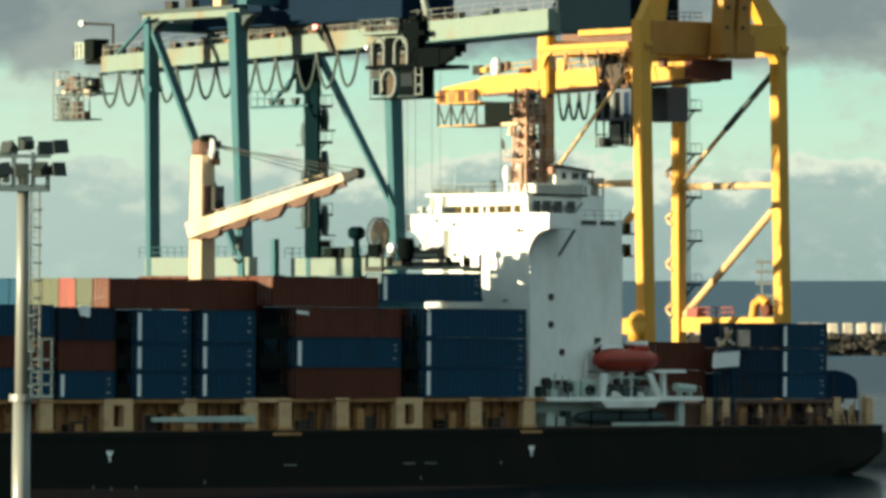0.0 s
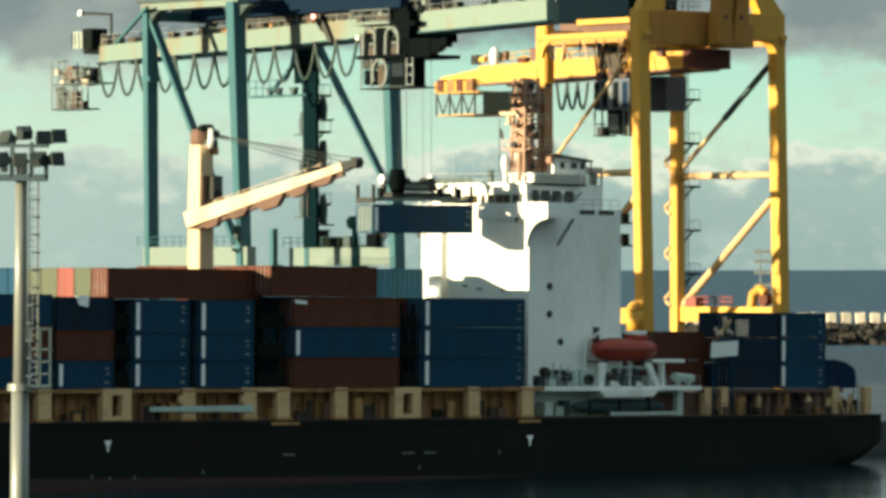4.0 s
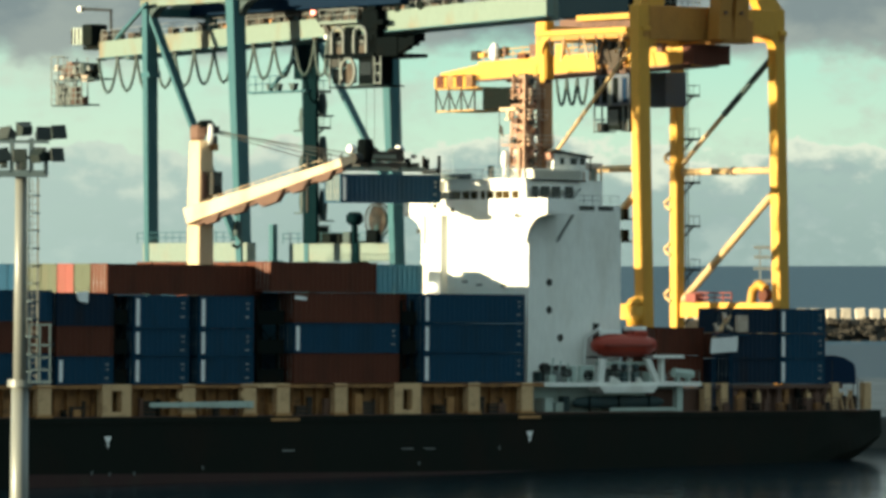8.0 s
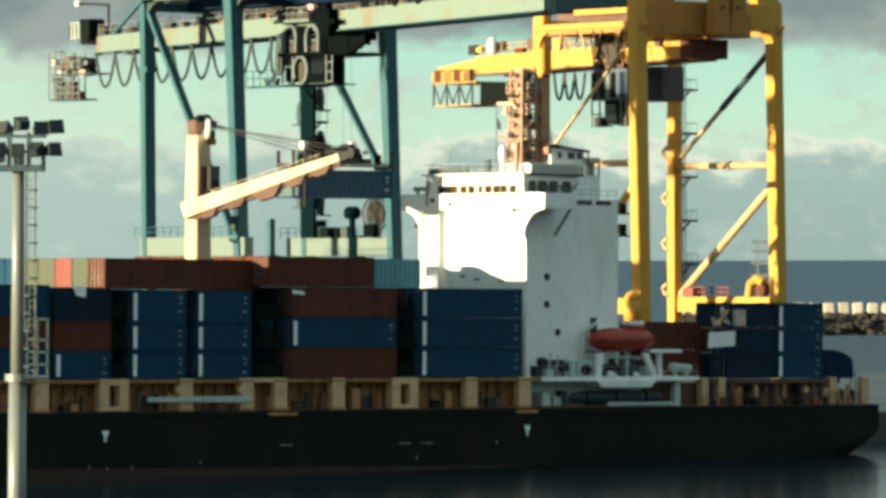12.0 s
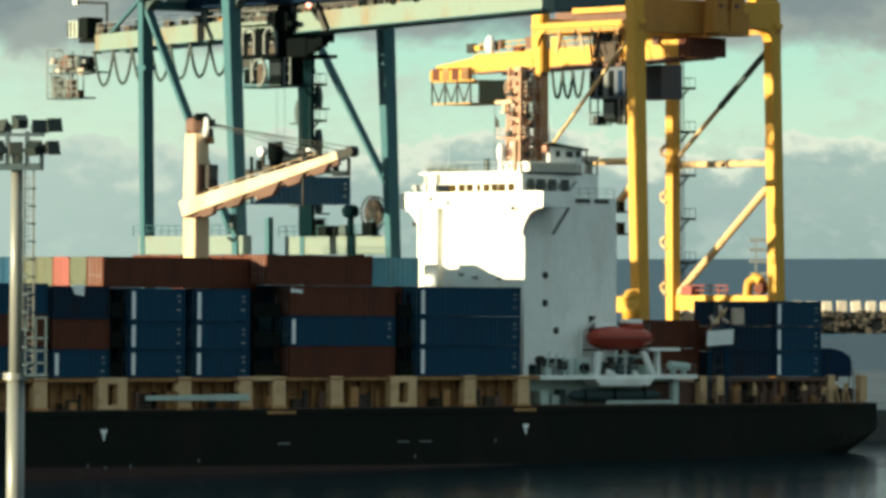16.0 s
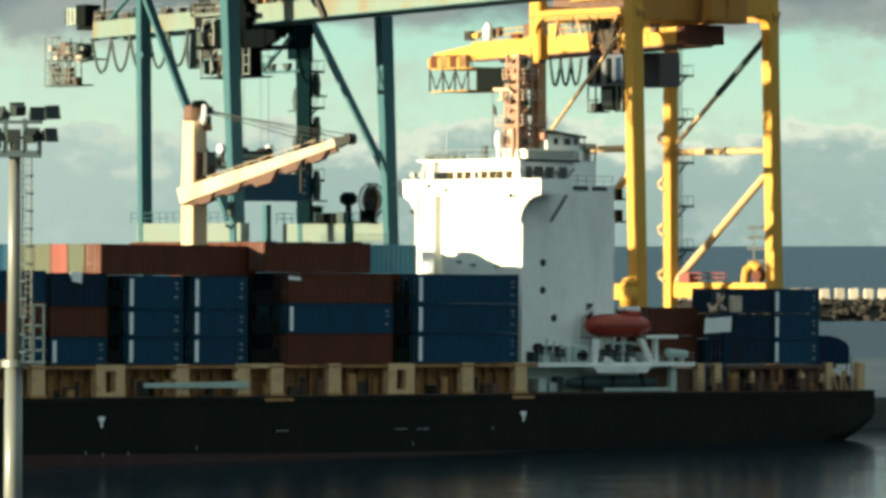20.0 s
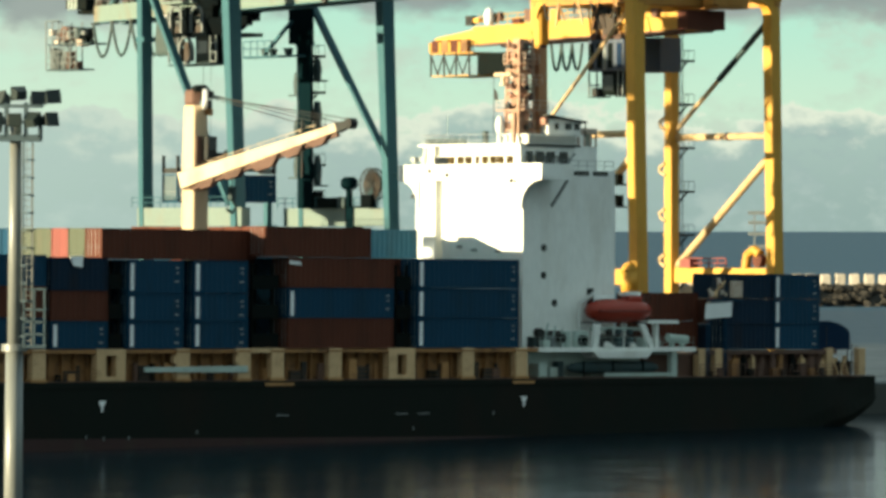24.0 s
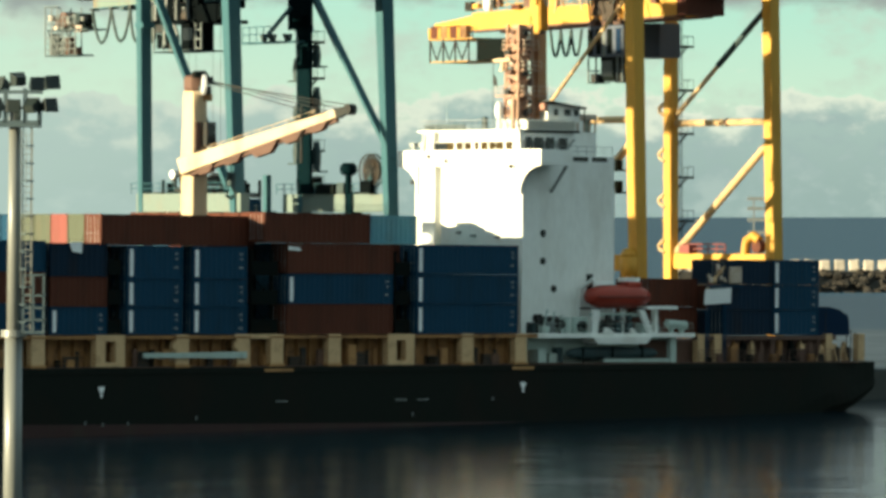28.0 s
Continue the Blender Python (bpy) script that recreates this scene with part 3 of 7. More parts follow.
def build_house():
    U, V0, V1 = 15.8, 3.95, 19.05
    h = thing("ship_superstructure", SHIP, "white ship accommodation block with a winged bridge", "superstructure")
    body = made("house_block", M_WHITE, h, [(box, U, V0, 5.56, 27.3, 15.75, 24.3)])
    made("recess_block", M_WHITE, h, [(box, U + 3.2, 15.75, 5.56, 27.3, 16.75, 24.28)])
    made("stair_tower", M_WHITE, h, [(box, U, 16.75, 5.56, 27.3, V1, 24.3)])
    made("engine_casing", M_WHITE, h, [(box, 27.3, 7.5, 5.56, 30.6, 16, 22.0)])
    # deck seams on front and side walls
    for z in (8.6, 11.4, 14.2, 17.0, 19.8, 22.4):
        made("deck_seam", M_WHITE, body, [(box, U - 0.03, V0 - 0.03, z, 27.33, 15.75, z + 0.025)])
    bridge = made("bridge_deck", M_WHITE, h, [(box, U - 0.35, 0.95, 24.05, 19.3, 21.9, 24.35)])
    made("wing_bulwark", M_WHITE, bridge, [(box, U - 0.35, 0.95, 24.35, U - 0.25, 21.9, 25.55), (box, U - 0.25, 0.95, 24.35, 19.3, 1.05, 25.55),
                                           (box, U - 0.25, 21.8, 24.35, 19.3, 21.9, 25.55), (box, 19.2, 1.05, 24.35, 19.3, 4.0, 25.55)])
    # curved brackets under both wings
    for sgn, edge, out in ((-1, V0, 1.1), (1, V1, 21.75)):
        bm = bmesh.new()
        n = 9
        low, high = [], []
        for i in range(n):
            a = i / (n - 1)
            y = edge + (out - edge) * (1 - math.cos(a * math.pi / 2))
            z = 24.05 - 2.7 * (1 - math.sin(a * math.pi / 2)) - 0.05
            low.append((y, z))
        prof = [(edge, 24.05)] + [(y, z) for y, z in low] + [(out, 24.05)]
        a = [bm.verts.new((U - 0.3, y, z)) for y, z in prof]
        b = [bm.verts.new((U + 0.25, y, z)) for y, z in prof]
        bm.faces.new(a)
        bm.faces.new(b[::-1])
        for i in range(len(prof)):
            j = (i + 1) % len(prof)
            bm.faces.new((a[i], b[i], b[j], a[j]))
        part("wing_bracket", bm, M_WHITE, h)
        made("wing_strut", M_STEEL, h, [(bar, (19.4, edge - sgn * 0.05, 21.6), (19.2, edge + (out - edge) * 0.85, 24.05), 0.2)])
    # wheelhouse
    wh = made("wheelhouse", M_WHITE, h, [(box, U - 0.2, 4.2, 24.35, 22.4, 18.6, 25.22), (box, U - 0.2, 4.2, 26.36, 22.4, 15.9, 27.3),
                                         (box, U + 0.1, 4.5, 25.22, 22.1, 18.3, 26.36)], bevel=0.03)
    for i in range(8):
        v = 5.5 + i * 1.2 + (0.12 if i % 3 == 1 else 0)
        # front panes coloured warmer than the side panes
        win = made("window", M_AMBER, wh, [(box, U + 0.03, v, 25.30, U + 0.11, v + (0.55 if i == 4 else 0.95), 26.30)])
        made("window_sill", M_WHITE, win, [(box, U - 0.02, v - 0.06, 25.24, U + 0.08, v + 1.0, 25.30)])
    made("corner_window", M_GLASS, wh, [(box, U + 0.03, 14.95, 25.28, U + 0.11, 17.0, 26.3)])
    made("stair_head", M_WHITE, h, [(box, U - 0.1, 16.85, 26.36, 22.4, 18.6, 27.5), (box, U + 2.2, 15.9, 26.36, 22.4, 16.85, 27.1), (box, U - 0.18, 16.85, 25.22, U + 0.05, 18.6, 26.36)], "white stair head beside the wheelhouse", bevel=0.03)
    made("wing_seam", M_STEEL, h, [(box, U - 0.40, 17.9, 24.4, U - 0.36, 18.2, 27.2)])
    for v, z in ((19.6, 22.6), (17.2, 25.0), (14.6, 24.6), (5.2, 24.0)):
        made("deck_lamp", M_DARK, h, [(box, U - 0.5, v - 0.2, z - 0.25, U - 0.34, v + 0.2, z + 0.15)])
    for v in (19.3, 20.6):
        made("wing_console", M_STEEL, h, [(tube, (16.4, v, 24.35), (16.4, v, 26.0), 0.16, 8), (box, 16.1, v - 0.35, 25.9, 16.7, v + 0.35, 26.3)])
    for u0, u1 in ((16.35, 17.15), (17.45, 18.55), (18.85, 19.9), (20.5, 21.5)):
        win = made("window", M_GLASS, wh, [(box, u0, 4.13, 25.6, u1, 4.21, 26.75)])
        made("window_sill", M_WHITE, win, [(box, u0 - 0.08, 4.08, 25.5, u1 + 0.08, 4.2, 25.6)])
    # parapet in a darker grey than the house white
    made("roof_parapet", M_PARAPET, h, [(box, U + 0.7, 4.02, 27.46, 22.4, 4.2, 28.25)])
    made("roof_slab", M_WHITE, h, [(box, U - 0.5, 4.0, 27.3, 22.8, 18.8, 27.46)])
    bm = bmesh.new()
    for v in np.arange(4.3, 18.7, 1.2):
        tube(bm, (U - 0.35, v, 27.46), (U - 0.35, v, 28.35), 0.03, 5)
    for z in (27.8, 28.35):
        path_tube(bm, [(22.6, 4.2, z), (U - 0.35, 4.2, z), (U - 0.35, 18.6, z), (22.6, 18.6, z)], 0.03, 5)
    part("roof_rail", bm, M_STEEL, h)
    made("screen", M_DTEAL, h, [(box, U + 0.1, 12.5, 27.46, U + 0.2, 18.4, 28.0)])
    # blocks behind and over the bridge
    made("chart_house", M_WHITE, h, [(box, 18.0, 6.0, 27.46, 24.2, 9.4, 28.3), (box, 17.8, 5.8, 28.3, 24.6, 9.6, 28.46)])
    cabin = made("upper_cabin", M_WHITE, h, [(box, 20.2, 5.5, 28.25, 24.3, 8.55, 29.9)], "white cabin over the bridge")
    made("cabin_roof", M_DARK, cabin, [(hexa, [(19.9, 5.1, 30.12), (24.8, 5.1, 29.55), (24.8, 8.9, 29.55), (19.9, 8.9, 30.12)], [(19.9, 5.1, 30.3), (24.8, 5.1, 29.72), (24.8, 8.9, 29.72), (19.9, 8.9, 30.3)])])
    for u0, u1 in ((21.0, 21.5), (22.3, 23.1), (23.5, 24.1)):
        made("window", M_GLASS, cabin, [(box, u0, 5.44, 28.9, u1, 5.52, 29.5)])
    made("red_locker", M_REDPAINT, cabin, [(box, 19.7, 5.4, 29.3, 20.19, 6.6, 30.0)], "red roof locker", bevel=0.05)
    made("cabin_post", M_DARK, cabin, [(tube, (24.6, 5.2, 28.25), (24.6, 5.2, 29.6), 0.07, 6)])
    canopy = made("canopy", M_PALECREAM, h, [(box, 24.5, 6.0, 28.55, 26.9, 9.0, 29.1)], "cream flat canopy behind the bridge", bevel=0.04)
    for u in (24.6, 25.4, 26.1, 26.8):
        made("canopy_post", M_PALECREAM, canopy, [(bar, (u, 6.15, 27.4), (u, 6.15, 28.55), 0.16)])
    made("aft_house", M_WHITE, h, [(box, 22.4, 6.2, 24.3, 27.0, 16.5, 27.4)])
    made("funnel", M_WHITE, h, [(hexa, [(24.6, 9.0, 27.4), (28.6, 9.0, 27.4), (28.6, 13.4, 27.4), (24.6, 13.4, 27.4)],
                                 [(25.0, 9.4, 28.9), (28.4, 9.4, 28.9), (28.4, 13.0, 28.9), (25.0, 13.0, 28.9)])])
    # radar mast: buff and red box tower with platforms
    cx, cy, zb, zt = 18.6, 7.75, 28.5, 37.4
    mast = made("radar_mast", M_MAST, h, [(bar, (cx, cy, zb), (cx, cy, zt), 1.25, 1.25, 1.0, 1.0)], "pinkish radar mast with lattice corners")

    def mast_half(z):
        return 0.95 - 0.15 * (z - zb) / (zt - zb)
    for sx in (-1, 1):
        for sy in (-1, 1):
            made("mast_leg", M_MAST, mast, [(bar, (cx + sx * mast_half(zb), cy + sy * mast_half(zb), zb), (cx + sx * mast_half(zt), cy + sy * mast_half(zt), zt), 0.24)])
    rng = random.Random(61)
    for k in range(9):
        z = zb + 0.2 + k * 0.95
        a0, a1 = mast_half(z), mast_half(z + 0.95)
        w = 1 if k % 2 else -1
        made("mast_brace", (M_MAST, M_REDPAINT)[k % 2], mast, [(bar, (cx - a0, cy - w * a0, z), (cx - a1, cy + w * a1, z + 0.95), 0.14)])
        made("mast_brace", (M_REDPAINT, M_MAST)[k % 2], mast, [(bar, (cx - w * a0, cy - a0, z), (cx + w * a1, cy - a1, z + 0.95), 0.14)])
        made("mast_ring", M_MAST, mast, [(box, cx - a0 - 0.1, cy - a0 - 0.1, z, cx + a0 + 0.1, cy - a0 + 0.05, z + 0.14), (box, cx - a0 - 0.1, cy - a0, z, cx - a0 + 0.05, cy + a0 + 0.1, z + 0.14)])
        v = cy + rng.uniform(-0.8, 0.2)
        made("mast_gear", (M_DECK, M_PALECREAM, M_DARK, M_REDPAINT)[k % 4], mast, [(box, cx - a0 - 0.35, v, z + 0.2, cx - a0 - 0.06, v + rng.uniform(0.4, 0.8), z + rng.uniform(0.45, 0.85))], bevel=0.04)
        u = cx + rng.uniform(-0.6, 0.2)
        made("mast_gear", (M_DARK, M_REDPAINT, M_PALECREAM, M_DECK)[k % 4], mast, [(box, u, cy - a0 - 0.35, z + 0.1, u + rng.uniform(0.3, 0.7), cy - a0 - 0.06, z + rng.uniform(0.4, 0.8))], bevel=0.04)
    for z, x0, y0, x1, y1 in ((30.62, 17.8, 6.3, 20.9, 10.3), (33.0, 17.9, 6.4, 20.2, 8.9), (35.0, 18.1, 6.5, 19.9, 9.6)):
        pf = made("mast_platform", M_MAST, mast, [(box, x0, y0, z, x1, y1, z + 0.16)])
        made("platform_rail", M_PALECREAM, pf, [(rail_run, (x0, y0, z + 0.14), (x1, y0, z + 0.14), 3, 0.85, 0.035), (rail_run, (x0, y0, z + 0.14), (x0, y1, z + 0.14), 4, 0.85, 0.04)])
    made("exhaust_trunk", M_TRUNK, mast, [(bar, (20.4, 7.0, 28.46), (20.4, 7.0, 36.6), 1.1, 0.9, 0.9, 0.8)], "orange-brown exhaust trunk")
    made("radar_scanner", M_BUFF, mast, [(box, 16.9, 7.2, 33.9, 17.2, 9.6, 34.2), (tube, (17.05, 8.4, 33.15), (17.05, 8.4, 33.9), 0.2), (box, 16.8, 8.1, 33.0, 18.4, 8.7, 33.15)])
    bm = bmesh.new()
    tube(bm, (17.2, 9.05, 27.46), (17.2, 9.05, 28.5), 0.2, 8)
    ball(bm, (17.2, 9.05, 29.3), 0.40, 2.4, 14)
    part("satellite_dome", bm, M_WHITE, h, smooth=True)
    made("vent_column", M_MAST, h, [(tube, (17.4, 7.2, 27.46), (17.4, 7.2, 30.4), 0.24, 12)])
    made("signal_mast", M_DARK, h, [(tube, (17.0, 9.7, 27.46), (17.0, 9.7, 34.0), 0.03)])
    made("signal_flag", M_DARK, h, [(hexa, [(17.0, 9.1, 31.5), (17.04, 9.1, 31.5), (17.04, 9.7, 31.8), (17.0, 9.7, 31.8)], [(17.0, 9.2, 32.3), (17.04, 9.2, 32.3), (17.04, 9.7, 32.8), (17.0, 9.7, 32.8)])])
    made("roof_stump", M_DTEAL, h, [(tube, (16.6, 10.4, 27.46), (16.6, 10.4, 28.7), 0.3, 8)])
    # portholes and doors on the near side
    first = None
    for u, z in ((18.4, 17.7), (18.4, 15.1), (19.8, 12.5)):
        made("porthole", M_GLASS, body, [(tube, (u, V0 - 0.05, z), (u, V0 + 0.02, z), 0.36, 14)], bevel=0.0)
    made("side_door", M_GLASS, body, [(box, 23.9, V0 - 0.04, 12.0, 24.7, V0 + 0.02, 13.9)])
    for u in (23.0, 25.4):
        made("aft_opening", M_GLASS, h, [(box, u - 0.9, V0 - 0.05, 24.55, u + 1.0, V0 + 0.02, 24.98)])
    made("aft_bulwark", M_WHITE, h, [(box, 19.35, V0 - 0.01, 24.3, 27.3, V0 + 0.2, 25.05)])
    for v, w, z in ((13.0, 0.5, 17.6), (10.9, 0.6, 17.3), (7.4, 0.5, 17.2)):
        made("wall_fitting", M_STEEL, h, [(box, U - 0.25, v - w / 2, z, U, v + w / 2, z + 0.25)])
    made("roof_edge", M_DARK, h, [(box, U + 0.3, 3.92, 27.2, 22.9, 4.0, 27.42)])
    made("wing_brace", M_STEEL, h, [(bar, (20.6, 3.9, 25.1), (22.2, 3.9, 26.6), 0.14)])
    bm = bmesh.new()
    rail_run(bm, (17.9, 5.9, 28.46), (20.0, 5.9, 28.46), 2, 1.0, 0.03)
    part("deck_rail", bm, M_DARK, h)
    bm = bmesh.new()
    rail_run(bm, (19.4, 4.05, 25.05), (27.2, 4.05, 25.05), 7, 0.9, 0.03)
    part("deck_rail", bm, M_STEEL, h)
    for u, v, z, r in ((23.2, 6.6, 27.4, 0.3), (24.8, 7.2, 27.4, 0.22), (26.3, 6.6, 27.4, 0.3)):
        made("vent_pipe", M_WHITE2, h, [(tube, (u, v, z), (u, v, z + 1.4), r, 10), (tube, (u, v, z + 1.3), (u, v, z + 1.7), r * 1.6, 10)])
    for u, v, top in ((21.5, 12.0, 31.5), (23.5, 9.0, 33.0), (17.6, 17.2, 30.4)):
        made("whip_antenna", M_WHITE2, h, [(tube, (u, v, 27.4), (u, v, top), 0.035, 6, 0.015)])
    for u in (17.8, 19.0):
        made("deck_locker", M_DARK, h, [(box, u - 0.5, 2.6, 8.5, u + 0.5, 3.7, 9.9)], bevel=0.05)
    # boat deck ledge and the recess under it
    made("boat_deck", M_WHITE, h, [(box, 14.6, 0.3, 7.95, 34.6, 3.95, 8.35)], "white boat deck ledge along the ship's side")
    made("boat_platform", M_WHITE, h, [(hexa, [(22.0, 0.05, 7.35), (28.2, 0.05, 7.35), (28.2, 2.0, 7.35), (22.0, 2.0, 7.35)],
                                       [(21.3, 0.0, 8.0), (28.8, 0.0, 8.0), (28.8, 2.0, 8.0), (21.3, 2.0, 8.0)])])
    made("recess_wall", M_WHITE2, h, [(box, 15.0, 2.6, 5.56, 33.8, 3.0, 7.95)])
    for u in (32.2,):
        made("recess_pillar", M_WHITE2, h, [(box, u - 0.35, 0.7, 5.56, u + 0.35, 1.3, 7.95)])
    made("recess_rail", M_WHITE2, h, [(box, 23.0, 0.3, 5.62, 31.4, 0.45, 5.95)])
    rng = random.Random(14)
    for i in range(4):
        u, z = 15.5 + i * 0.95, 5.6
        made("recess_gear", (M_WHITE2, M_STEEL, M_WHITE2, M_DTEAL)[i % 4], h, [(box, u, 1.0 + rng.random(), z, u + rng.uniform(0.4, 1.3), 2.5, z + rng.uniform(0.5, 1.7))], bevel=0.05)
    made("recess_vent", M_DARK, h, [(box, 31.0, 2.3, 5.8, 31.8, 2.6, 7.6)])
    made("stowed_float", M_DTEAL, h, [(loft, [[(u, 1.4 + r * 0.8 * math.cos(q), 6.45 + r * math.sin(q)) for q in (2 * math.pi * k / 12 for k in range(12))] for u, r in ((19.2, 0.15), (19.7, 0.42), (21.0, 0.58), (28.8, 0.58), (30.2, 0.42), (30.7, 0.15))])], "dark grey-blue stowed float")
    for u in (20.9, 24.6, 28.4):
        made("float_band", M_BLACK, h, [(box, u - 0.08, 0.86, 5.6, u + 0.08, 0.95, 7.1)])
    for u0, u1, top in ((22.8, 24.2, 8.9), (26.1, 26.9, 8.8)):
        made("deck_chock", M_WHITE, h, [(hexa, [(u0, 0.06, 8.35), (u1, 0.06, 8.35), (u1, 0.28, 8.35), (u0, 0.28, 8.35)], [(u0 + 0.1, 0.06, top), (u0 + 0.4, 0.06, top), (u0 + 0.4, 0.28, top), (u0 + 0.1, 0.28, top)])])
    # clutter on the boat deck
    rng = random.Random(3)
    for u, w, z, mat in ((15.6, 0.8, 1.0, M_DTEAL), (16.9, 0.9, 0.7, M_WHITE2), (17.8, 0.5, 1.1, M_STEEL), (18.7, 0.7, 0.8, M_WHITE2), (19.6, 0.5, 1.5, M_WHITE2), (29.2, 0.6, 0.9, M_WHITE2), (30.9, 0.8, 0.7, M_STEEL)):
        made("deck_box", mat, h, [(box, u - w / 2, 1.6, 8.35, u + w / 2, 2.6, 8.35 + z)], bevel=0.06)
    for u, z in ((15.4, 9.75), (18.2, 9.2)):
        made("ventilator", M_DARK, h, [(tube, (u, 1.2, 8.35), (u, 1.2, z - 0.2), 0.12, 8), (tube, (u, 0.8, z), (u, 1.4, z), 0.42, 12)])
    made("raft_canister", M_WHITE2, h, [(tube, (31.6, 1.0, 9.25), (34.0, 1.0, 9.05), 0.40, 12)], smooth=False)
    made("raft_cradle", M_WHITE2, h, [(box, 32.0, 0.7, 8.35, 32.2, 1.3, 8.9)])
    made("raft_cradle", M_WHITE2, h, [(box, 33.3, 0.7, 8.35, 33.5, 1.3, 8.8)])
    made("hose_reel", M_BLACK, h, [(tube, (20.8, 0.75, 9.0), (20.8, 1.15, 9.0), 0.5, 16)])
    made("reel_case", M_WHITE2, h, [(box, 20.0, 1.16, 8.35, 21.7, 1.7, 9.9)], bevel=0.06)
    made("ladder_rack", M_WHITE2, h, [(bar, (17.0 + i * 0.9, 2.2, 8.35), (17.5 + i * 0.9, 2.2, 10.6 - 0.25 * i), 0.12) for i in range(4)])
    bm = bmesh.new()
    for u in np.arange(14.9, 34.5, 1.3):
        tube(bm, (u, 0.4, 8.35), (u, 0.4, 9.3), 0.014, 5)
    for z in (8.8, 9.3):
        tube(bm, (14.9, 0.4, z), (34.4, 0.4, z), 0.014, 5)
    part("boat_deck_rail", bm, M_WHITE2, h)
    # white lamp head at the forward far corner, bright by its own emission
    made("lamp_post", M_WHITE, h, [(tube, (15.2, 17.6, 5.56), (15.2, 17.6, 16.6), 0.14, 10)])
    bm = bmesh.new()
    ball(bm, (15.2, 17.5, 17.15), 0.62, 0.95, 14)
    part("deck_floodlight", bm, M_FLOOD, h, "lit white deck floodlight", smooth=True)
    made("far_ladder_tower", M_WHITE, h, [(box, U + 0.3, 19.05, 5.56, 18.6, 20.0, 24.05)])


build_house()


def build_lifeboat():
    b = thing("lifeboat", SHIP @ pose(26.05, 1.9, 11.85), "orange enclosed lifeboat hanging in white davits", "lifeboat")
    bm = bmesh.new()
    rings = []
    for i in range(13):
        x = -3.75 + 7.5 * i / 12
        k = max(0.2, (1 - abs(x / 3.85) ** 3.2)) ** 0.5
        rings.append([(x, 1.15 * k * math.cos(a), (1.25 if math.sin(a) > 0 else 1.2) * k ** 0.8 * math.sin(a) * (0.85 if math.sin(a) > 0 else 1)) for a in (2 * math.pi * j / 14 for j in range(14))])
    loft(bm, rings)
    part("boat_shell", bm, M_ORANGE, b, smooth=True)
    made("fender", M_PINK, b, [(box, -3.2, -1.2, -0.12, 3.2, 1.2, 0.02)], "faded red rubbing band")
    made("canopy_tower", M_ORANGE, b, [(box, 0.8, -0.6, 0.85, 2.6, 0.6, 1.35)], bevel=0.12)
    made("propeller_guard", M_DARK, b, [(tube, (3.25, 0, -0.6), (3.6, 0, -0.6), 0.35, 10)])
    d = thing("lifeboat_davits", SHIP, "white steel lifeboat davits on the boat deck", "davit")
    for u, lean in ((22.6, -0.4), (28.2, 1.2)):
        made("davit_arm", M_WHITE, d, [(bar, (u, 3.6, 8.35), (u, 3.3, 12.6), 0.4), (bar, (u, 3.4, 12.5), (u, 1.4, 13.4), 0.34)])
        made("cradle", M_WHITE, d, [(hexa, [(u + lean - 0.35, 0.7, 8.35), (u + lean + 0.35, 0.7, 8.35), (u + lean + 0.35, 1.1, 8.35), (u + lean - 0.35, 1.1, 8.35)],
                                     [(u - 0.5, 0.7, 10.6), (u + 0.25, 0.7, 10.6), (u + 0.25, 1.1, 10.6), (u - 0.5, 1.1, 10.6)])], bevel=0.04)
        made("cradle_pad", M_DARK, d, [(box, u - 0.4, 0.7, 10.6, u + 0.3, 2.9, 10.75)])
        made("fall_wire", M_ROPE, d, [(tube, (u, 1.7, 12.6), (u, 1.7, 13.3), 0.03, 5)])
    made("boat_cover", M_WHITE, d, [(hexa, [(22.6, 1.6, 13.0), (25.4, 1.6, 13.05), (25.4, 2.6, 13.05), (22.6, 2.6, 13.0)], [(22.9, 1.7, 13.2), (25.2, 1.7, 13.25), (25.2, 2.5, 13.25), (22.9, 2.5, 13.2)])])
    made("boat_rack", M_WHITE, d, [(box, 26.6, 1.5, 13.2, 28.6, 2.6, 13.6)], bevel=0.06)
    for u in (24.2, 25.4, 26.8):
        made("davit_gear", M_DTEAL if u > 25 else M_DARK, d, [(tube, (u, 0.9, 9.8), (u, 1.3, 9.8), 0.3, 10), (box, u - 0.3, 0.9, 8.35, u + 0.4, 1.4, 9.4)])
    made("davit_brace", M_WHITE2, d, [(box, 22.3, 1.5, 9.9, 28.6, 1.7, 10.25)])
    made("winch", M_DARK, d, [(tube, (24.4, 2.4, 9.0), (26.0, 2.4, 9.0), 0.55, 12), (box, 23.9, 2.0, 8.35, 26.3, 2.9, 8.6)])
    made("embarkation_platform", M_WHITE, d, [(box, 28.9, 0.8, 10.6, 32.8, 2.4, 10.9), (box, 30.4, 1.4, 8.35, 30.8, 1.9, 10.6)])


build_lifeboat()

# ---- containers ----
KIT = {}


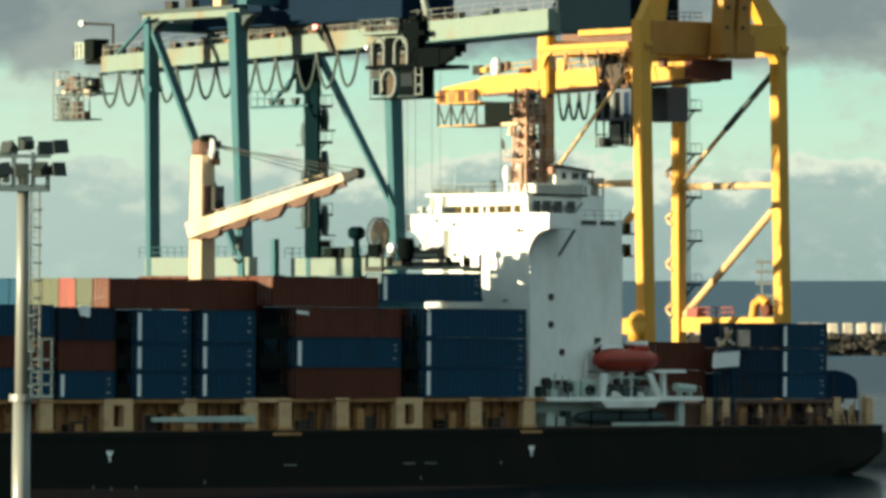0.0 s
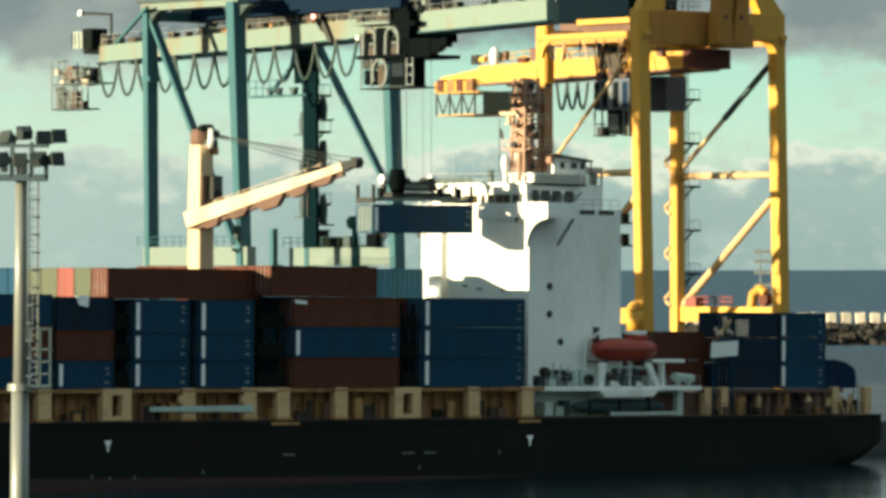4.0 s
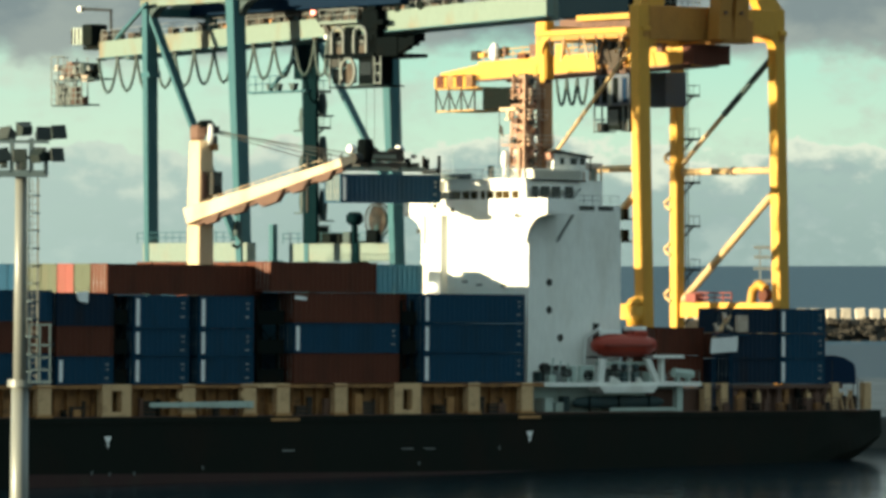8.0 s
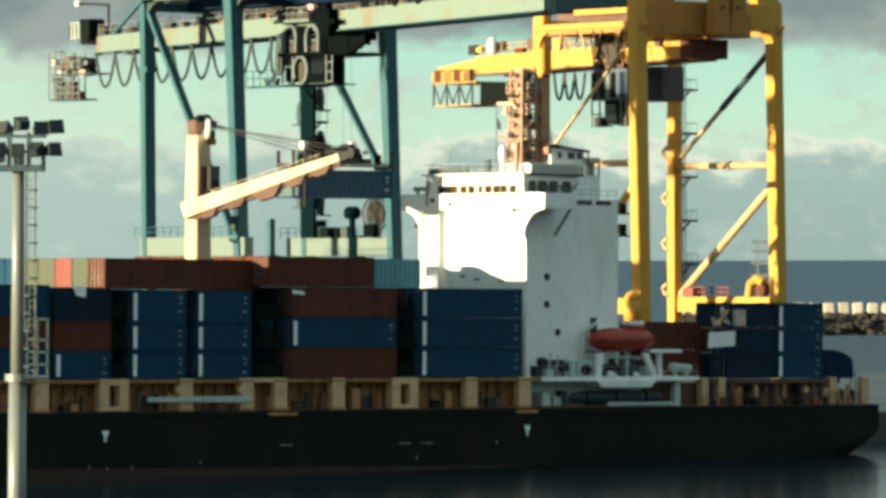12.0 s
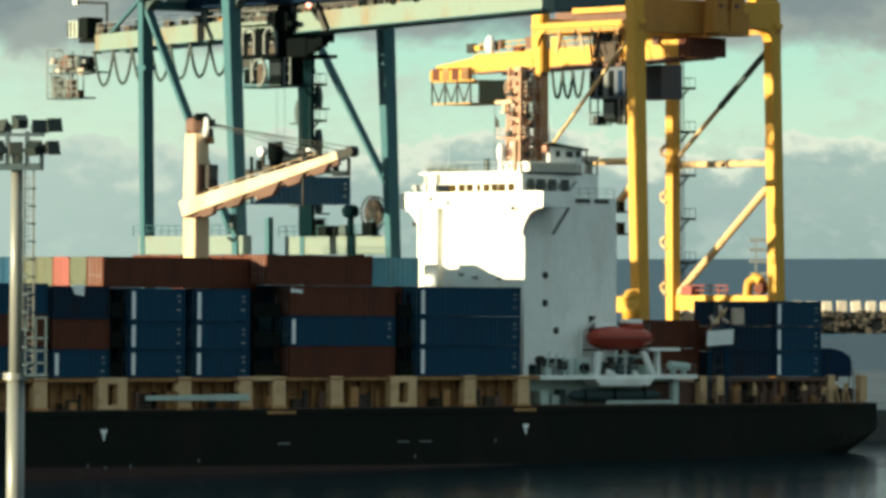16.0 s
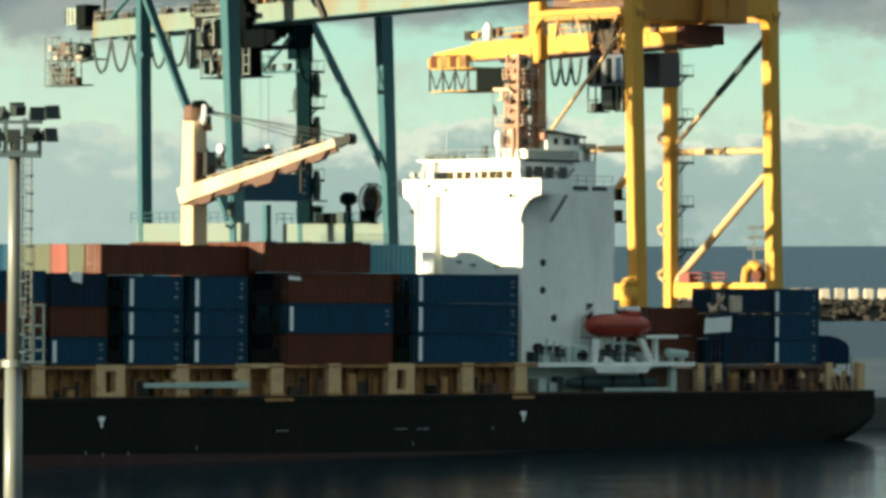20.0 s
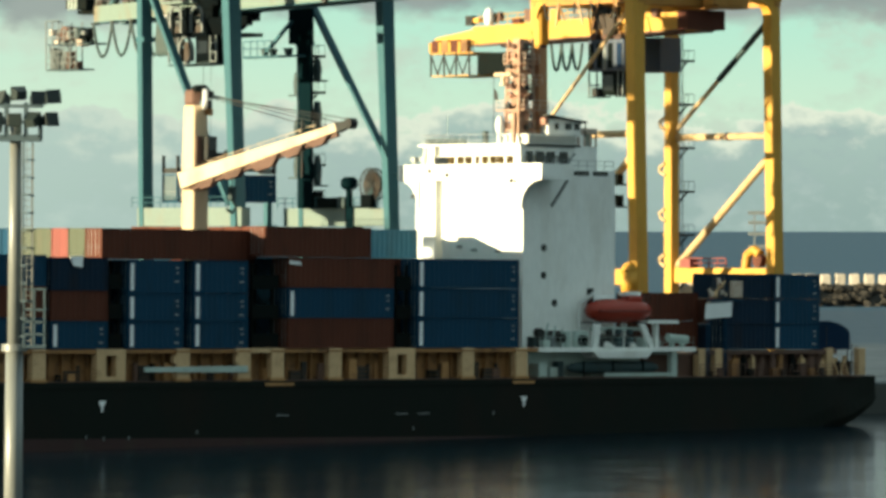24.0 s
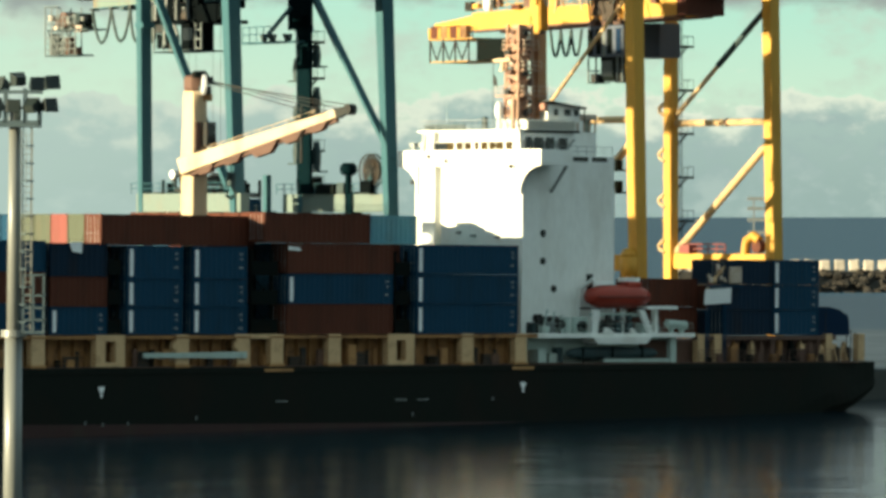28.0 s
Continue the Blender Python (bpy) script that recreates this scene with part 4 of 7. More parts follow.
def container_kit(length, height, material):
    """The parts of one kind of container, built once."""
    key = (length, height, material.name)
    if key in KIT:
        return KIT[key]
    W = 2.44

    def corrugated(p, axis, run, flat):
        """A ribbed wall from p along axis, ribs proud by flat."""
        bm = bmesh.new()
        pitch = 0.56 if run > 3 else 0.61
        n = max(2, int(run / pitch))
        step_len = run / n
        pts = []
        for i in range(n):
            x = i * step_len
            for a, d in ((0, 0), (0.28, 0), (0.42, 1), (0.86, 1)):
                pts.append((x + a * step_len, d * flat))
        pts.append((run, 0))
        for (x0, d0), (x1, d1) in zip(pts, pts[1:]):
            q = []
            for x, d, z in ((x0, d0, 0.16), (x1, d1, 0.16), (x1, d1, height - 0.1), (x0, d0, height - 0.1)):
                q.append(bm.verts.new((p[0] + x, p[1] + d, z) if axis == "x" else (p[0] + d, p[1] + x, z)))
            bm.faces.new(q)
        bmesh.ops.remove_doubles(bm, verts=bm.verts[:], dist=0.001)
        return bm

    def mesh_of(name, bm):
        bmesh.ops.recalc_face_normals(bm, faces=bm.faces[:])
        me = bpy.data.meshes.new(name)
        bm.to_mesh(me)
        bm.free()
        me.materials.append(material)
        return me

    def boxes(name, *bs):
        bm = bmesh.new()
        for b in bs:
            box(bm, *b)
        return mesh_of(name, bm)
    kit = [("side_panel", mesh_of("side_panel", corrugated((0.08, 0.035, 0), "x", length - 0.16, 0.045))),
           ("side_panel", mesh_of("side_panel", corrugated((0.08, W - 0.035, 0), "x", length - 0.16, -0.045))),
           ("end_panel", mesh_of("end_panel", corrugated((length - 0.04, 0.08, 0), "y", W - 0.16, -0.045)))]
    kit.append(("roof", boxes("roof", (0.05, 0.05, height - 0.09, length - 0.05, W - 0.05, height - 0.03))))
    kit.append(("floor", boxes("floor", (0.05, 0.05, 0.06, length - 0.05, W - 0.05, 0.16))))
    rails = []
    for y in (0.0, W - 0.1):
        rails += [(0.17, y, 0.02, length - 0.17, y + 0.1, 0.18), (0.17, y, height - 0.12, length - 0.17, y + 0.1, height - 0.01)]
    for x in (0.0, length - 0.1):
        rails += [(x, 0.17, 0.02, x + 0.1, W - 0.17, 0.18), (x, 0.17, height - 0.12, x + 0.1, W - 0.17, height - 0.01)]
    for r in rails:
        kit.append(("rail", boxes("rail", r)))
    for x in (0.0, length - 0.16):
        for y in (0.0, W - 0.14):
            kit.append(("corner_post", boxes("corner_post", (x, y, 0.118, x + 0.16, y + 0.14, height - 0.118))))
            for z in (0.0, height - 0.118):
                xx, yy = (x - 0.003 if x == 0 else x - 0.012), (y - 0.003 if y == 0 else y - 0.022)
                kit.append(("corner_casting", boxes("corner_casting", (xx, yy, z, xx + 0.178, yy + 0.165, z + 0.118))))
    doors = []
    for y in (0.15, 1.225):
        doors.append(("door", boxes("door", (0.03, y, 0.18, 0.085, y + 1.06, height - 0.13)),
                      [(y + 0.3, "lock_rod"), (y + 0.8, "lock_rod")]))
    bm = bmesh.new()
    tube(bm, (0.015, 0, 0.2), (0.015, 0, height - 0.15), 0.022, 6)
    box(bm, -0.005, -0.12, 1.0, 0.03, 0.12, 1.06)
    rod = bpy.data.meshes.new("lock_rod")
    bm.to_mesh(rod)
    bm.free()
    rod.materials.append(M_STEEL)
    KIT[key] = (kit, doors, rod)
    return KIT[key]


def marks(length, height):
    key = ("marks", length, height)
    if key in KIT:
        return KIT[key]
    out = []
    bm = bmesh.new()
    box(bm, 0.26, -0.008, 0.22, 0.64, 0.03, height - 0.3)
    me = bpy.data.meshes.new("marking_panel")
    bm.to_mesh(me)
    bm.free()
    me.materials.append(M_MARK)
    out.append(me)
    for z, w in ((height - 0.75, 0.34), (height - 1.2, 0.26), (height - 1.95, 0.42)):
        bm = bmesh.new()
        box(bm, length - 0.5 - w, -0.008, z, length - 0.5, 0.03, z + (0.15 if w < 0.7 else 0.22))
        me = bpy.data.meshes.new("marking_bar")
        bm.to_mesh(me)
        bm.free()
        me.materials.append(M_STEEL)
        out.append(me)
    KIT[key] = out
    return out


NAMES = {M_BLUE.name: "dark blue", M_NAVYBOX.name: "weathered navy", M_BROWN.name: "red-brown", M_TEAL_C.name: "teal blue", M_PINK.name: "faded red", M_GREEN.name: "faded green"}


def container(m, length, height, material, marked=False, where="stacked on the ship's hatches", full=True):
    size = "forty-foot" if length > 8 else "twenty-foot"
    e = thing("shipping_container", m, f"{NAMES[material.name]} {size} steel container {where}", "container", "containers on the ship")
    kit, doors, rod = container_kit(length, height, material)
    for name, me in kit:
        if not full and name in ("corner_casting", "floor"):
            continue
        new(name, me).parent = e
    for name, me, rods in doors:
        d = new(name, me)
        d.parent = e
        for y, rn in rods if full else ():
            r = new(rn, rod)
            r.parent, r.location = d, (0, y, 0)
    if marked:
        for me in marks(length, height):
            o = new(me.name, me)
            o.parent = e
            o["label"] = "white painted marking"
    return e


def build_stacks():
    rng = random.Random(11)
    b, r = M_BLUE, M_BROWN
    base = 8.36
    ROW = 2.52

    def stack(u, length, tiers, row, z=base):
        for h, mat, mk in tiers:
            container(SHIP @ pose(u, 0.25 + row * ROW, z), length, h, mat, mk and row == 0, full=row == 0)
            z += h + 0.03
    F = 12.19
    S = 6.06
    h40 = 2.70
    # outermost row, facing the water
    stack(-53.9, F, [(h40, b, 0), (h40, r, 0), (h40, b, 0)], 0)
    stack(-41.15, S, [(2.42, b, 1), (2.6, r, 0), (2.9, M_NAVYBOX, 0)], 0)
    stack(-32.9, S, [(2.42, b, 1), (2.42, b, 1), (2.9, b, 1)], 0)
    stack(-25.7, S, [(2.42, b, 1), (2.42, b, 1), (2.9, b, 1)], 0)
    stack(-15.05, F, [(h40, r, 0), (h40, b, 1), (h40, r, 0)], 0)
    stack(0.0, F, [(h40, b, 1), (h40, b, 1), (h40, b, 1)], 0)
    # fourth tier
    container(SHIP @ pose(-35.8, 0.25, 16.20), F, h40, r)
    container(SHIP @ pose(-17.75, 0.25, 16.56), F, h40, r)
    container(SHIP @ pose(4.32, 0.25 + 5 * ROW, 16.56), S, h40, M_TEAL_C)
    # rows further in
    cols = [b, r, b, M_TEAL_C, r]
    for row in range(1, 8):
        for u in (-53.9, -41.15):
            length = F if u < -45 else S
            stack(u, length, [(h40, rng.choice(cols), 0), (h40, rng.choice(cols), 0), (2.45, rng.choice([b, b, r]), 0)], row)
        for u in (-32.9, -25.7):
            stack(u, S, [(2.42, rng.choice(cols), 0), (2.42, rng.choice(cols), 0), (2.9, rng.choice(cols), 0)], row)
        stack(-15.05, F, [(h40, rng.choice(cols), 0), (h40, rng.choice(cols), 0), (h40, rng.choice(cols), 0)], row)
        stack(0.0, F, [(h40, rng.choice(cols), 0), (h40, rng.choice(cols), 0), (h40, rng.choice(cols), 0)], row)
        top = (M_GREEN, M_PINK, M_GREEN, M_GREEN, M_BLUE, M_BLUE, M_PINK)[row - 1]
        if row < 7:
            container(SHIP @ pose(-35.8, 0.25 + row * ROW, 16.20), F, h40, top, full=False)
        if row in (1, 2):
            container(SHIP @ pose(-22.85, 0.25 + row * ROW, 16.20), S, h40, r, full=False)
            container(SHIP @ pose(-16.70, 0.25 + row * ROW, 16.56), F, h40, r, full=False)
        elif row not in (3, 4):
            container(SHIP @ pose(-17.75, 0.25 + row * ROW, 16.56), F, h40, rng.choice((r, r, b)), full=False)
            # added out of sight, staggered to slope the shadow on the house front
            container(SHIP @ pose((-3.2, 0.4, 4.6)[row - 5], 0.25 + row * ROW, 16.56), S, h40, rng.choice((M_TEAL_C, r)), full=False)
        else:
            container(SHIP @ pose(-14.9, 0.25 + row * ROW, 16.56), F, h40, r, full=False)


build_stacks()


def build_tarp():
    t = thing("tarpaulin", SHIP @ pose(-38.5, 0.2, 15.95), "small white tarpaulin hanging from the top tier of containers", "tarpaulin")
    made("sheet", M_MARK, t, [(hexa, [(-0.45, -0.12, -0.35), (0.5, -0.16, -0.5), (0.52, -0.08, -0.5), (-0.45, -0.04, -0.35)], [(-0.75, -0.06, 0.45), (0.62, -0.06, 0.5), (0.62, 0.02, 0.5), (-0.75, 0.02, 0.45)])])
    made("lashing_cord", M_ROPE, t, [(tube, (-0.7, -0.02, 0.4), (-0.85, 0.02, 1.0), 0.03, 5), (tube, (0.6, -0.02, 0.45), (0.7, 0.02, 1.0), 0.03, 5)])
    p = thing("marking_plate", SHIP @ pose(-14.3, 0.24, 16.05), "small white marking plate on a red-brown container", "plate")
    made("plate_face", M_MARK, p, [(hexa, [(-0.7, -0.03, -0.12), (0.7, -0.03, -0.22), (0.7, 0.0, -0.22), (-0.7, 0.0, -0.12)], [(-0.7, -0.03, 0.2), (0.6, -0.03, 0.08), (0.6, 0.0, 0.08), (-0.7, 0.0, 0.2)])])


build_tarp()


def build_stern_stacks():
    z0 = 8.08
    for row in range(0, 2):
        for k in range(3):
            for u in (39.2, 45.45):
                container(SHIP @ pose(u, 0.9 + row * 2.52, z0 + 2.45 * k), 6.06, 2.42, M_BROWN if row and k == 1 else (M_NAVYBOX if u < 40 else M_BLUE), row == 0 and u > 45, "stacked aft of the bridge", full=row == 0)
        if row < 2:
            for k in range(2):
                container(SHIP @ pose(31.6, 3.4 + row * 2.52, z0 + 2.73 * k), 6.06, 2.7, M_BROWN, False, "stacked aft of the bridge", full=row == 0)


build_stern_stacks()


def build_aft_cargo():
    e = thing("covered_cargo", SHIP @ pose(51.7, 1.4, 8.05), "dark blue tarpaulin-covered load on the stern", "cargo")
    made("tarpaulin", M_NAVY, e, [(loft, [[(x, 0, 0), (x, 3.2, 0), (x, 3.2, h), (x, 0, h)] for x, h in ((0, 2.75), (1.6, 2.8), (3.0, 2.55), (4.2, 2.0), (4.45, 1.5), (4.5, 0.0))])])
    made("lashing_strap", M_DARK, e, [(box, 1.2, -0.03, 0.05, 1.3, 0.0, 2.3)])
    c = thing("white_sign_panel", SHIP @ pose(36.1, 0.6, 10.95), "white rectangular panel lashed beside the aft containers", "panel")
    made("panel_face", M_MARK, c, [(hexa, [(0, 0, 0.1), (3.4, 0, 0.3), (3.4, 0.12, 0.3), (0, 0.12, 0.1)], [(0.1, 0, 1.55), (3.5, 0, 1.75), (3.5, 0.12, 1.75), (0.1, 0.12, 1.55)])])
    made("panel_post", M_BLUE, c, [(box, 0.3, 0.13, -5.3, 0.38, 0.2, 1.4), (box, 2.8, 0.13, -5.3, 2.88, 0.2, 1.4)])
    w = thing("deck_gear", SHIP @ pose(36.2, 0.72, 12.4), "cream ventilators and gear beside the aft containers", "ship gear")
    rng = random.Random(53)
    for i in range(11):
        x, z = 0.1 + rng.random() * 2.6, 0.1 + rng.random() * 1.6
        z += 0.25 * x
        made("vent_cowl", (M_PALECREAM, M_CREAM, M_PALECREAM, M_PINK)[i % 4], w, [(bar, (x, -0.1, z), (x + rng.uniform(-0.3, 0.4), 0.1, z + rng.uniform(0.3, 0.7)), rng.uniform(0.2, 0.4), rng.uniform(0.15, 0.3))])
    made("gear_arm", M_CREAM, w, [(bar, (0.3, 0.05, 0.1), (2.6, 0.05, 2.3), 0.14)])
    made("gear_box", M_PALECREAM, w, [(box, 3.2, -0.3, 0.7, 4.6, 0.14, 2.3)], bevel=0.06)
    made("gear_post", M_BLUE, w, [(box, 0.6, 0.09, -6.8, 0.68, 0.15, 0.4)])
    made("gear_post", M_BLUE, w, [(box, 2.5, 0.09, -6.8, 2.58, 0.15, 1.4)])
    made("gear_shelf", M_BLUE, w, [(box, 0.2, -0.2, 0.35, 4.8, 0.15, 0.5)])


build_aft_cargo()

# ---- deck crane ----


def build_deck_crane():
    c = thing("ship_deck_crane", SHIP, "buff ship's deck crane with its jib lowered", "crane")
    u, v = -18.3, 9.9
    made("pedestal", M_BUFF, c, [(box, u - 0.85, v - 0.9, 5.56, u + 0.85, v + 0.9, 22.6)], bevel=0.08)
    made("slew_ring", M_DARK, c, [(tube, (u, v, 22.6), (u, v, 23.0), 1.15, 18)])
    made("tower", M_BUFF, c, [(hexa, [(u - 0.9, v - 0.95, 23.0), (u + 0.9, v - 0.95, 23.0), (u + 0.9, v + 0.95, 23.0), (u - 0.9, v + 0.95, 23.0)],
                               [(u - 0.75, v - 0.8, 30.2), (u + 0.75, v - 0.8, 30.2), (u + 0.75, v + 0.8, 30.2), (u - 0.75, v + 0.8, 30.2)])], bevel=0.08)
    head = made("tower_head", M_DECK, c, [(box, u - 0.85, v - 0.75, 30.2, u + 0.1, v + 0.75, 31.6)], "rust-brown crane head", bevel=0.2)
    made("sheave", M_MARK, head, [(tube, (u - 0.1, v - 1.2, 30.75), (u + 0.15, v - 1.35, 30.75), 0.95, 18)], "white rope sheave")
    for k in (-0.45, 0.0, 0.45):
        made("sheave", M_DARK, head, [(tube, (u + 0.5, v + k - 0.08, 31.4), (u + 0.5, v + k + 0.08, 31.4), 0.7, 14)])
    for k, (du, z, sz) in enumerate(((0.55, 29.9, 0.5), (0.75, 29.3, 0.4), (-0.5, 31.4, 0.35), (0.8, 30.8, 0.45))):
        made("head_gear", (M_DARK, M_TAN_DARK, M_BLACK, M_DARK)[k], c, [(box, u + du - 0.35, v - 1.15, z, u + du + sz, v - 0.6, z + sz * 1.6)], bevel=0.08)
    made("hatch", M_DECK, c, [(box, u - 0.62, v - 1.02, 24.9, u - 0.05, v - 0.9, 27.4)], "brown access hatch on the tower")
    cab = made("cab", M_DARK, c, [(box, u + 0.05, v - 1.75, 25.2, u + 1.15, v - 0.9, 27.4)], "dark crane driver's cab", bevel=0.06)
    made("cab_window", M_GLASS, cab, [(box, u + 0.15, v - 1.79, 26.1, u + 1.05, v - 1.74, 27.2)])
    made("jib_winch", M_DARK, c, [(tube, (u + 0.95, v - 0.8, 24.2), (u + 0.95, v + 0.8, 24.2), 0.7, 12)])
    # jib: a tapered box girder swung towards the water side
    root, tip = Vector((-20.7, 8.6, 23.3)), Vector((-14.25, -7.3, 28.4))
    d = Vector((tip.x - root.x, tip.y - root.y, 0)).normalized()
    jib = made("jib", M_BUFF, c, [(bar, root, root + (tip - root) * 0.93, 1.3, 1.5, 0.75, 0.72)], bevel=0.06)
    # brown strip holds both rust and painted shade below the jib
    made("jib_underside", M_DECK, jib, [(bar, root + (tip - root) * 0.06 + Vector((0.1, 0.1, -0.85)), root + (tip - root) * 0.93 + Vector((0.1, 0.1, -0.5)), 0.8, 0.6, 0.5, 0.55)], "rusty underside of the jib, shade in its brown colour")
    made("jib_head", M_DARK, jib, [(bar, root + (tip - root) * 0.93, tip, 1.0, 0.9, 0.7, 0.6), (tube, tip + Vector((-.3, 0, 0)), tip + Vector((0.5, 0, 0)), 0.5, 12)])
    run = (tip - root).normalized()
    down = Vector((0, 0, -1)) - run * run.dot(Vector((0, 0, -1)))
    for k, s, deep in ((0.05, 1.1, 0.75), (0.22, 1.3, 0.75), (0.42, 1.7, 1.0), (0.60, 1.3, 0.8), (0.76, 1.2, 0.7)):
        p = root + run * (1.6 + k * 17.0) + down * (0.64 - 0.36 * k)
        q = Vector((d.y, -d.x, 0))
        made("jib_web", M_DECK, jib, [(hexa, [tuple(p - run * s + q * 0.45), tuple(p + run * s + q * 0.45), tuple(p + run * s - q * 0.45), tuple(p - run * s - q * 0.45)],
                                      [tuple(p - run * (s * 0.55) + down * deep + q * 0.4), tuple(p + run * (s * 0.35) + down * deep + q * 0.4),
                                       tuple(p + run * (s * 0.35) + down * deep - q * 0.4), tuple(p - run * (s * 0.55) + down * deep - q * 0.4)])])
    p = root + run * 12.4
    made("jib_strut", M_DARK, jib, [(bar, p + Vector((0, -0.6, -3.2)), p + Vector((0, -0.6, 1.9)), 0.16)])
    made("jib_hose", M_DARK, jib, [(tube, root + down * 0.8 + run * 0.5, root + down * 0.55 + run * 16.2, 0.07, 6)])
    bm = bmesh.new()
    for i in range(9):
        a0 = root + run * (3.0 + i * 1.4) - down * 0.7
        tube(bm, a0, a0 - down * 0.35, 0.04, 5)
    tube(bm, root + run * 3.0 - down * 1.02, root + run * 14.6 - down * 0.95, 0.035, 5)
    part("jib_handline", bm, M_BUFF, jib)
    for k in (-0.3, -0.1, 0.1, 0.3):
        made("luffing_wire", M_ROPE, c, [(tube, (u + 0.3, v + k, 31.5 - abs(k)), tuple(tip - run * (0.4 + 5 * (0.3 - k)) + Vector((0, 0, 0.55))), 0.045, 5)])
    hook = made("hook_block", M_DTEAL, c, [(tube, (u + 1.6, v - 3.4, 21.6), (u + 1.6, v - 3.4, 24.4), 0.06, 5), (box, u + 1.3, v - 3.7, 21.6, u + 1.9, v - 3.1, 22.9)], bevel=0.08)
    made("hook", M_DTEAL, hook, [(path_tube, [(u + 1.6, v - 3.4, 21.7), (u + 2.1, v - 3.4, 21.0), (u + 1.6, v - 3.4, 20.5), (u + 1.0, v - 3.4, 20.8)], 0.15)])


build_deck_crane()

# ---- gantry cranes ----
UG = 9.4
GB, GS = 41.55, -0.0267      # underside of the blue girder: height at y = 0 and fall per metre inland


HOIST = pose(-1.82, -2.2, -0.1)      # the girder's plane against the legs' middle
UPPER = ("girder", "tie", "hanger", "machinery_house", "warning_lamp", "lamp_arm", "end_platform", "end_cabin", "cabin_panel",
         "panel_rib", "lamp_bracket", "lamp_head", "end_stay", "stay_foot", "stay_pin", "girder_clutter")


def girder_z(v):
    return GB + GS * v


def stair_tower(parent, u, v, z0, z1, step_z, material):
    """Ladder flights between small landings up one leg."""
    k, z = 0, z0
    while z < z1:
        made("landing", material, parent, [(box, u - 0.2, v - 0.8, z - 0.12, u + 1.7, v + 0.8, z + 0.12)])
        made("landing_bracket", material, parent, [(bar, (u - 0.1, v, z - 1.3), (u + 1.3, v, z - 0.1), 0.16)])
        for x, y in ((u + 1.65, v - 0.75), (u + 1.65, v + 0.75), (u + 0.8, v - 0.75)):
            made("rail_post", material, parent, [(tube, (x, y, z + 0.1), (x, y, z + 1.1), 0.03, 5)])
        made("landing_rail", material, parent, [(path_tube, [(u + 0.1, v - 0.75, z + 1.1), (u + 1.65, v - 0.75, z + 1.1), (u + 1.65, v + 0.75, z + 1.1)], 0.035)])
        if z + step_z < z1:
            made("ladder", material, parent, [(bar, (u + 0.5, v - 0.2, z), (u + 0.5, v - 0.2, z + step_z), 0.07), (bar, (u + 0.5, v + 0.25, z), (u + 0.5, v + 0.25, z + step_z), 0.07)]
                 + [(bar, (u + 0.5, v - 0.2, z + 0.4 * i + 0.3), (u + 0.5, v + 0.25, z + 0.4 * i + 0.3), 0.04) for i in range(int(step_z / 0.4))])
        z += step_z
        k += 1


def gusset(bm, u, v, dv, z, r, t):
    """A curved corner plate under a beam, t thick, filling the corner at (v, z)."""
    prof = [(v, z)] + [(v + dv * r * (1 - math.sin(a)), z - r * (1 - math.cos(a))) for a in (math.pi / 2 * i / 8 for i in range(9))]
    rings = [[(x, y, h) for y, h in prof] for x in (u - t / 2, u + t / 2)]
    loft(bm, rings)


def gusset_u(bm, u, v, du, z, r, t):
    """The same corner plate across the quay, filling the corner at (u, z)."""
    prof = [(u, z)] + [(u + du * r * (1 - math.sin(a)), z - r * (1 - math.cos(a))) for a in (math.pi / 2 * i / 8 for i in range(9))]
    loft(bm, [[(x, y, h) for x, h in prof] for y in (v - t / 2, v + t / 2)])


